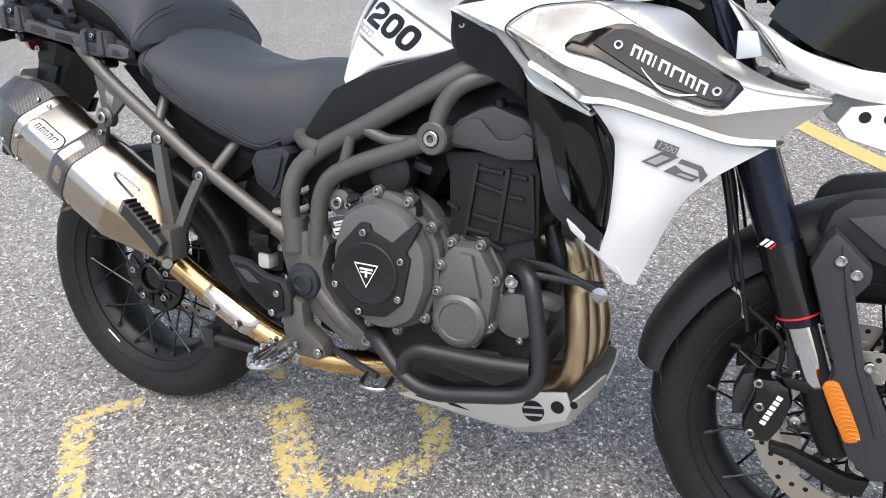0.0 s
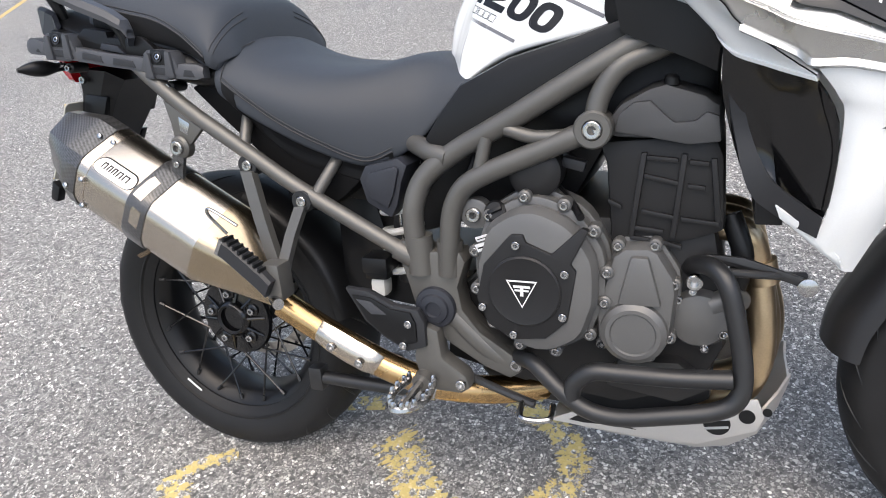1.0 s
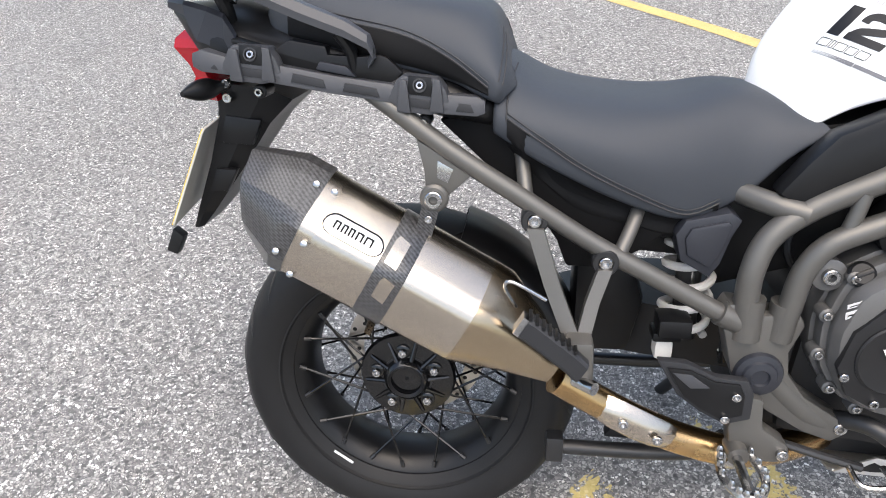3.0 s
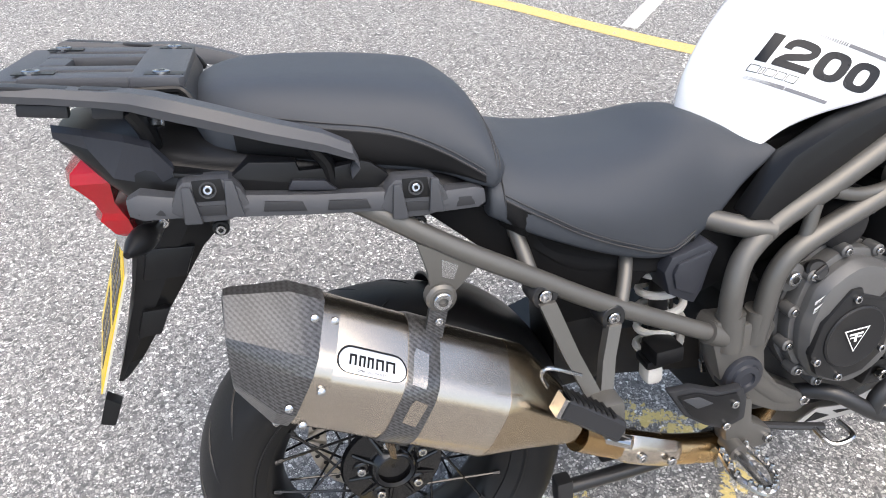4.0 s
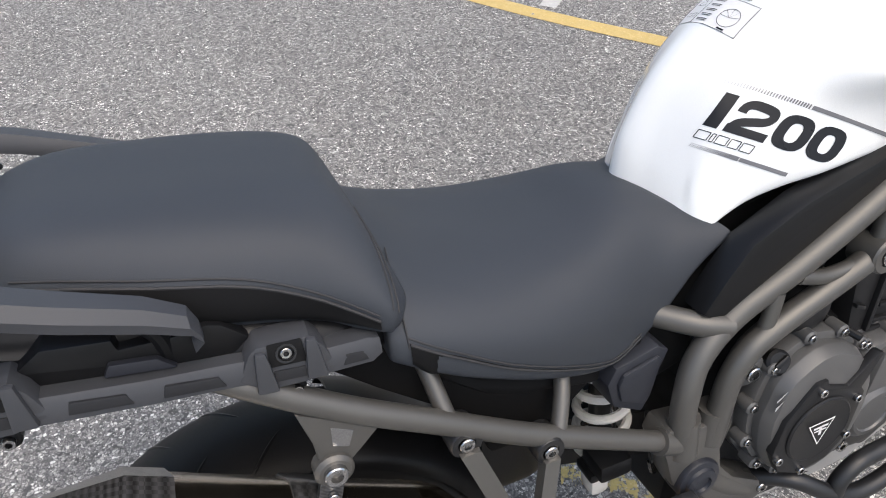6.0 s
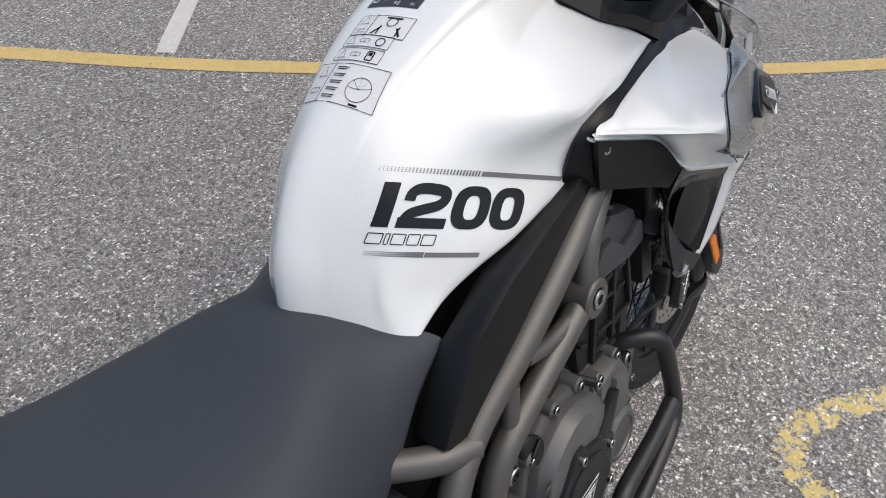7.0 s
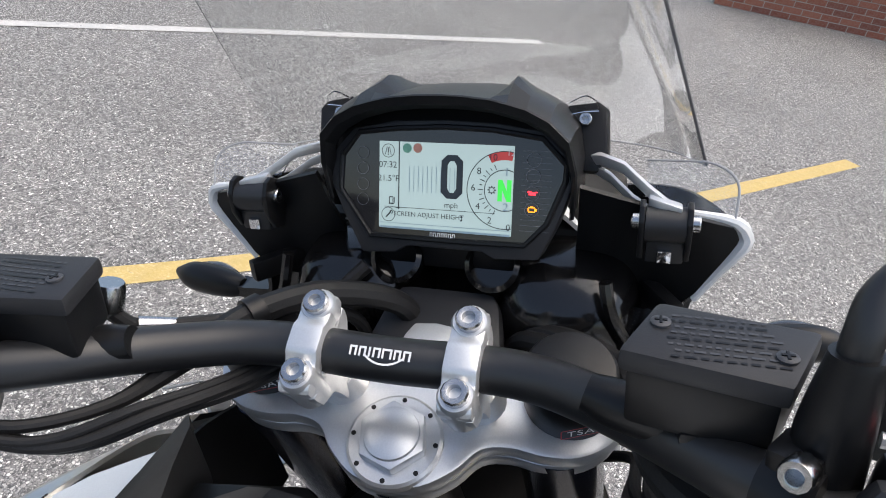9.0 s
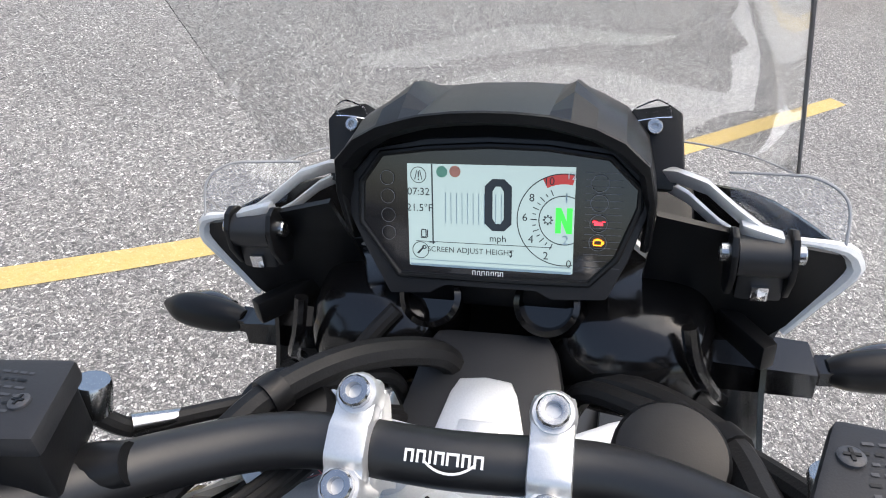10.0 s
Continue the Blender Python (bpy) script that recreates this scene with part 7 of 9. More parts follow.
part("nose_centre", body([(1.36, [(0, 1.09), (0.08, 1.08), (0.12, 1.03), (0.10, 0.95), (0.0, 0.92)]), (1.46, [(0, 1.10), (0.09, 1.08), (0.13, 1.02), (0.10, 0.92), (0.0, 0.88)]), (1.56, [(0, 1.05), (0.06, 1.03), (0.08, 0.98), (0.06, 0.90), (0.0, 0.87)]), (1.66, [(0, 0.95), (0.03, 0.94), (0.045, 0.91), (0.03, 0.88), (0.0, 0.87)])]), BLACK, bike, "black nose and headlamp housing")
part("nose_top", sheet([[(x, y, z) for y, z in ((0, z0), (-w * 0.6, z0 - 0.008), (-w, z0 - 0.04))] for x, z0, w in ((1.345, 1.135, 0.11), (1.42, 1.125, 0.11), (1.52, 1.07, 0.085), (1.66, 0.96, 0.05))], 0.004, 4, 4, both=True), WHITE, bike, "white nose top")
part("beak", slanted([[(1.44, 0, 0.90), (1.44, 0.06, 0.893), (1.44, 0.10, 0.87), (1.44, 0.06, 0.855)], [(1.60, 0, 0.90), (1.60, 0.05, 0.893), (1.60, 0.075, 0.87), (1.60, 0.05, 0.855)], [(1.74, 0, 0.86), (1.74, 0.03, 0.855), (1.74, 0.045, 0.845), (1.74, 0.03, 0.835)]], 5, 4), WHITE, bike, "white front beak")

# ---- tail ----
tail = part("tail_unit", slanted([
    [(-0.335, 0, 0.992), (-0.335, 0.05, 0.990), (-0.330, 0.080, 0.986), (-0.325, 0.086, 0.976), (-0.32, 0.06, 0.968)],
    [(-0.26, 0, 0.992), (-0.26, 0.09, 0.988), (-0.26, 0.136, 0.975), (-0.26, 0.144, 0.925), (-0.26, 0.11, 0.900)],
    [(-0.18, 0, 0.978), (-0.18, 0.10, 0.972), (-0.18, 0.158, 0.948), (-0.18, 0.166, 0.900), (-0.18, 0.12, 0.885)],
    [(-0.05, 0, 0.950), (-0.05, 0.11, 0.945), (-0.05, 0.172, 0.925), (-0.05, 0.178, 0.880), (-0.05, 0.13, 0.865)],
    [(0.10, 0, 0.915), (0.10, 0.11, 0.910), (0.10, 0.176, 0.885), (0.10, 0.180, 0.845), (0.10, 0.13, 0.83)],
    [(0.175, 0, 0.89), (0.175, 0.11, 0.885), (0.175, 0.160, 0.862), (0.175, 0.165, 0.83), (0.175, 0.13, 0.815)],
], 4, 4), BLACK, bike, "black plastic tail unit")
for s in (-1, 1):
    rail = part("luggage_rail", loft(bmesh.new(), [[Vector((x, s * (0.192 + a), z + b)) for a, b in ((-h, -h), (h * 0.9, -h * 0.8), (h, h * 0.2), (h * 0.6, h), (-h, h))] for x, z, h in ((-0.252, 0.922, 0.010), (-0.238, 0.921, 0.016), (-0.205, 0.914, 0.013), (-0.15, 0.905, 0.014), (-0.05, 0.887, 0.013), (0.02, 0.877, 0.013), (0.10, 0.861, 0.014), (0.145, 0.858, 0.014), (0.156, 0.857, 0.009))]), RAIL_GREY, tail, "dark grey luggage rail with bolted blocks")
    for x0, x1, z0, z1 in ((-0.243, -0.214, 0.921, 0.915), (-0.112, -0.062, 0.899, 0.890), (-0.040, 0.012, 0.886, 0.878), (0.116, 0.142, 0.859, 0.857)):
        part("rail_recess", prism([(x0, z0 - 0.006), (x0 + 0.004, z0 + 0.006), (x1 - 0.004, z1 + 0.006), (x1, z1 - 0.006)], s * 0.2015, s * 0.2060, "xz", 0.0016), GREY_BLACK, tail)
    for x, z in ((-0.167, 0.922), (0.066, 0.880)):
        part("rail_block", prism([(x - 0.044, z - 0.010), (x - 0.030, z + 0.016), (x - 0.022, z + 0.022), (x + 0.026, z + 0.017), (x + 0.036, z + 0.004), (x + 0.046, z - 0.026), (x + 0.014, z - 0.032), (x - 0.022, z - 0.028)], s * 0.170, s * 0.2055, "xz", 0.004), RAIL_GREY, tail)
        for x0, x1 in ((x - 0.027, x - 0.015), (x + 0.019, x + 0.031)):
            part("block_rib", prism([(x0 - 0.004, z - 0.026), (x0 + 0.002, z + 0.018), (x1, z + 0.016), (x1 + 0.004, z - 0.029)], s * 0.203, s * 0.2110, "xz", 0.003), RAIL_GREY, tail)
        part("block_recess", prism([(x - 0.015, z - 0.003), (x - 0.013, z + 0.022), (x + 0.018, z + 0.019), (x + 0.019, z - 0.007)], s * 0.2045, s * 0.2065, "xz", 0.001), BLACK, tail)
        part("block_slot", prism([(x - 0.013, z - 0.020), (x - 0.012, z - 0.008), (x + 0.016, z - 0.012), (x + 0.017, z - 0.024)], s * 0.2045, s * 0.2070, "xz", 0.001), GREY_BLACK, tail)
        part("bolt_recess", lathe([(0.0095, -0.002), (0.0095, 0.003), (0.0075, 0.003), (0.0075, 0.0)], turn_to((x + 0.002, s * 0.2055, z + 0.0085), (0, s, 0.2)), 18), SATIN_BLACK, tail)
        bolt(tail, (x + 0.002, s * 0.2070, z + 0.0088), (0, s, 0.2), 0.0052, 0.002)
        bolt(tail, (x + 0.004, s * 0.196, z - 0.044), (0, s, 0), 0.006, 0.004)
        part("block_lug", lathe([(0.010, -0.03), (0.010, 0.004), (0.008, 0.006)], at((x + 0.004, s * 0.188, z - 0.044), (0, s, 0)), 14), BLACK, tail)
    grab = part("grab_handle", loft(bmesh.new(), [[Vector((x, s * (y + a), z + b)) for a, b in ((-w, -h * 0.7), (w, -h * 0.7), (w * 1.1, 0), (w * 0.7, h * 0.8), (-w * 0.7, h * 0.8), (-w, 0))] for x, y, z, w, h in ((-0.352, 0.150, 1.056, 0.010, 0.009), (-0.345, 0.156, 1.056, 0.014, 0.011), (-0.30, 0.160, 1.048, 0.014, 0.011), (-0.250, 0.166, 1.038, 0.015, 0.011), (-0.222, 0.172, 1.033, 0.017, 0.013), (-0.195, 0.182, 1.026, 0.021, 0.015), (-0.15, 0.192, 1.010, 0.020, 0.015), (-0.09, 0.196, 0.985, 0.018, 0.015), (-0.03, 0.198, 0.962, 0.016, 0.014), (0.000, 0.198, 0.945, 0.013, 0.012), (0.006, 0.196, 0.930, 0.009, 0.010), (-0.004, 0.190, 0.915, 0.006, 0.008))]), RAIL_GREY, bike, "dark grey moulded grab handle")
    part("handle_stay", tube([(-0.045, s * 0.185, 0.955), (-0.03, s * 0.180, 0.93), (-0.028, s * 0.175, 0.90)], 0.009, 10), BLACK, grab)
    part("handle_stay", tube([(-0.23, s * 0.150, 1.02), (-0.22, s * 0.140, 0.99), (-0.22, s * 0.13, 0.96)], 0.011, 10), BLACK, grab)
    bolt(grab, (-0.205, s * 0.150, 1.000), (0.2, s * -0.5, 1), 0.008, 0.004)
    for x0, z0, w in ((-0.312, 1.0585, 0.062), (-0.250, 1.0470, 0.040)):
        part("handle_slot", box(w, 0.017, 0.004, Matrix.Translation((x0, s * 0.161, z0 - 0.001)) @ Matrix.Rotation(radians(11), 4, "Y"), 0.001), GREY_BLACK, grab)
        part("handle_rib", box(w * 0.8, 0.014, 0.014, Matrix.Translation((x0, s * 0.156, z0 - 0.026)) @ Matrix.Rotation(radians(11), 4, "Y"), 0.003), GREY_BLACK, grab)
    edge = [(-0.329, 0.098, 0.996), (-0.290, 0.130, 0.993), (-0.245, 0.152, 0.984), (-0.218, 0.160, 0.975), (-0.198, 0.172, 0.948)]
    foot = [(-0.330, 0.098, 0.988), (-0.290, 0.128, 0.977), (-0.268, 0.148, 0.944), (-0.224, 0.156, 0.930), (-0.200, 0.171, 0.942)]
    part("tail_side", sheet([[(x - 0.002, s * (y - 0.012), z + 0.006), (x, s * y, z), (a, s * b, c), (a, s * (b - 0.03), c - 0.003)] for (x, y, z), (a, b, c) in zip(edge, foot)], 0.004, 1, 1), SLATE, tail, "angular dark plastic tail side", 12)
    part("tail_ledge", prism([(-0.200, 0.950), (-0.138, 0.934), (-0.117, 0.947), (-0.065, 0.938), (-0.063, 0.927), (-0.020, 0.924), (0.010, 0.926), (0.021, 0.922), (0.042, 0.902), (0.024, 0.886), (-0.128, 0.914), (-0.138, 0.928), (-0.200, 0.943)], s * 0.150, s * 0.184, "xz", 0.0025), BLACK, tail, "black stepped plastic ledge")
    part("ledge_block", prism([(-0.080, 0.908), (-0.073, 0.919), (-0.036, 0.912), (-0.022, 0.897)], s * 0.180, s * 0.191, "xz", 0.002), SLATE, tail)
# the rack rises a little towards the rear
RM = Matrix.Translation((-0.193, -0.018, 1.038)) @ Matrix.Rotation(radians(7.5), 4, "Y")
rack = part("rear_rack", prism([(-0.034, -0.112), (0.020, -0.118), (0.026, -0.110), (0.026, 0.110), (0.020, 0.118), (-0.034, 0.112)], -0.008, 0.008, "xy", 0.004, RM), RAIL_GREY, bike, "dark grey slotted luggage rack")
part("rack_nose", prism([(0.022, 0.006), (0.034, -0.020), (0.034, -0.034), (0.024, -0.034), (0.014, -0.008)], -0.112, 0.112, "xz", 0.003, RM), GREY_BLACK, rack, "dark sloping front of the rack")
for d, p in (((0.036, 0.215, 0.014), (-0.160, 0, -0.002)), ((0.120, 0.034, 0.015), (-0.086, 0.092, 0)), ((0.120, 0.034, 0.015), (-0.086, -0.092, 0)), ((0.120, 0.026, 0.014), (-0.086, 0.044, 0)), ((0.120, 0.026, 0.014), (-0.086, -0.044, 0)), ((0.030, 0.050, 0.014), (-0.128, 0, 0))):
    part("rack_bar", box(*d, RM @ Matrix.Translation(p), 0.004), RAIL_GREY, rack)
for y in (0.068, -0.068):
    part("rack_web", box(0.110, 0.016, 0.006, RM @ Matrix.Translation((-0.086, y, -0.006)), 0.002), BLACK, rack)
for y in (-0.116, 0.116):
    part("rack_edge", tube([RM @ Vector((x, y * k, z)) for x, k, z in ((0.036, 1.06, -0.024), (0.024, 1.03, -0.008), (0.010, 1.0, -0.006), (-0.04, 0.98, -0.008), (-0.16, 0.96, -0.010))], 0.0045, 8, 4), BLACK, rack)
for x, y in ((0.0, 0.094), (0.0, -0.094), (-0.136, 0.084), (-0.136, -0.084)):
    part("bolt_pocket", prism([(x - 0.018, y - 0.009), (x + 0.024, y - 0.009), (x + 0.024, y + 0.009), (x - 0.018, y + 0.009)], 0.0076, 0.0086, "xy", 0.0, RM), BLACK, rack)
    bolt(rack, RM @ Vector((x, y, 0.0088)), (0.13, 0, 0.99), 0.0095, 0.003)
lamp = part("tail_lamp", slanted([[(x, 0, z), (x + 0.003, w * 0.55, z), (x + 0.014, w * 0.86, z), (b, w, z)] for z, x, b, w in ((0.967, -0.312, -0.284, 0.086), (0.943, -0.340, -0.280, 0.104), (0.930, -0.343, -0.282, 0.106), (0.902, -0.326, -0.286, 0.096), (0.884, -0.322, -0.282, 0.090), (0.874, -0.327, -0.278, 0.090), (0.852, -0.316, -0.276, 0.084), (0.846, -0.308, -0.276, 0.080))], 1, 1, MID), RED_LENS, bike, "glossy faceted red tail lamp", 10)
part("lamp_core", box(0.02, 0.03, 0.02, Matrix.Translation((-0.302, -0.055, 0.886)), 0.004), RED, lamp)
part("plate_lamp", tube([(-0.298, -0.045, 0.845), (-0.300, -0.045, 0.815)], [0.016, 0.012], 12, 1), CHROME, lamp, "chrome plate lamp")
hold = part("plate_holder", slanted([[(-0.30, 0, 0.875), (-0.28, 0.075, 0.872), (-0.20, 0.080, 0.865), (-0.16, 0.07, 0.845)], [(-0.30, 0, 0.825), (-0.285, 0.070, 0.822), (-0.235, 0.072, 0.815), (-0.205, 0.06, 0.805)], [(-0.325, 0, 0.74), (-0.315, 0.066, 0.74), (-0.285, 0.066, 0.735), (-0.262, 0.05, 0.73)], [(-0.36, 0, 0.65), (-0.355, 0.060, 0.65), (-0.345, 0.060, 0.648), (-0.330, 0.05, 0.645)], [(-0.375, 0, 0.615), (-0.372, 0.050, 0.615), (-0.366, 0.050, 0.614), (-0.36, 0.04, 0.613)]], 1, 1), BLACK, bike, "black angular plastic number plate holder", 12)
bolt(hold, (-0.262, -0.084, 0.850), (0, -1, 0), 0.008, 0.004)
for q0, q1, q2, q3 in (((-0.275, 0.820), (-0.215, 0.812), (-0.236, 0.770), (-0.292, 0.775)), ((-0.305, 0.730), (-0.268, 0.728), (-0.290, 0.690), (-0.322, 0.690))):
    for sd_ in (-1, 1):
        part("holder_rib", prism([q0, q1, q2, q3], sd_ * 0.058, sd_ * 0.074, "xz", 0.003), BLACK, hold)
PU = Vector((0.42, 0, 0.91)).normalized()
pm = Matrix.Translation((-0.356, 0, 0.722)) @ Matrix.Rotation(radians(9), 4, "Z") @ Matrix(((0, PU.x, -PU.z, 0), (-1, 0, 0, 0), (0, PU.z, PU.x, 0), (0, 0, 0, 1)))
plate = part("number_plate", prism([(-0.108, -0.090), (0.108, -0.090), (0.114, -0.084), (0.114, 0.084), (0.108, 0.090), (-0.108, 0.090), (-0.114, 0.084), (-0.114, -0.084)], -0.002, 0.001, "xy", 0.0, pm), PLATE_BACK, bike, "yellow number plate with dark bars")
part("plate_face", prism([(-0.112, -0.088), (0.112, -0.088), (0.112, 0.088), (-0.112, 0.088)], 0.0012, 0.0025, "xy", 0.0, pm), PLATE_YELLOW, plate, "reflective yellow plate face")
for r, n in ((0.040, 4), (-0.042, 3)):
    for k in range(n):
        part("plate_bar", prism([((k - (n - 1) / 2) * 0.050 + a * 0.019, r + b * 0.032) for a, b in ((-1, -1), (1, -1), (1, 1), (-1, 1))], 0.0025, 0.0032, "xy", 0.0, pm), PRINT_BLACK, plate)
part("plate_bracket", prism([(-0.39, 0.600), (-0.372, 0.640), (-0.355, 0.625), (-0.372, 0.592)], -0.125, -0.105, "xz", 0.003), BLACK, plate)
for s in (-1, 1):
    ind = part("rear_indicator", tube([(-0.235, s * 0.140, 0.880), (-0.238, s * 0.160, 0.880), (-0.246, s * 0.178, 0.880), (-0.254, s * 0.200, 0.880), (-0.262, s * 0.226, 0.880)], [0.008, 0.009, 0.015, 0.014, 0.004], 14), BLACK, bike, "small black rear indicator")
    bolt(ind, (-0.228, s * 0.158, 0.884), (0, s, 0), 0.006, 0.003)

# ---- steering, dash and screen ----
def flip(pts, s):
    return [(x, s * y, z) for x, y, z in pts]


ST = Matrix.Translation((1.146, -0.010, 1.1)) @ Matrix.Rotation(radians(2.2), 4, "Z") @ Matrix.Rotation(radians(1.3), 4, "X") @ Matrix.Translation((-1.146, 0, -1.1))
BAR = [(1.143, 0, 1.105), (1.145, 0.077, 1.105), (1.119, 0.130, 1.113), (1.068, 0.186, 1.130), (1.024, 0.250, 1.140), (0.978, 0.328, 1.146), (0.935, 0.398, 1.150)]
bars = part("handlebar", tube([(x, -y, z) for x, y, z in BAR[:0:-1]] + BAR, 0.0143, 20, 8), SATIN_BLACK, bike, "satin black tapered handlebar with a printed mark", m=ST)
LINE = spline(BAR, 12)


def along(y, s):
    """Place and outward direction on the bar at a distance from its middle."""
    for a, b in zip(LINE, LINE[1:]):
        if a.y <= y <= b.y:
            p = a.lerp(b, (y - a.y) / (b.y - a.y))
            d = (b - a).normalized()
            return Vector((p.x, s * p.y, p.z)), Vector((d.x, s * d.y, d.z))
    d = (LINE[-1] - LINE[-2]).normalized()
    p = LINE[-1] + d * (y - LINE[-1].y) / d.y
    return Vector((p.x, s * p.y, p.z)), Vector((d.x, s * d.y, d.z))


def sleeve(y0, y1, r0, r1, s, seg=24, n=3):
    return tube([along(y0 + (y1 - y0) * k / n, s)[0] for k in range(n + 1)], [r0 + (r1 - r0) * k / n for k in range(n + 1)], seg, 3)


# printed mark on the middle of the bar
FACE = Vector((-0.62, 0, 0.785))
mark_at = Vector((1.143, 0, 1.105)) + FACE * 0.0143
for x, w in ((-0.0172, 0.0046), (-0.0114, 0.0046), (-0.0070, 0.0014), (-0.0026, 0.0048), (0.0038, 0.0062), (0.0102, 0.0044), (0.0160, 0.0048)):
    part("bar_mark", on_plane(sign(w, 0.0060, 0.0013, x, 0), mark_at, (0, -1, 0), (0.785, 0, 0.62), 0.0007), PRINT_WHITE, bars)
part("bar_mark", on_plane(hoop(0.0165, 0.0177, 0.002, 0.0105, 40, None, 228, 318), mark_at, (0, -1, 0), (0.785, 0, 0.62), 0.0007), PRINT_WHITE, bars, "white printed maker's mark")

# clamps: each leans back, its riser drawn forward to the yoke
for s in (-1, 1):
    tip = Matrix.Translation((1.143, s * 0.0485, 1.105)) @ Matrix.Rotation(radians(-30), 4, "Y")
    upper = [(-0.0315, 0.001), (-0.032, 0.009), (-0.028, 0.0125), (-0.013, 0.0130), (-0.008, 0.0180), (0.008, 0.0185), (0.014, 0.0150), (0.030, 0.0140), (0.034, 0.010), (0.0335, 0.001)]
    lower = [(-0.0315, -0.001), (0.0335, -0.001), (0.031, -0.014), (0.019, -0.026), (0.017, -0.040), (0.018, -0.062), (-0.010, -0.062), (-0.013, -0.040), (-0.016, -0.028), (-0.029, -0.018)]
    part("bar_clamp", prism(upper, -0.0105, 0.0105, "xz", 0.0028, tip), ALLOY, bars, "pale alloy handlebar clamp")
    part("clamp_riser", prism(lower, -0.0108, 0.0108, "xz", 0.0042, tip), ALLOY, bars, "pale alloy handlebar riser")
    for x, h in ((-0.0205, 0.0125), (0.0245, 0.0140)):
        q, d = tip @ Vector((x, 0, h)), tip.to_3x3() @ Vector((0, 0, 1))
        part("bolt_boss", lathe([(0.0115, -0.030 if x < 0 else -0.012), (0.0115, -0.001), (0.0100, 0.0015)], turn_to(q, d), 20), ALLOY, bars)
        bolt(bars, q + d * 0.002, d, 0.0082, 0.0050)
    part("riser_foot", lathe([(0.0185, 0.0), (0.0165, 0.008), (0.0135, 0.020)], turn_to(tip @ Vector((0.004, 0, -0.062)), tip.to_3x3() @ Vector((0, 0, 1))), 24), ALLOY, bars)

# top yoke
YOKE_TILT = 22.0
YK = Matrix.Translation((1.146, 0, 1.030)) @ Matrix.Rotation(radians(-YOKE_TILT), 4, "Y")
half = [(-0.029, 0), (-0.026, 0.022), (-0.012, 0.042), (0.004, 0.056), (0.008, 0.075), (0.006, 0.095), (0.009, 0.118), (0.024, 0.138), (0.048, 0.146), (0.070, 0.140), (0.082, 0.118), (0.080, 0.085), (0.066, 0.050), (0.062, 0)]
outline = [(x, y, 0) for x, y in half]
outline = [(v.x, v.y) for v in spline(outline, 4)]
outline = outline + [(x, -y) for x, y in outline[-2:0:-1]]
yoke = part("top_yoke", prism(outline, -0.006, 0.009, "xy", 0.0030, YK), ALLOY, bars, "pale satin alloy top yoke")
part("yoke_rim", prism([(x * 0.985, y * 0.975) for x, y in outline], -0.019, -0.005, "xy", 0.002, YK), ALLOY, bars)
part("stem_washer", lathe([(0.032, 0.006), (0.032, 0.0125), (0.030, 0.014), (0.024, 0.014)], YK, 36), ALLOY, bars)
hexa = [(0.024 * math.cos(radians(60 * k + 12)), 0.024 * math.sin(radians(60 * k + 12))) for k in range(6)]
part("stem_nut", join(prism(hexa, 0.012, 0.022, "xy", 0.0015, YK), lathe([(0.019, 0.020), (0.018, 0.024), (0.014, 0.0255), (0.002, 0.0262)], YK, 30)), ALLOY, bars, "bright steel steering nut")
for k in range(8):
    part("nut_hole", lathe([(0.0017, 0.0), (0.0017, 0.0145)], YK @ Matrix.Translation((0.0278 * math.cos(k * 0.785), 0.0278 * math.sin(k * 0.785), 0)), 8), BLACK, bars)
for s in (-1, 1):
    cm = YK @ Matrix.Translation((0.050, s * 0.107, 0)) @ Matrix.Diagonal((0.92, 0.92, 1, 1))
    part("fork_cap", lathe([(0.0335, 0.004), (0.0335, 0.020), (0.0325, 0.040), (0.030, 0.0435), (0.022, 0.0455), (0.010, 0.0465), (0.004, 0.0468)], cm, 32), BLACK, bars, "black fork cap")
    # small lettered tag on the cap's rear face
    a = Vector((-0.93, -0.36, 0)).normalized()
    o = cm @ (a * 0.0340 + Vector((0, 0, 0.024)))
    ax, up = cm.to_3x3() @ Vector((a.y, -a.x, 0)) * 1.0, cm.to_3x3() @ Vector((0, 0, 1))
    ax = -ax if ax.y > 0 else ax
    part("cap_text", on_plane(flat_text("TSAS", 0.0095, 0.0, 0.0, 1.1), o, ax, up, 0.0014), PRINT_WHITE, bars, "small white lettering")
    part("cap_frame", on_plane(frame_lines(0.029, 0.0105, 0.0007), o, ax, up, 0.0012), RED, bars, "thin red border")
part("steering_stem", tube([(1.150, 0, 1.02), (1.215, 0, 0.88)], 0.030, 20, 1), BLACK, bars)
part("lower_yoke", prism([(-0.035, 0.05), (-0.03, 0.13), (0.0, 0.15), (0.035, 0.135), (0.045, 0.06), (0.045, -0.06), (0.035, -0.135), (0.0, -0.15), (-0.03, -0.13), (-0.035, -0.05)], -0.225, -0.190, "xy", 0.006, YK @ Matrix.Translation((0.045, 0, 0))), BLACK, bars)

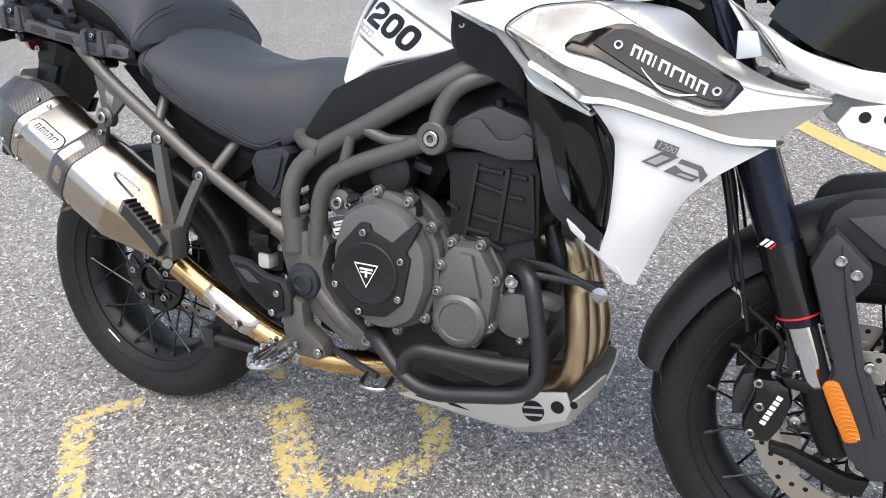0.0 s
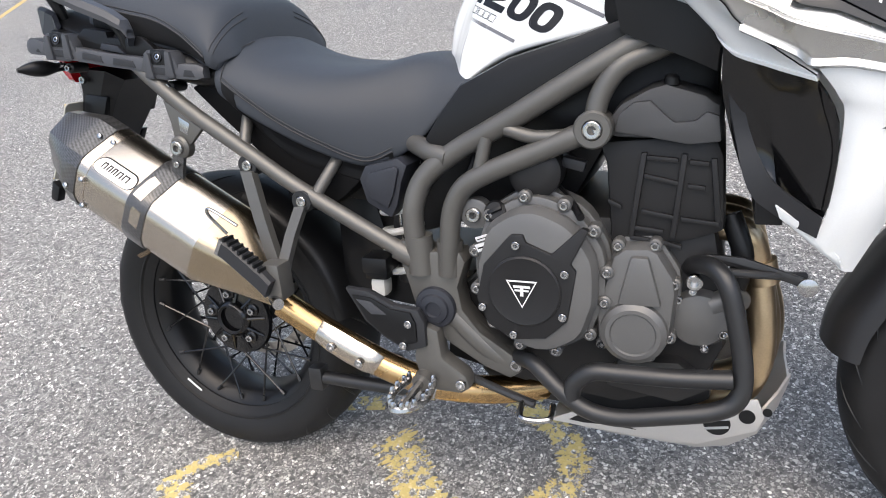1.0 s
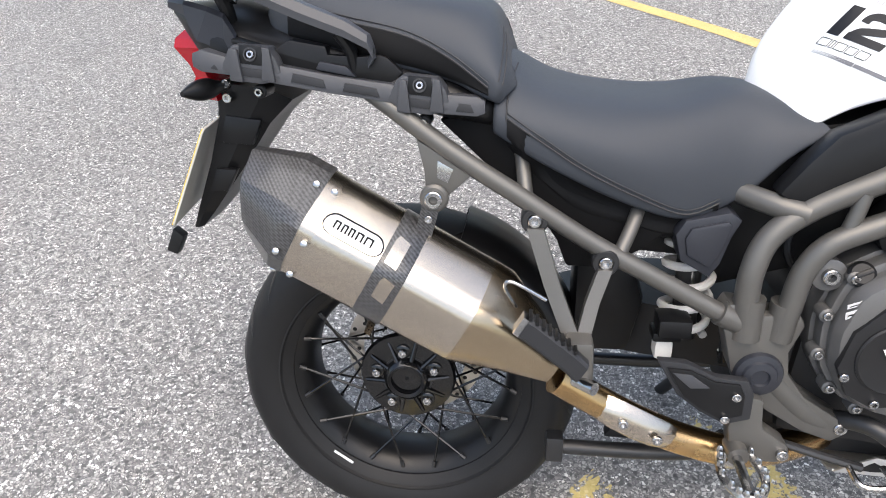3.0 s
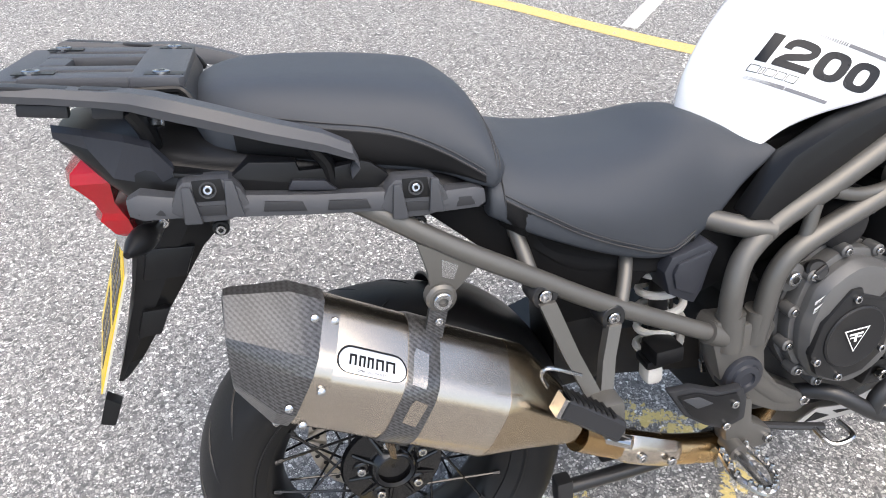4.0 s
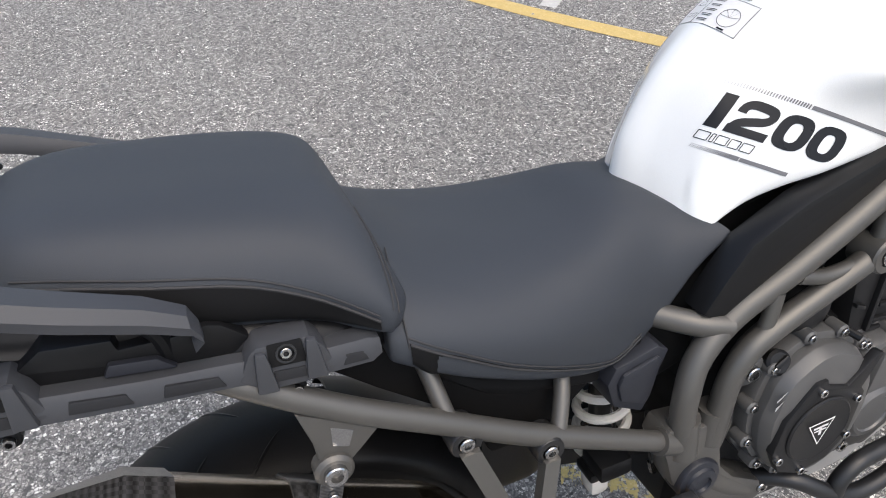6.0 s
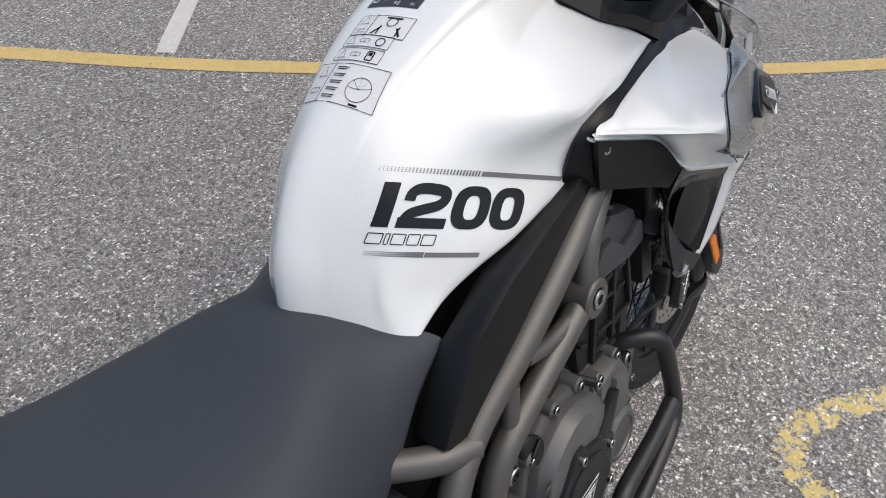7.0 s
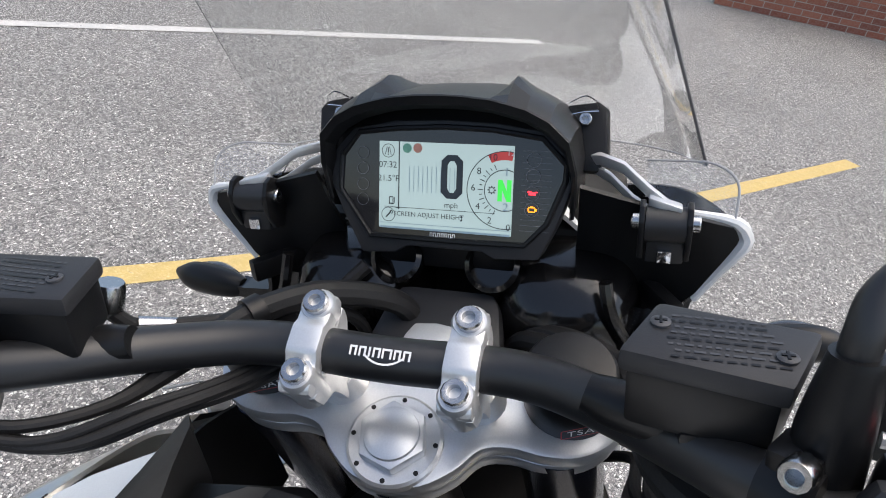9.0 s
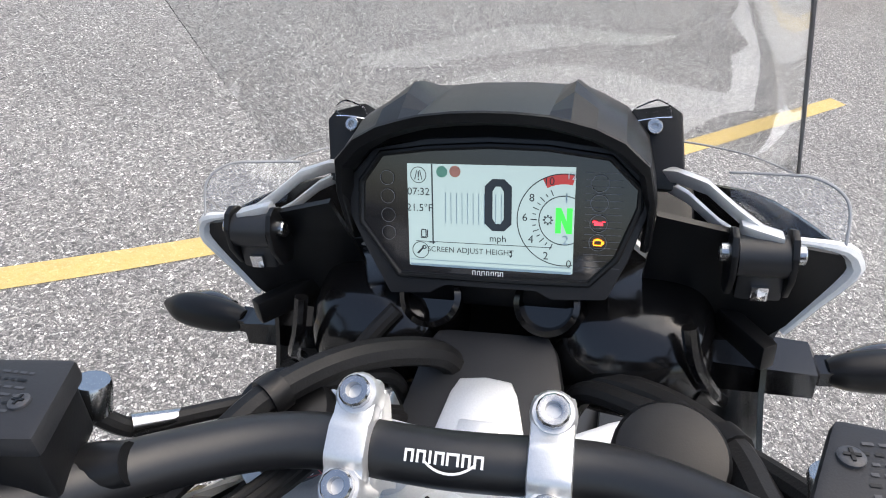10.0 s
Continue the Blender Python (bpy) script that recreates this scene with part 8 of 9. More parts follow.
# ignition housing ahead of the yoke
IG = Matrix.Translation((1.245, 0, 1.050)) @ Matrix.Rotation(radians(-24), 4, "Y")
part("ignition_cover", prism([(-0.050, -0.052), (-0.050, 0.052), (-0.02, 0.056), (0.030, 0.046), (0.045, 0.040), (0.045, -0.040), (0.030, -0.046), (-0.02, -0.056)], -0.045, 0.004, "xy", 0.010, IG), GREY_BLACK, bars, "dark grey ignition cover")
part("ignition_plate", prism([(-0.052, -0.034), (-0.052, 0.034), (-0.004, 0.022), (0.006, 0.017), (0.008, 0.0), (0.006, -0.017), (-0.004, -0.022)], 0.002, 0.008, "xy", 0.002, IG), ALLOY, bars, "pale alloy ignition plate")
part("ignition_button", prism([(-0.046, -0.016), (-0.046, 0.016), (-0.022, 0.013), (-0.022, -0.013)], 0.007, 0.0105, "xy", 0.0015, IG), ALLOY, bars)


# fluid reservoirs on the bar
def reservoir(corners, z, s, name):
    c = [ST.inverted() @ Vector((*p, z)) for p in corners]
    c = [Vector((v.x, v.y, 0)) for v in c]
    mid = sum(c, Vector()) / 4
    grow = lambda k: [tuple((mid + (p - mid) * k).xy) for p in c]
    r = part(name, prism(grow(0.94), z - 0.042, z - 0.010, "xy", 0.004, top=1.03), BLACK, bars, "black fluid reservoir with an embossed lid")
    part("reservoir_lid", prism(grow(1.06), z - 0.012, z, "xy", 0.0035), GREY_BLACK, bars, "dark grey lid with embossed warning")
    a = (c[0] - c[1]).normalized()
    n = Vector((-a.y, a.x, 0))
    n = n if n.x > 0 else -n
    rnd = random.Random(11)
    # flat bars; the lighter grey draws highlights on lettering of the lid's own colour
    for k in range(8):
        w = 0.044 + rnd.uniform(-0.006, 0.004)
        x = -w / 2
        while x < w / 2:
            q = rnd.uniform(0.0015, 0.0055)
            part("emboss_shading_bar", on_plane(rect(q, 0.0014, x + q / 2, (k - 3.5) * 0.0044), mid + Vector((0, 0, z)), (0, -1, 0) if abs(a.y) > 0.5 else a, n, 0.0004), RAIL_GREY if k % 3 else BLACK, bars)
            x += q + 0.0016
    for e in (-1, 1):
        p = mid + a * e * 0.026 + n * e * 0.004
        part("lid_screw", lathe([(0.0046, -0.002), (0.0046, 0.0010), (0.0036, 0.0016), (0.001, 0.0016)], turn_to((p.x, p.y, z + 0.0002), (0, 0, 1)), 16), RAIL_GREY, bars, "dark cross-head screw")
        part("screw_cross", join(box(0.0055, 0.0012, 0.0008, Matrix.Translation((p.x, p.y, z + 0.0020))), box(0.0012, 0.0055, 0.0008, Matrix.Translation((p.x, p.y, z + 0.0020)))), BLACK, bars)
    b = along(abs(mid.y), s)[0]
    part("master_cylinder", tube([(mid.x - 0.028, mid.y + s * 0.030, z - 0.052), (mid.x - 0.006, mid.y, z - 0.050), (mid.x + 0.006, mid.y - s * 0.040, z - 0.048), (mid.x + 0.010, mid.y - s * 0.055, z - 0.046)], [0.012, 0.0125, 0.0125, 0.010], 16), BLACK, bars)
    part("cylinder_neck", prism([(mid.x - 0.02, mid.y - 0.014), (mid.x + 0.016, mid.y - 0.014), (mid.x + 0.016, mid.y + 0.014), (mid.x - 0.02, mid.y + 0.014)], z - 0.055, z - 0.038, "xy", 0.004), BLACK, bars)


reservoir(((1.126, -0.163), (1.117, -0.229), (1.076, -0.213), (1.086, -0.148)), 1.179, -1, "brake_reservoir")
reservoir(((1.100, 0.226), (1.111, 0.152), (1.068, 0.138), (1.056, 0.212)), 1.174, 1, "clutch_reservoir")

for s in (-1, 1):
    # pinch clamp of the master cylinder
    p, d = along(0.206, s)
    part("pinch_clamp", join(tube([p - d * 0.011, p + d * 0.011], 0.0215, 20, 1), box(0.020, 0.020, 0.055, turn_to(p, d) @ Matrix.Rotation(0, 4, "Z") @ Matrix.Rotation(radians(90), 4, "X"), 0.003)), BLACK, bars, "black pinch clamp")
    back = Vector((-0.80, -s * 0.45, 0.35)).normalized()
    for k in (-1, 1):
        q = p + Vector((0, 0, 1)) * k * 0.021 + back * 0.014
        bolt(bars, q, back, 0.0068, 0.006)
    # switch block
    p, d = along(0.246, s)
    f = turn_to(p, d)
    part("switch_block", join(tube([along(0.226, s)[0], along(0.231, s)[0], along(0.258, s)[0], along(0.266, s)[0]], [0.021, 0.0255, 0.0265, 0.024], 20, 2), prism([(p.x - 0.020, p.z - 0.046), (p.x - 0.027, p.z - 0.030), (p.x - 0.026, p.z - 0.002), (p.x - 0.010, p.z + 0.028), (p.x + 0.030, p.z + 0.026), (p.x + 0.034, p.z - 0.010), (p.x + 0.01, p.z - 0.044)], p.y - 0.018, p.y + 0.018, "xz", 0.006)), BLACK, bars, "black switch block")
# right-hand switches: stop switch, start button, grey button
p = along(0.246, -1)[0]
sx, sup = Vector((-0.22, -0.95, 0.15)).normalized(), Vector((0.55, -0.02, 0.84)).normalized()
sw = Matrix((sx, sup, sx.cross(sup))).transposed().to_4x4()
sw.translation = ST.inverted() @ Vector((1.021, -0.239, 1.154))
OCT = [(-0.0118, -0.0135), (-0.0095, -0.0165), (0.0062, -0.0165), (0.0088, -0.0135), (0.0105, 0.009), (0.0075, 0.0160), (-0.0045, 0.0160), (-0.0085, 0.010)]
part("switch_bezel", prism([(x * 1.42 + 0.0015, y * 1.22) for x, y in OCT], -0.024, -0.0005, "xy", 0.0035, sw), GREY_BLACK, bars, "dark grey switch housing")
low_m = Matrix.Translation((-0.006, 0.0, -0.040)) @ sw
part("switch_bezel", prism([(-0.0125, -0.0135), (0.0100, -0.0150), (0.0190, -0.004), (0.0185, 0.022), (-0.0125, 0.024)], -0.024, 0.0005, "xy", 0.0045, low_m), GREY_BLACK, bars, "dark grey switch housing")
part("stop_switch", prism(OCT, -0.008, 0.0025, "xy", 0.0022, sw), RED, bars, "red stop switch with white symbols")
signs = bmesh.new()
for cy, kind in ((0.0105, 0), (0.002, 1), (-0.0055, 2), (-0.0115, 2)):
    ox = 0.0035 if kind == 1 else -0.0015 if cy > 0 else 0.002 if cy > -0.008 else -0.0055
    hoop(0.0021, 0.0026, ox, cy, 20, signs, 60 if kind != 1 else 0, 400 if kind != 1 else 360)
    if kind == 1:
        for e in (45, -45):
            bmx = rect(0.0062, 0.0005, 0, 0)
            bmesh.ops.transform(bmx, matrix=Matrix.Translation((ox, cy, 0)) @ Matrix.Rotation(radians(e), 4, "Z"), verts=bmx.verts)
            signs = join(signs, bmx)
    else:
        rect(0.0005, 0.0028, ox, cy + 0.0014, signs)
bmesh.ops.transform(signs, matrix=sw @ Matrix.Translation((0, 0, 0.0029)), verts=signs.verts)
part("switch_signs", signs, PRINT_WHITE, bars)
part("start_button", prism([(-0.009, -0.005), (0.009, -0.005), (0.010, 0.004), (-0.009, 0.005)], -0.006, 0.004, "xy", 0.0025, turn_to(ST.inverted() @ Vector((1.060, -0.256, 1.163)), (-0.35, 0.1, 0.92))), RED, bars, "red button")
part("home_button", prism([(-0.008, -0.0075), (0.0065, -0.0085), (0.009, 0.006), (-0.008, 0.008)], -0.006, 0.0035, "xy", 0.0025, low_m), GREY, bars, "pale grey button")
part("button_sign", on_plane(join(frame_lines(0.006, 0.005, 0.001), rect(0.003, 0.003, 0, -0.001)), low_m @ Vector((0, 0, 0.0040)), sx, sup, 0.0), PRINT_WHITE, bars)
# left-hand switches
p = along(0.250, 1)[0]
lx, lup = Vector((0.22, -0.95, 0.10)).normalized(), Vector((0.55, 0.05, 0.83)).normalized()
lw = Matrix((lx, lup, lx.cross(lup))).transposed().to_4x4()
for dx, dz, w, h, col, name in ((0.004, 0.018, 0.012, 0.007, GREY, "menu_button"), (-0.010, 0.002, 0.008, 0.010, GREY, "menu_button"), (0.006, -0.002, 0.010, 0.008, GREY, "menu_button"), (0.002, -0.026, 0.011, 0.008, GREY, "indicator_switch"), (0.004, -0.046, 0.012, 0.006, RED, "horn_button"), (-0.012, -0.044, 0.006, 0.006, GREY, "cancel_button")):
    lw.translation = p + lx * dx + Vector((-0.024 + max(0, dz) * 0.45, 0, dz + 0.002))
    part(name, prism([(-w, -h), (w, -h), (w * 0.9, h), (-w * 0.9, h)], -0.008, 0.006, "xy", 0.003, lw), col, bars, "red button" if col is RED else "pale grey button")

for s in (-1, 1):
    part("throttle_drum" if s < 0 else "grip_collar", join(tube([along(q, s)[0] for q in (0.256, 0.261, 0.269, 0.277, 0.282)], [0.026, 0.0305, 0.0305, 0.0300, 0.0245], 24, 1), prism([(-0.020, -0.056), (-0.029, -0.030), (-0.0305, 0.0), (0.026, 0.0), (0.020, -0.030), (0.010, -0.054)], -0.0125, 0.0115, "xz", 0.005, Matrix.Translation(along(0.270, s)[0]) @ Matrix.Rotation(radians(-30), 4, "Z"))) if s < 0 else sleeve(0.260, 0.272, 0.021, 0.021, s), GREY_BLACK if s < 0 else BLACK, bars, "black throttle drum" if s < 0 else "")
    g0 = 0.288 if s < 0 else 0.274
    part("grip_flange", sleeve(g0 - 0.006, g0 + 0.002, 0.0265, 0.0235, s), GRIP, bars)
    part("grip_flange", sleeve(g0 + 0.003, g0 + 0.007, 0.0230, 0.0205, s), GRIP, bars)
    g = part("handlebar_grip", sleeve(g0 + 0.006, 0.389, 0.0178, 0.0168, s, 28, 5), GRIP, bars, "black ribbed rubber grip")
    # knurled inner stretch and long grooves
    knob = bmesh.new()
    for i in range(7):
        q, d = along(g0 + 0.010 + i * 0.0032, s)
        fm = turn_to(q, d)
        for k in range(26):
            a = (k + 0.5 * (i % 2)) * 2 * math.pi / 26
            o = fm @ Matrix.Rotation(a, 4, "Z") @ Matrix.Translation((0.0178, 0, 0))
            vs = [knob.verts.new(o @ Vector(v)) for v in ((0, -0.0018, 0), (0, 0, -0.0014), (0, 0.0018, 0), (0, 0, 0.0014), (0.0009, 0, 0))]
            for t in range(4):
                knob.faces.new((vs[t], vs[(t + 1) % 4], vs[4]))
    part("grip_knurl", knob, GRIP, bars)
    for k in range(9):
        a = k * 2 * math.pi / 9
        pts = []
        for y in (g0 + 0.034, g0 + 0.050, 0.360, 0.384):
            q, d = along(y, s)
            pts.append(turn_to(q, d) @ (Matrix.Rotation(a + (y - g0) * 1.5, 4, "Z") @ Vector((0.0172, 0, 0))))
        part("grip_rib", tube(pts, [0.0004, 0.0016, 0.0014, 0.0003], 6, 4), GRIP, bars)
    part("grip_end_ring", sleeve(0.392, 0.398, 0.0205, 0.0212, s), ALLOY, bars, "pale alloy ring")
    p, d = along(0.398, s)
    shape = [(0.012 + 0.038 * math.cos(a) * (1.1 if math.cos(a) > 0 else 0.95), 0.0275 * math.sin(a) * (1 - 0.12 * math.cos(a))) for a in (math.pi / 12 * k for k in range(24))]
    part("bar_end", loft(bmesh.new(), [[p + d * h + Vector((x * f + lean, 0, z * f)) for x, z in shape] for h, f, lean in ((0.0, 0.80, 0.0), (0.003, 0.95, 0.0), (0.009, 1.0, 0.001), (0.015, 0.95, 0.002), (0.0185, 0.82, 0.002), (0.0195, 0.60, 0.003))]), BLACK, bars, "black bar end carrying the hand guard", 25)
    part("end_bolt", lathe([(0.0125, -0.008), (0.0125, 0.0015), (0.0100, 0.0045), (0.0055, 0.0045), (0.0045, 0.001)], turn_to(p + d * 0.0190, d), 24), STEEL, bars, "steel bar end bolt")
    # hand guard
    rows = [(1.135, 0.235, 1.128, 1.097), (1.140, 0.267, 1.151, 1.085), (1.140, 0.303, 1.168, 1.070), (1.135, 0.350, 1.171, 1.064), (1.120, 0.393, 1.177, 1.066), (1.096, 0.411, 1.166, 1.070), (1.060, 0.429, 1.152, 1.082), (1.020, 0.444, 1.150, 1.104), (0.970, 0.446, 1.152, 1.122)]
    part("hand_guard", sheet([flip([(x, y, z1), (x + 0.010, y + 0.004, z1 * 0.55 + z0 * 0.45), (x, y, z0)], s) for x, y, z1, z0 in rows], 0.005, 5, 4), BLACK, bars, "black plastic hand guard", 25)
    part("guard_spine", tube(flip([(1.130, 0.262, 1.106), (1.122, 0.300, 1.106), (1.108, 0.340, 1.104), (1.080, 0.378, 1.104), (1.040, 0.410, 1.112), (1.000, 0.426, 1.124)], s), 0.0042, 8, 5), ALLOY, bars, "pale alloy hand guard spine")
    part("guard_mount", tube(flip([(0.948, 0.418, 1.142), (0.962, 0.438, 1.141), (0.985, 0.452, 1.139), (1.020, 0.458, 1.136), (1.048, 0.450, 1.134)], s), [0.018, 0.0275, 0.0290, 0.0260, 0.012], 10, 4), BLACK, bars, "black moulded hand guard mount", 30)
    # mirror: boot, stem, head
    mx, my = (1.060, 0.214) if s < 0 else (1.086, 0.262)
    part("mirror_boot", tube(flip([(mx, my, 1.130), (mx + 0.001, my, 1.165), (mx + 0.004, my + 0.002, 1.192), (mx + 0.005, my + 0.002, 1.200)], s), [0.0150, 0.0140, 0.0112, 0.0100], 18), BLACK, bars, "rubber mirror boot")
    stem = part("mirror_stem", tube(flip([(mx + 0.004, my + 0.002, 1.19), (mx + 0.007, my + 0.003, 1.207), (mx + 0.016, my + 0.010, 1.222), (mx + 0.028, my + 0.036, 1.238), (mx + 0.046, my + 0.100, 1.270), (mx + 0.056, my + 0.168, 1.310), (mx + 0.058, my + 0.195, 1.335)], s), 0.0074, 14, 8), SATIN_BLACK, bars, "black curved mirror stem")
    part("mirror_head", lathe([(0.020, 0.024), (0.050, 0.018), (0.066, 0.004), (0.068, -0.006), (0.066, -0.008)], turn_to((mx + 0.066, s * (my + 0.215), 1.360), (0.96, s * -0.16, -0.10)) @ Matrix.Diagonal((0.75, 1.25, 1, 1)), 30), BLACK, bars, "black mirror head")
    part("mirror_glass", lathe([(0.062, -0.0078), (0.062, -0.0088), (0.001, -0.0088)], turn_to((mx + 0.066, s * (my + 0.215), 1.360), (0.96, s * -0.16, -0.10)) @ Matrix.Diagonal((0.75, 1.25, 1, 1)), 30), CHROME, bars, "mirror glass")

# hoses and cables
for pts, r, mat, name in (
    ([(1.126, 0.176, 1.128), (1.134, 0.165, 1.112), (1.150, 0.148, 1.106), (1.172, 0.118, 1.100), (1.205, 0.080, 1.090), (1.240, 0.060, 1.060), (1.255, 0.055, 1.00)], 0.0052, RUBBER, "clutch_hose"),
    ([(1.118, -0.160, 1.128), (1.132, -0.170, 1.108), (1.165, -0.165, 1.085), (1.205, -0.140, 1.066), (1.235, -0.095, 1.060), (1.262, -0.060, 1.040), (1.270, -0.050, 0.98)], 0.0075, RUBBER, "brake_hose"),
    ([(1.034, 0.215, 1.122), (1.042, 0.180, 1.108), (1.080, 0.148, 1.098), (1.130, 0.130, 1.098), (1.172, 0.106, 1.106), (1.215, 0.070, 1.100), (1.255, 0.030, 1.070), (1.27, 0.020, 1.02)], [0.0035, 0.0038, 0.0045, 0.0085, 0.0095, 0.0095, 0.0095, 0.0095], RUBBER, "wiring_sleeve"),
    ([(1.045, -0.215, 1.112), (1.070, -0.180, 1.098), (1.105, -0.160, 1.088), (1.150, -0.150, 1.082), (1.202, -0.140, 1.070), (1.245, -0.105, 1.058), (1.270, -0.065, 1.040), (1.275, -0.045, 0.99)], 0.0105, RUBBER, "wiring_sleeve"),
    ([(1.032, 0.225, 1.122), (1.034, 0.185, 1.105), (1.048, 0.152, 1.096), (1.080, 0.120, 1.096), (1.125, 0.095, 1.086), (1.190, 0.065, 1.075), (1.25, 0.05, 1.02)], 0.0045, RUBBER, "switch_cable"),
    ([(1.036, 0.222, 1.116), (1.041, 0.180, 1.098), (1.055, 0.150, 1.090), (1.086, 0.120, 1.090), (1.130, 0.092, 1.080), (1.195, 0.060, 1.068), (1.25, 0.045, 1.01)], 0.0045, RUBBER, "switch_cable"),
    ([(1.030, 0.225, 1.126), (1.031, 0.188, 1.110), (1.044, 0.158, 1.102), (1.075, 0.126, 1.103), (1.12, 0.100, 1.092), (1.19, 0.07, 1.08)], 0.0030, RUBBER, "switch_cable"),
    ([(1.035, -0.250, 1.100), (1.075, -0.190, 1.062), (1.120, -0.160, 1.046), (1.185, -0.160, 1.020), (1.24, -0.12, 0.98), (1.25, -0.08, 0.92)], 0.0045, RUBBER, "throttle_cable"),
    ([(1.040, -0.245, 1.095), (1.085, -0.180, 1.055), (1.130, -0.152, 1.038), (1.19, -0.15, 1.010), (1.23, -0.11, 0.96)], 0.0040, RUBBER, "throttle_cable"),
    ([(1.275, 0.060, 1.090), (1.255, 0.085, 1.065), (1.262, 0.100, 1.020), (1.30, 0.10, 0.98)], 0.0060, RUBBER, "dash_cable"),
    ([(1.30, 0.118, 1.065), (1.285, 0.125, 1.03), (1.295, 0.130, 0.995), (1.31, 0.128, 0.97)], 0.0055, RUBBER, "lamp_cable"),
    ([(1.30, -0.118, 1.070), (1.282, -0.120, 1.045), (1.280, -0.112, 1.01), (1.30, -0.10, 0.97)], 0.0040, RUBBER, "lamp_cable"),
):
    part(name, tube(pts, r, 10, 8), mat, bars if name != "dash_cable" and name != "lamp_cable" else bike)
part("cable_tie", tube([(1.168, 0.1085, 1.106), (1.178, 0.1025, 1.1065)], 0.0118, 14, 1), BLACK, bars)
part("cable_tie", tube([(1.196, -0.142, 1.071), (1.207, -0.136, 1.069)], 0.0130, 14, 1), BLACK, bars)
part("banjo", join(lathe([(0.0095, -0.010), (0.0095, 0.006), (0.0085, 0.008)], turn_to((1.129, 0.176, 1.140), (0.2, -0.2, 0.95)), 18), tube([(1.133, 0.166, 1.115), (1.150, 0.149, 1.106)], [0.0062, 0.0050], 12, 1)), STEEL, bars, "steel hose union")
part("banjo", join(lathe([(0.0095, -0.010), (0.0095, 0.006), (0.0085, 0.008)], turn_to((1.122, -0.158, 1.140), (0.2, 0.2, 0.95)), 18), tube([(1.132, -0.168, 1.110), (1.150, -0.167, 1.095)], [0.0062, 0.0050], 12, 1)), STEEL, bars, "steel hose union")

# ---- dash ----
DO, DU, DN = Vector((1.294, -0.004, 1.153)), Vector((0.30, 0, 0.954)).normalized(), Vector((-0.954, 0, 0.30)).normalized()
DM = Matrix((Vector((0, -1, 0)), DU, DN)).transposed().to_4x4()
DM.translation = DO
BEZEL = [(-0.096, 0.002), (-0.092, 0.025), (-0.076, 0.043), (-0.040, 0.050), (0.0, 0.0515), (0.040, 0.050), (0.076, 0.045), (0.095, 0.027), (0.0975, 0.010), (0.086, -0.024), (0.074, -0.050), (0.040, -0.052), (0.030, -0.047), (-0.030, -0.047), (-0.040, -0.053), (-0.068, -0.055), (-0.084, -0.024)]
dash = part("dash", prism([(u, v) for u, v in BEZEL], -0.030, 0.0, "xy", 0.003, DM), GREY_BLACK, bike, "digital dash with a pale blue display, switched on")
GLASSO = [(-0.084, 0.022), (-0.070, 0.040), (-0.038, 0.0440), (0.0, 0.0460), (0.036, 0.0450), (0.073, 0.040), (0.091, 0.022), (0.0910, 0.010), (0.079, -0.022), (0.063, -0.039), (0.020, -0.040), (-0.021, -0.040), (-0.060, -0.040), (-0.0855, -0.005)]
part("dash_glass", prism(GLASSO, -0.002, 0.0006, "xy", 0.0, DM), DASH_GLASS, dash, "dark dash glass")
part("dash_lip", tube([DM @ Vector((u, v, 0.001)) for u, v in GLASSO + GLASSO[:1]], 0.0022, 8, 1, cap=False), BLACK, dash)
part("display", on_plane(rect(0.106, 0.067, 0, 0.0005), DO, (0, -1, 0), DU, 0.0010), SCREEN, dash, "pale blue lit display")


def shown(bm, u, v, mat, name, lift=0.0016):
    bmesh.ops.transform(bm, matrix=Matrix.Translation((u, v, 0)), verts=bm.verts)
    return part(name, on_plane(bm, DO, (0, -1, 0), DU, lift), mat, dash)


def zero():
    """A tall, narrow, heavy nought."""
    o = [(0.0085 * sx_ * a, sy_ * b) for sx_, sy_, seq in ((1, 1, 0), (1, -1, 1), (-1, -1, 0), (-1, 1, 1)) for a, b in (((0.45, 0.0165), (1, 0.012)) if not seq else ((1, 0.012), (0.45, 0.0165)))]
    i = [(x * 0.42, y * 0.72) for x, y in o]
    bm = bmesh.new()
    ov, iv = [bm.verts.new((*p_, 0)) for p_ in o], [bm.verts.new((*p_, 0)) for p_ in i]
    for k in range(len(o)):
        j = (k + 1) % len(o)
        bm.faces.new((ov[k], ov[j], iv[j], iv[k]))
    return bm


shown(zero(), 0.006, 0.009, INK, "speed_figure")
for txt, u, v, size, mat in (("mph", 0.006, -0.0125, 0.0062, INK), ("07:32", -0.0455, 0.0160, 0.0068, INK), ("21.5\u00b0F", -0.0450, 0.0055, 0.0068, INK), ("SCREEN ADJUST HEIGHT", -0.0120, -0.0215, 0.0051, INK), ("10", 0.0372, 0.0250, 0.0070, INK), ("12", 0.0505, 0.0285, 0.0062, PRINT_WHITE), ("8", 0.0270, 0.0145, 0.0070, INK), ("6", 0.0228, 0.0020, 0.0070, INK), ("4", 0.0268, -0.0118, 0.0070, INK), ("2", 0.0362, -0.0220, 0.0070, INK), ("0", 0.0505, -0.0265, 0.0070, INK), ("1", 0.0480, 0.0148, 0.0085, BLUE_INK), ("2", 0.0480, -0.0115, 0.0085, BLUE_INK)):
    shown(flat_text(txt, size), u, v, mat, "display_text", 0.0020)
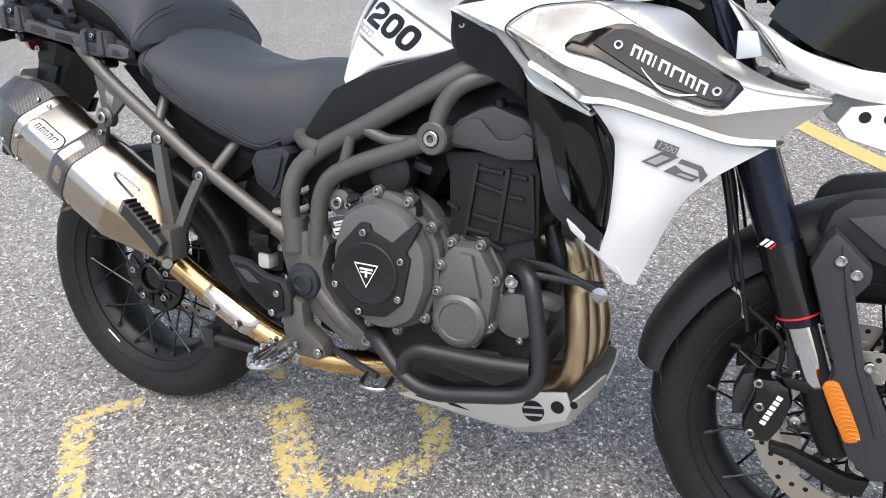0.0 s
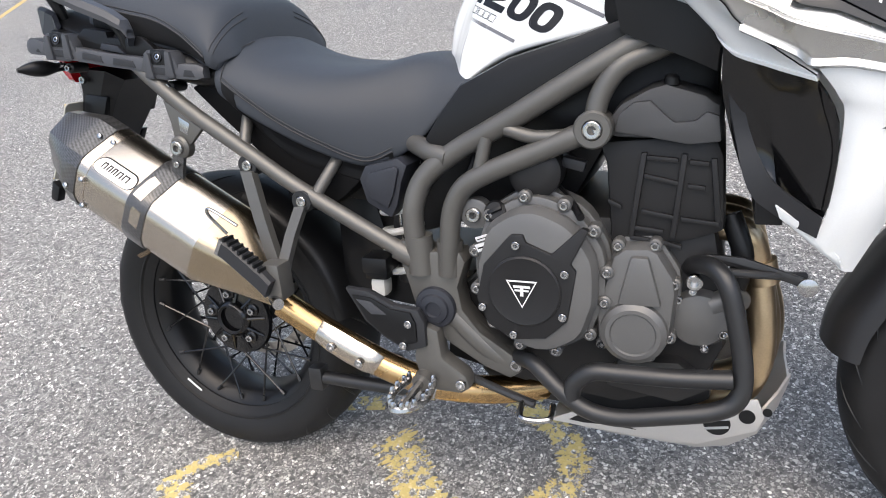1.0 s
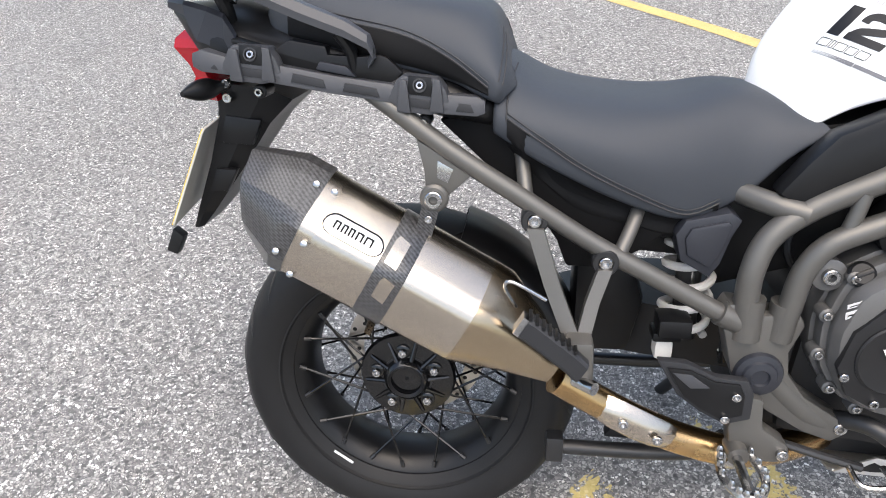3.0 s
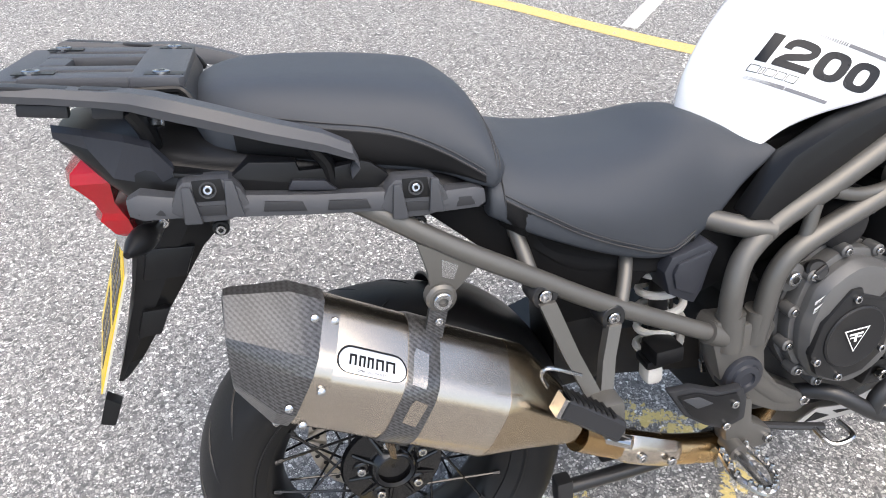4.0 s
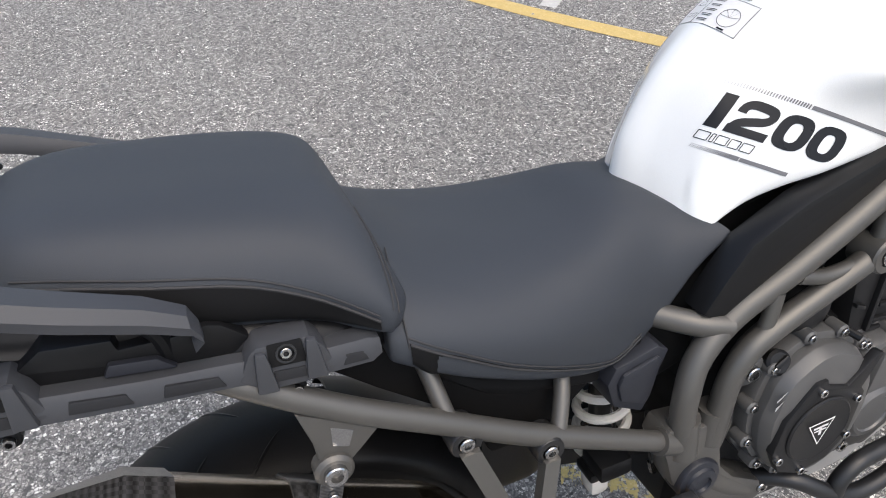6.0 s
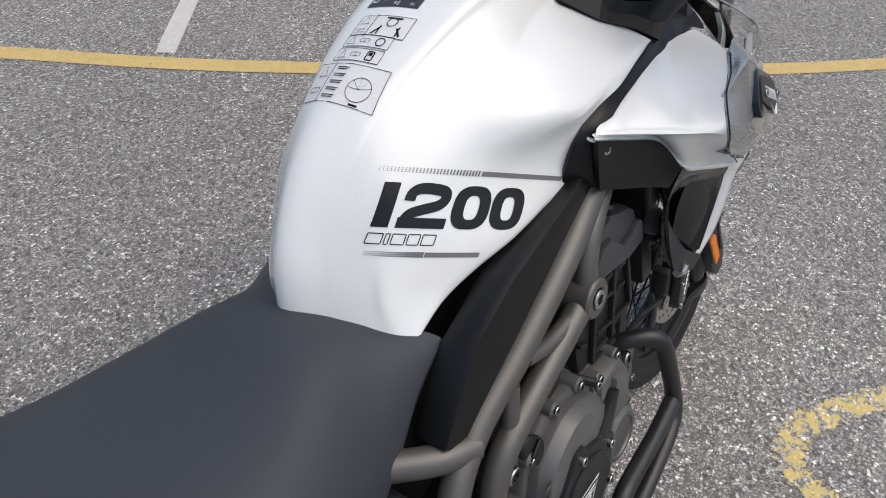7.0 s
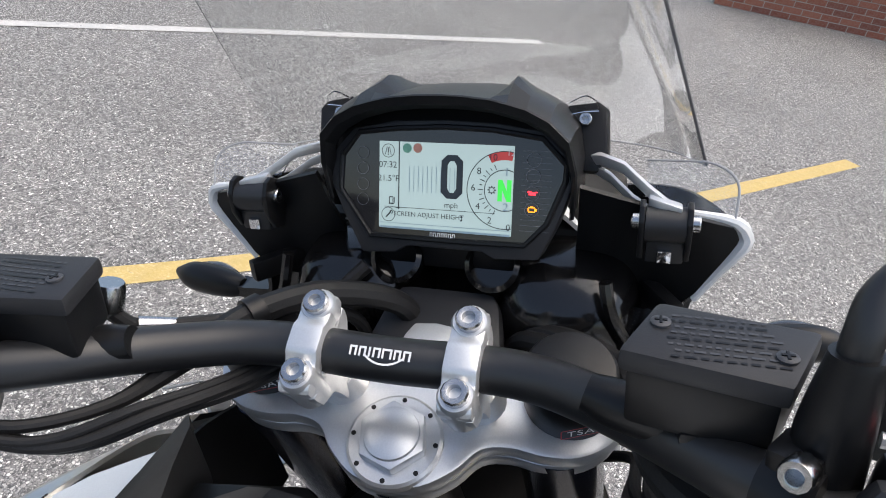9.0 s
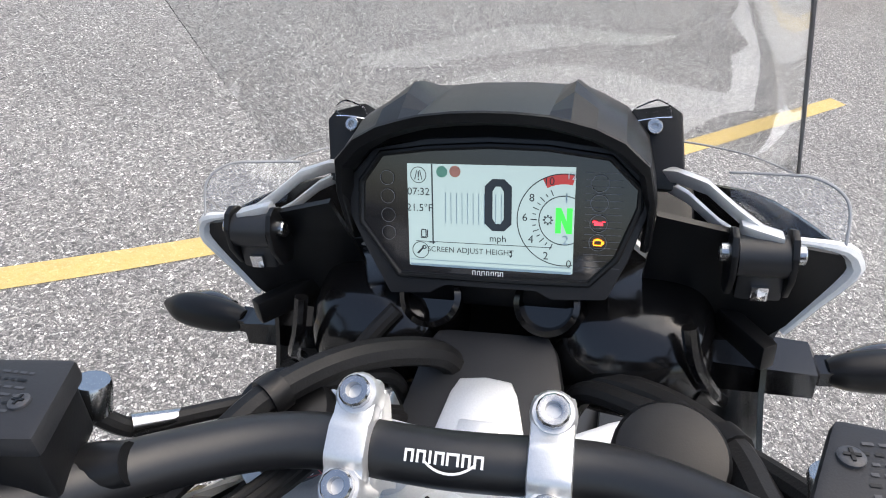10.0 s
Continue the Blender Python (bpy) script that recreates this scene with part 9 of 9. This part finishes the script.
n_bm = join(rect(0.0034, 0.0160, -0.0034, 0), rect(0.0034, 0.0160, 0.0034, 0), poly([(-0.0050, 0.008), (-0.0018, 0.008), (0.0050, -0.008), (0.0018, -0.008)]))
shown(n_bm, 0.0468, 0.0010, GREEN_INK, "gear_letter", 0.0021)
shown(hoop(0.0285, 0.0291, 0, 0, 60, None, 78, 282), 0.0468, 0.0010, INK, "dial_ring")
shown(hoop(0.0150, 0.0156, 0, 0, 40, None, 66, 294), 0.0468, 0.0010, INK, "dial_ring")
shown(hoop(0.0225, 0.0288, 0, 0, 60, None, 78, 118), 0.0468, 0.0010, RED_INK, "red_zone", 0.0013)
ticks = bmesh.new()
for k in range(13):
    tb = rect(0.0040 if k % 2 == 0 else 0.0022, 0.0006, -0.0185, 0)
    bmesh.ops.transform(tb, matrix=Matrix.Rotation(radians(-66 + 11 * k), 4, "Z"), verts=tb.verts)
    ticks = join(ticks, tb)
shown(ticks, 0.0468, 0.0010, INK, "dial_ticks")
shown(join(hoop(0.0017, 0.0022, 0, 0, 16), *[rect(0.0010, 0.0010, 0.0027 * math.cos(k * 0.785), 0.0027 * math.sin(k * 0.785)) for k in range(8)]), 0.0370, 0.0010, INK, "gear_sign")
shown(join(rect(0.0009, 0.052, -0.0365, 0.008), rect(0.0040, 0.0006, -0.0370, -0.017)), 0, 0, INK, "display_rule")
shown(join(rect(0.088, 0.0004, 0.0, -0.0165)), -0.004, 0, INK, "display_rule")
shown(join(rect(0.104, 0.0016, 0, -0.0325), rect(0.104, 0.0005, 0, -0.0290)), 0, 0, BLUE_INK, "display_rule")
for k in range(12):
    shown(rect(0.0005, 0.020, -0.028 + k * 0.0036, 0.006), 0, 0, BLUE_INK, "display_bar", 0.0013)
shown(join(hoop(0.0048, 0.0053, -0.0455, 0.0268, 24), rect(0.0008, 0.004, -0.0455, 0.0272), rect(0.0009, 0.0009, -0.0455, 0.0240), poly([(-0.0482, 0.0238), (-0.0476, 0.0238), (-0.0462, 0.0298), (-0.0467, 0.0298)]), poly([(-0.0434, 0.0238), (-0.0428, 0.0238), (-0.0443, 0.0298), (-0.0448, 0.0298)])), 0, 0, INK, "display_sign")
shown(join(frame_lines(0.0030, 0.0050, 0.0007, -0.0427, -0.0112), rect(0.0042, 0.0008, -0.0427, -0.0140), rect(0.0007, 0.0050, -0.0402, -0.0112)), 0, 0, INK, "fuel_sign")
shown(join(hoop(0.0052, 0.0057, -0.0450, -0.0225, 24), poly([(-0.0475, -0.0245), (-0.0462, -0.0252), (-0.0425, -0.0205), (-0.0432, -0.0198)]), hoop(0.0008, 0.0015, -0.0425, -0.0205, 12)), 0, 0, INK, "display_sign")
shown(join(poly([(-0.0012, 0.0008), (0.0012, 0.0008), (0, 0.0024)]), poly([(-0.0012, -0.0008), (0, -0.0024), (0.0012, -0.0008)])), 0.0142, -0.0222, INK, "display_sign")
shown(hoop(0.0, 0.0036, 0, 0, 24), -0.0300, 0.0292, DOT_GREEN, "display_dot", 0.0018)
shown(hoop(0.0, 0.0036, 0, 0, 24), -0.0215, 0.0296, DOT_RED, "display_dot", 0.0018)
for v, mat in ((0.0245, None), (0.0125, None), (0.0, RED_LAMP), (-0.0118, AMBER_LAMP)):
    shown(hoop(0.0050, 0.0054, 0, 0, 28), 0.0675, v, PRINT_GREY, "warning_ring")
    if mat:
        shown(join(rect(0.0052, 0.0022, 0, 0), rect(0.0026, 0.0014, -0.0022, 0.0012), rect(0.0018, 0.0008, 0.0030, 0.0012)) if mat is RED_LAMP else join(frame_lines(0.0050, 0.0032, 0.0008), rect(0.0024, 0.0008, 0, 0.0022), rect(0.0012, 0.0020, 0.0032, 0)), 0.0675, v, mat, "warning_lamp", 0.0019)
for v in (0.0245, 0.0125, 0.0, -0.0118):
    shown(hoop(0.0045, 0.0048, 0, 0, 28), -0.0665, v, PRINT_GREY, "warning_ring")
# brick courses reflected in the dash glass, drawn as grey lines
shown(join(*[rect(0.022, 0.0003, 0.070, -0.028 + 0.0042 * k) for k in range(15)]), 0, 0, PRINT_GREY, "brick_reflection_lines", 0.0010)
shown(join(*[sign(0.0022, 0.0030, 0.0006, (k - 3) * 0.0030, 0) for k in range(7)], hoop(0.0100, 0.0106, 0.001, 0.0068, 30, None, 235, 315)), -0.0006, -0.0360, PRINT_WHITE, "maker_mark", 0.0012)

# visor over the dash
HOOD = [  # from the outside inwards: half width, then depth and height of brim, back and rear edge
    (0.098, (1.292, 1.140), (1.318, 1.140), (1.348, 1.135)),
    (0.099, (1.288, 1.172), (1.320, 1.172), (1.354, 1.162)),
    (0.094, (1.284, 1.197), (1.320, 1.194), (1.362, 1.184)),
    (0.080, (1.284, 1.211), (1.316, 1.2135), (1.370, 1.198)),
    (0.064, (1.285, 1.2190), (1.314, 1.2230), (1.376, 1.205)),
    (0.050, (1.286, 1.2225), (1.326, 1.2310), (1.380, 1.210)),
    (0.038, (1.287, 1.2250), (1.326, 1.2190), (1.382, 1.209)),
    (0.018, (1.287, 1.2270), (1.328, 1.2215), (1.384, 1.210)),
    (0.000, (1.287, 1.2275), (1.330, 1.2220), (1.384, 1.210)),
]
hood = [[(x, -0.005 - d, z) for x, z in pts] for d, *pts in HOOD] + [[(x, -0.005 + d, z) for x, z in pts] for d, *pts in HOOD[-2::-1]]
part("dash_visor", sheet(hood, 0.004, 1, 3), TRIM_BLACK, dash, "matt black eared visor over the dash", 14)
brim = [[(x, y, z), (x + 0.002, y * 0.985, z - 0.006), (x + 0.014, y * 0.96, z - 0.0125)] for (x, y, z), *_ in hood]
part("visor_brim", sheet(brim, 0.002, 1, 1), BLACK, dash, "dark inner brim of the visor", 20)

# dark lining between the visor and the dash
lining = []
for y, z, u, v in ((-0.099, 1.170, 0.0935, 0.020), (-0.095, 1.192, 0.088, 0.032), (-0.084, 1.2065, 0.075, 0.043), (-0.060, 1.2165, 0.050, 0.046), (-0.005, 1.2165, 0.0, 0.049)):
    lining.append([DM @ Vector((u, v, -0.004)), (DM @ Vector((u, v + 0.004, -0.012)) + Vector((1.324, y, z))) / 2, Vector((1.324, y, z))])
lining += [[Vector((p.x, -0.010 - p.y, p.z)) for p in r] for r in lining[-2::-1]]
part("visor_lining", sheet(lining, 0.003, 3, 3), BLACK, dash, "black lining under the visor")

# clear screen
SCR = []
for k in range(8):
    top = k / 7 * 0.34
    w = 0.183 - 0.21 * top
    xb, zb = 1.455 - 0.52 * top, 1.145 + 0.86 * top
    xe, ze = 1.362 - 0.68 * top, 1.155 + 0.74 * top
    side = [(xe, w, ze), (xe + (xb - xe) * 0.45, w * 0.86, ze + (zb - ze) * 0.5), (xe + (xb - xe) * 0.78, w * 0.55, ze + (zb - ze) * 0.75)]
    SCR.append([(x, -0.010 - y, z) for x, y, z in side] + [(xb, -0.010, zb)] + [(x, -0.010 + y, z) for x, y, z in side[::-1]])
screen = part("windscreen", sheet(SCR, 0.0012, 3, 4), GLASS, bike, "clear tall windscreen")
screen.visible_shadow = False
part("screen_edge", tube([r[0] for r in SCR], 0.0011, 6, 4), PRINT_GREY, screen, "dark edge of the clear screen")
part("screen_edge", tube(SCR[0], 0.0011, 6, 6), GREY, screen)
for ob in scene.objects:
    if ob.name.startswith(("side_deflector", "lower_deflector", "bracket_tab")):
        ob.visible_shadow = False

# glossy ducts and lamp backs below the dash
for s in (-1, 1):
    part("air_duct", slanted([[(1.262, 0.001, 1.056), (1.262, 0.010, 1.054), (1.262, 0.014, 1.048), (1.262, 0.010, 1.042), (1.262, 0.001, 1.040)], [(1.272, 0.002, 1.074), (1.272, 0.030, 1.068), (1.272, 0.040, 1.046), (1.272, 0.030, 1.022), (1.272, 0.002, 1.014)], [(1.300, 0.002, 1.092), (1.300, 0.040, 1.084), (1.300, 0.054, 1.048), (1.300, 0.040, 1.004), (1.300, 0.002, 0.994)], [(1.380, 0.002, 1.095), (1.380, 0.045, 1.085), (1.380, 0.065, 1.040), (1.380, 0.045, 0.980), (1.380, 0.002, 0.970)]], 5, 5, -0.005 + s * 0.090), GLOSS_BLACK, bike, "glossy black lamp housing")
    part("housing_rib", tube(flip([(1.272, 0.128, 1.096), (1.268, 0.134, 1.070), (1.276, 0.148, 1.040), (1.300, 0.158, 1.012)], s), 0.005, 8, 5), GLOSS_BLACK, bike, "glossy curved rib of the housing")
    part("duct_port", lathe([(0.022, 0.0), (0.022, 0.012), (0.018, 0.014), (0.016, 0.002)], turn_to((1.299, s * 0.040, 1.085), (-0.8, 0, 0.6)), 24), GLOSS_BLACK, bike)
    part("panel_brace", prism([(-0.03, -0.004), (0.03, -0.008), (0.034, 0.004), (-0.03, 0.008)], -0.010, 0.010, "xy", 0.003, Matrix.Translation((1.318, s * 0.165, 1.060)) @ Matrix.Rotation(radians(-35 * s), 4, "Z")), BLACK, bike)
part("cockpit_panel", prism([(1.335, 0.97), (1.345, 1.10), (1.40, 1.14), (1.42, 0.97)], -0.135, 0.125, "xz", 0.01), BLACK, bike)
part("dash_bracket", box(0.05, 0.12, 0.05, Matrix.Translation((1.320, 0.0, 1.105)), 0.008), BLACK, bike)

# ---- bricks of the far wall, laid in courses ----
BRICK_ME = prism(((0, 0), (0.215, 0), (0.215, 0.065), (0, 0.065)), 0.0, 0.016, "xz", 0.003)
brick_me = bpy.data.meshes.new("brick")
BRICK_ME.to_mesh(brick_me)
BRICK_ME.free()
brick_me.materials.append(BRICK)
half_me = brick_me.copy()
for v in half_me.vertices:
    v.co.x *= 0.5
W0, W1 = Vector((10.18, -0.70, 0)), Vector((10.51, -7.0, 0))
run = (W1 - W0).normalized()
face = Matrix((run, Vector((0, 0, 1)).cross(run), Vector((0, 0, 1)))).transposed().to_4x4()
rnd = random.Random(3)
for row in range(13):
    x, k = 0.0, 0
    while x < 5.0:
        short = row % 2 == 1 and k == 0
        ob = new("brick", half_me if short else brick_me)
        ob.parent = wall
        ob.matrix_basis = Matrix.Translation(W0 + run * x + Vector((0, 0, 0.008 + row * 0.075))) @ face @ Matrix.Translation((0, -0.004 + rnd.uniform(-0.002, 0.002), 0)) @ Matrix.Rotation(rnd.uniform(-0.006, 0.006), 4, "Y")
        x += (0.1075 if short else 0.215) + 0.010
        k += 1
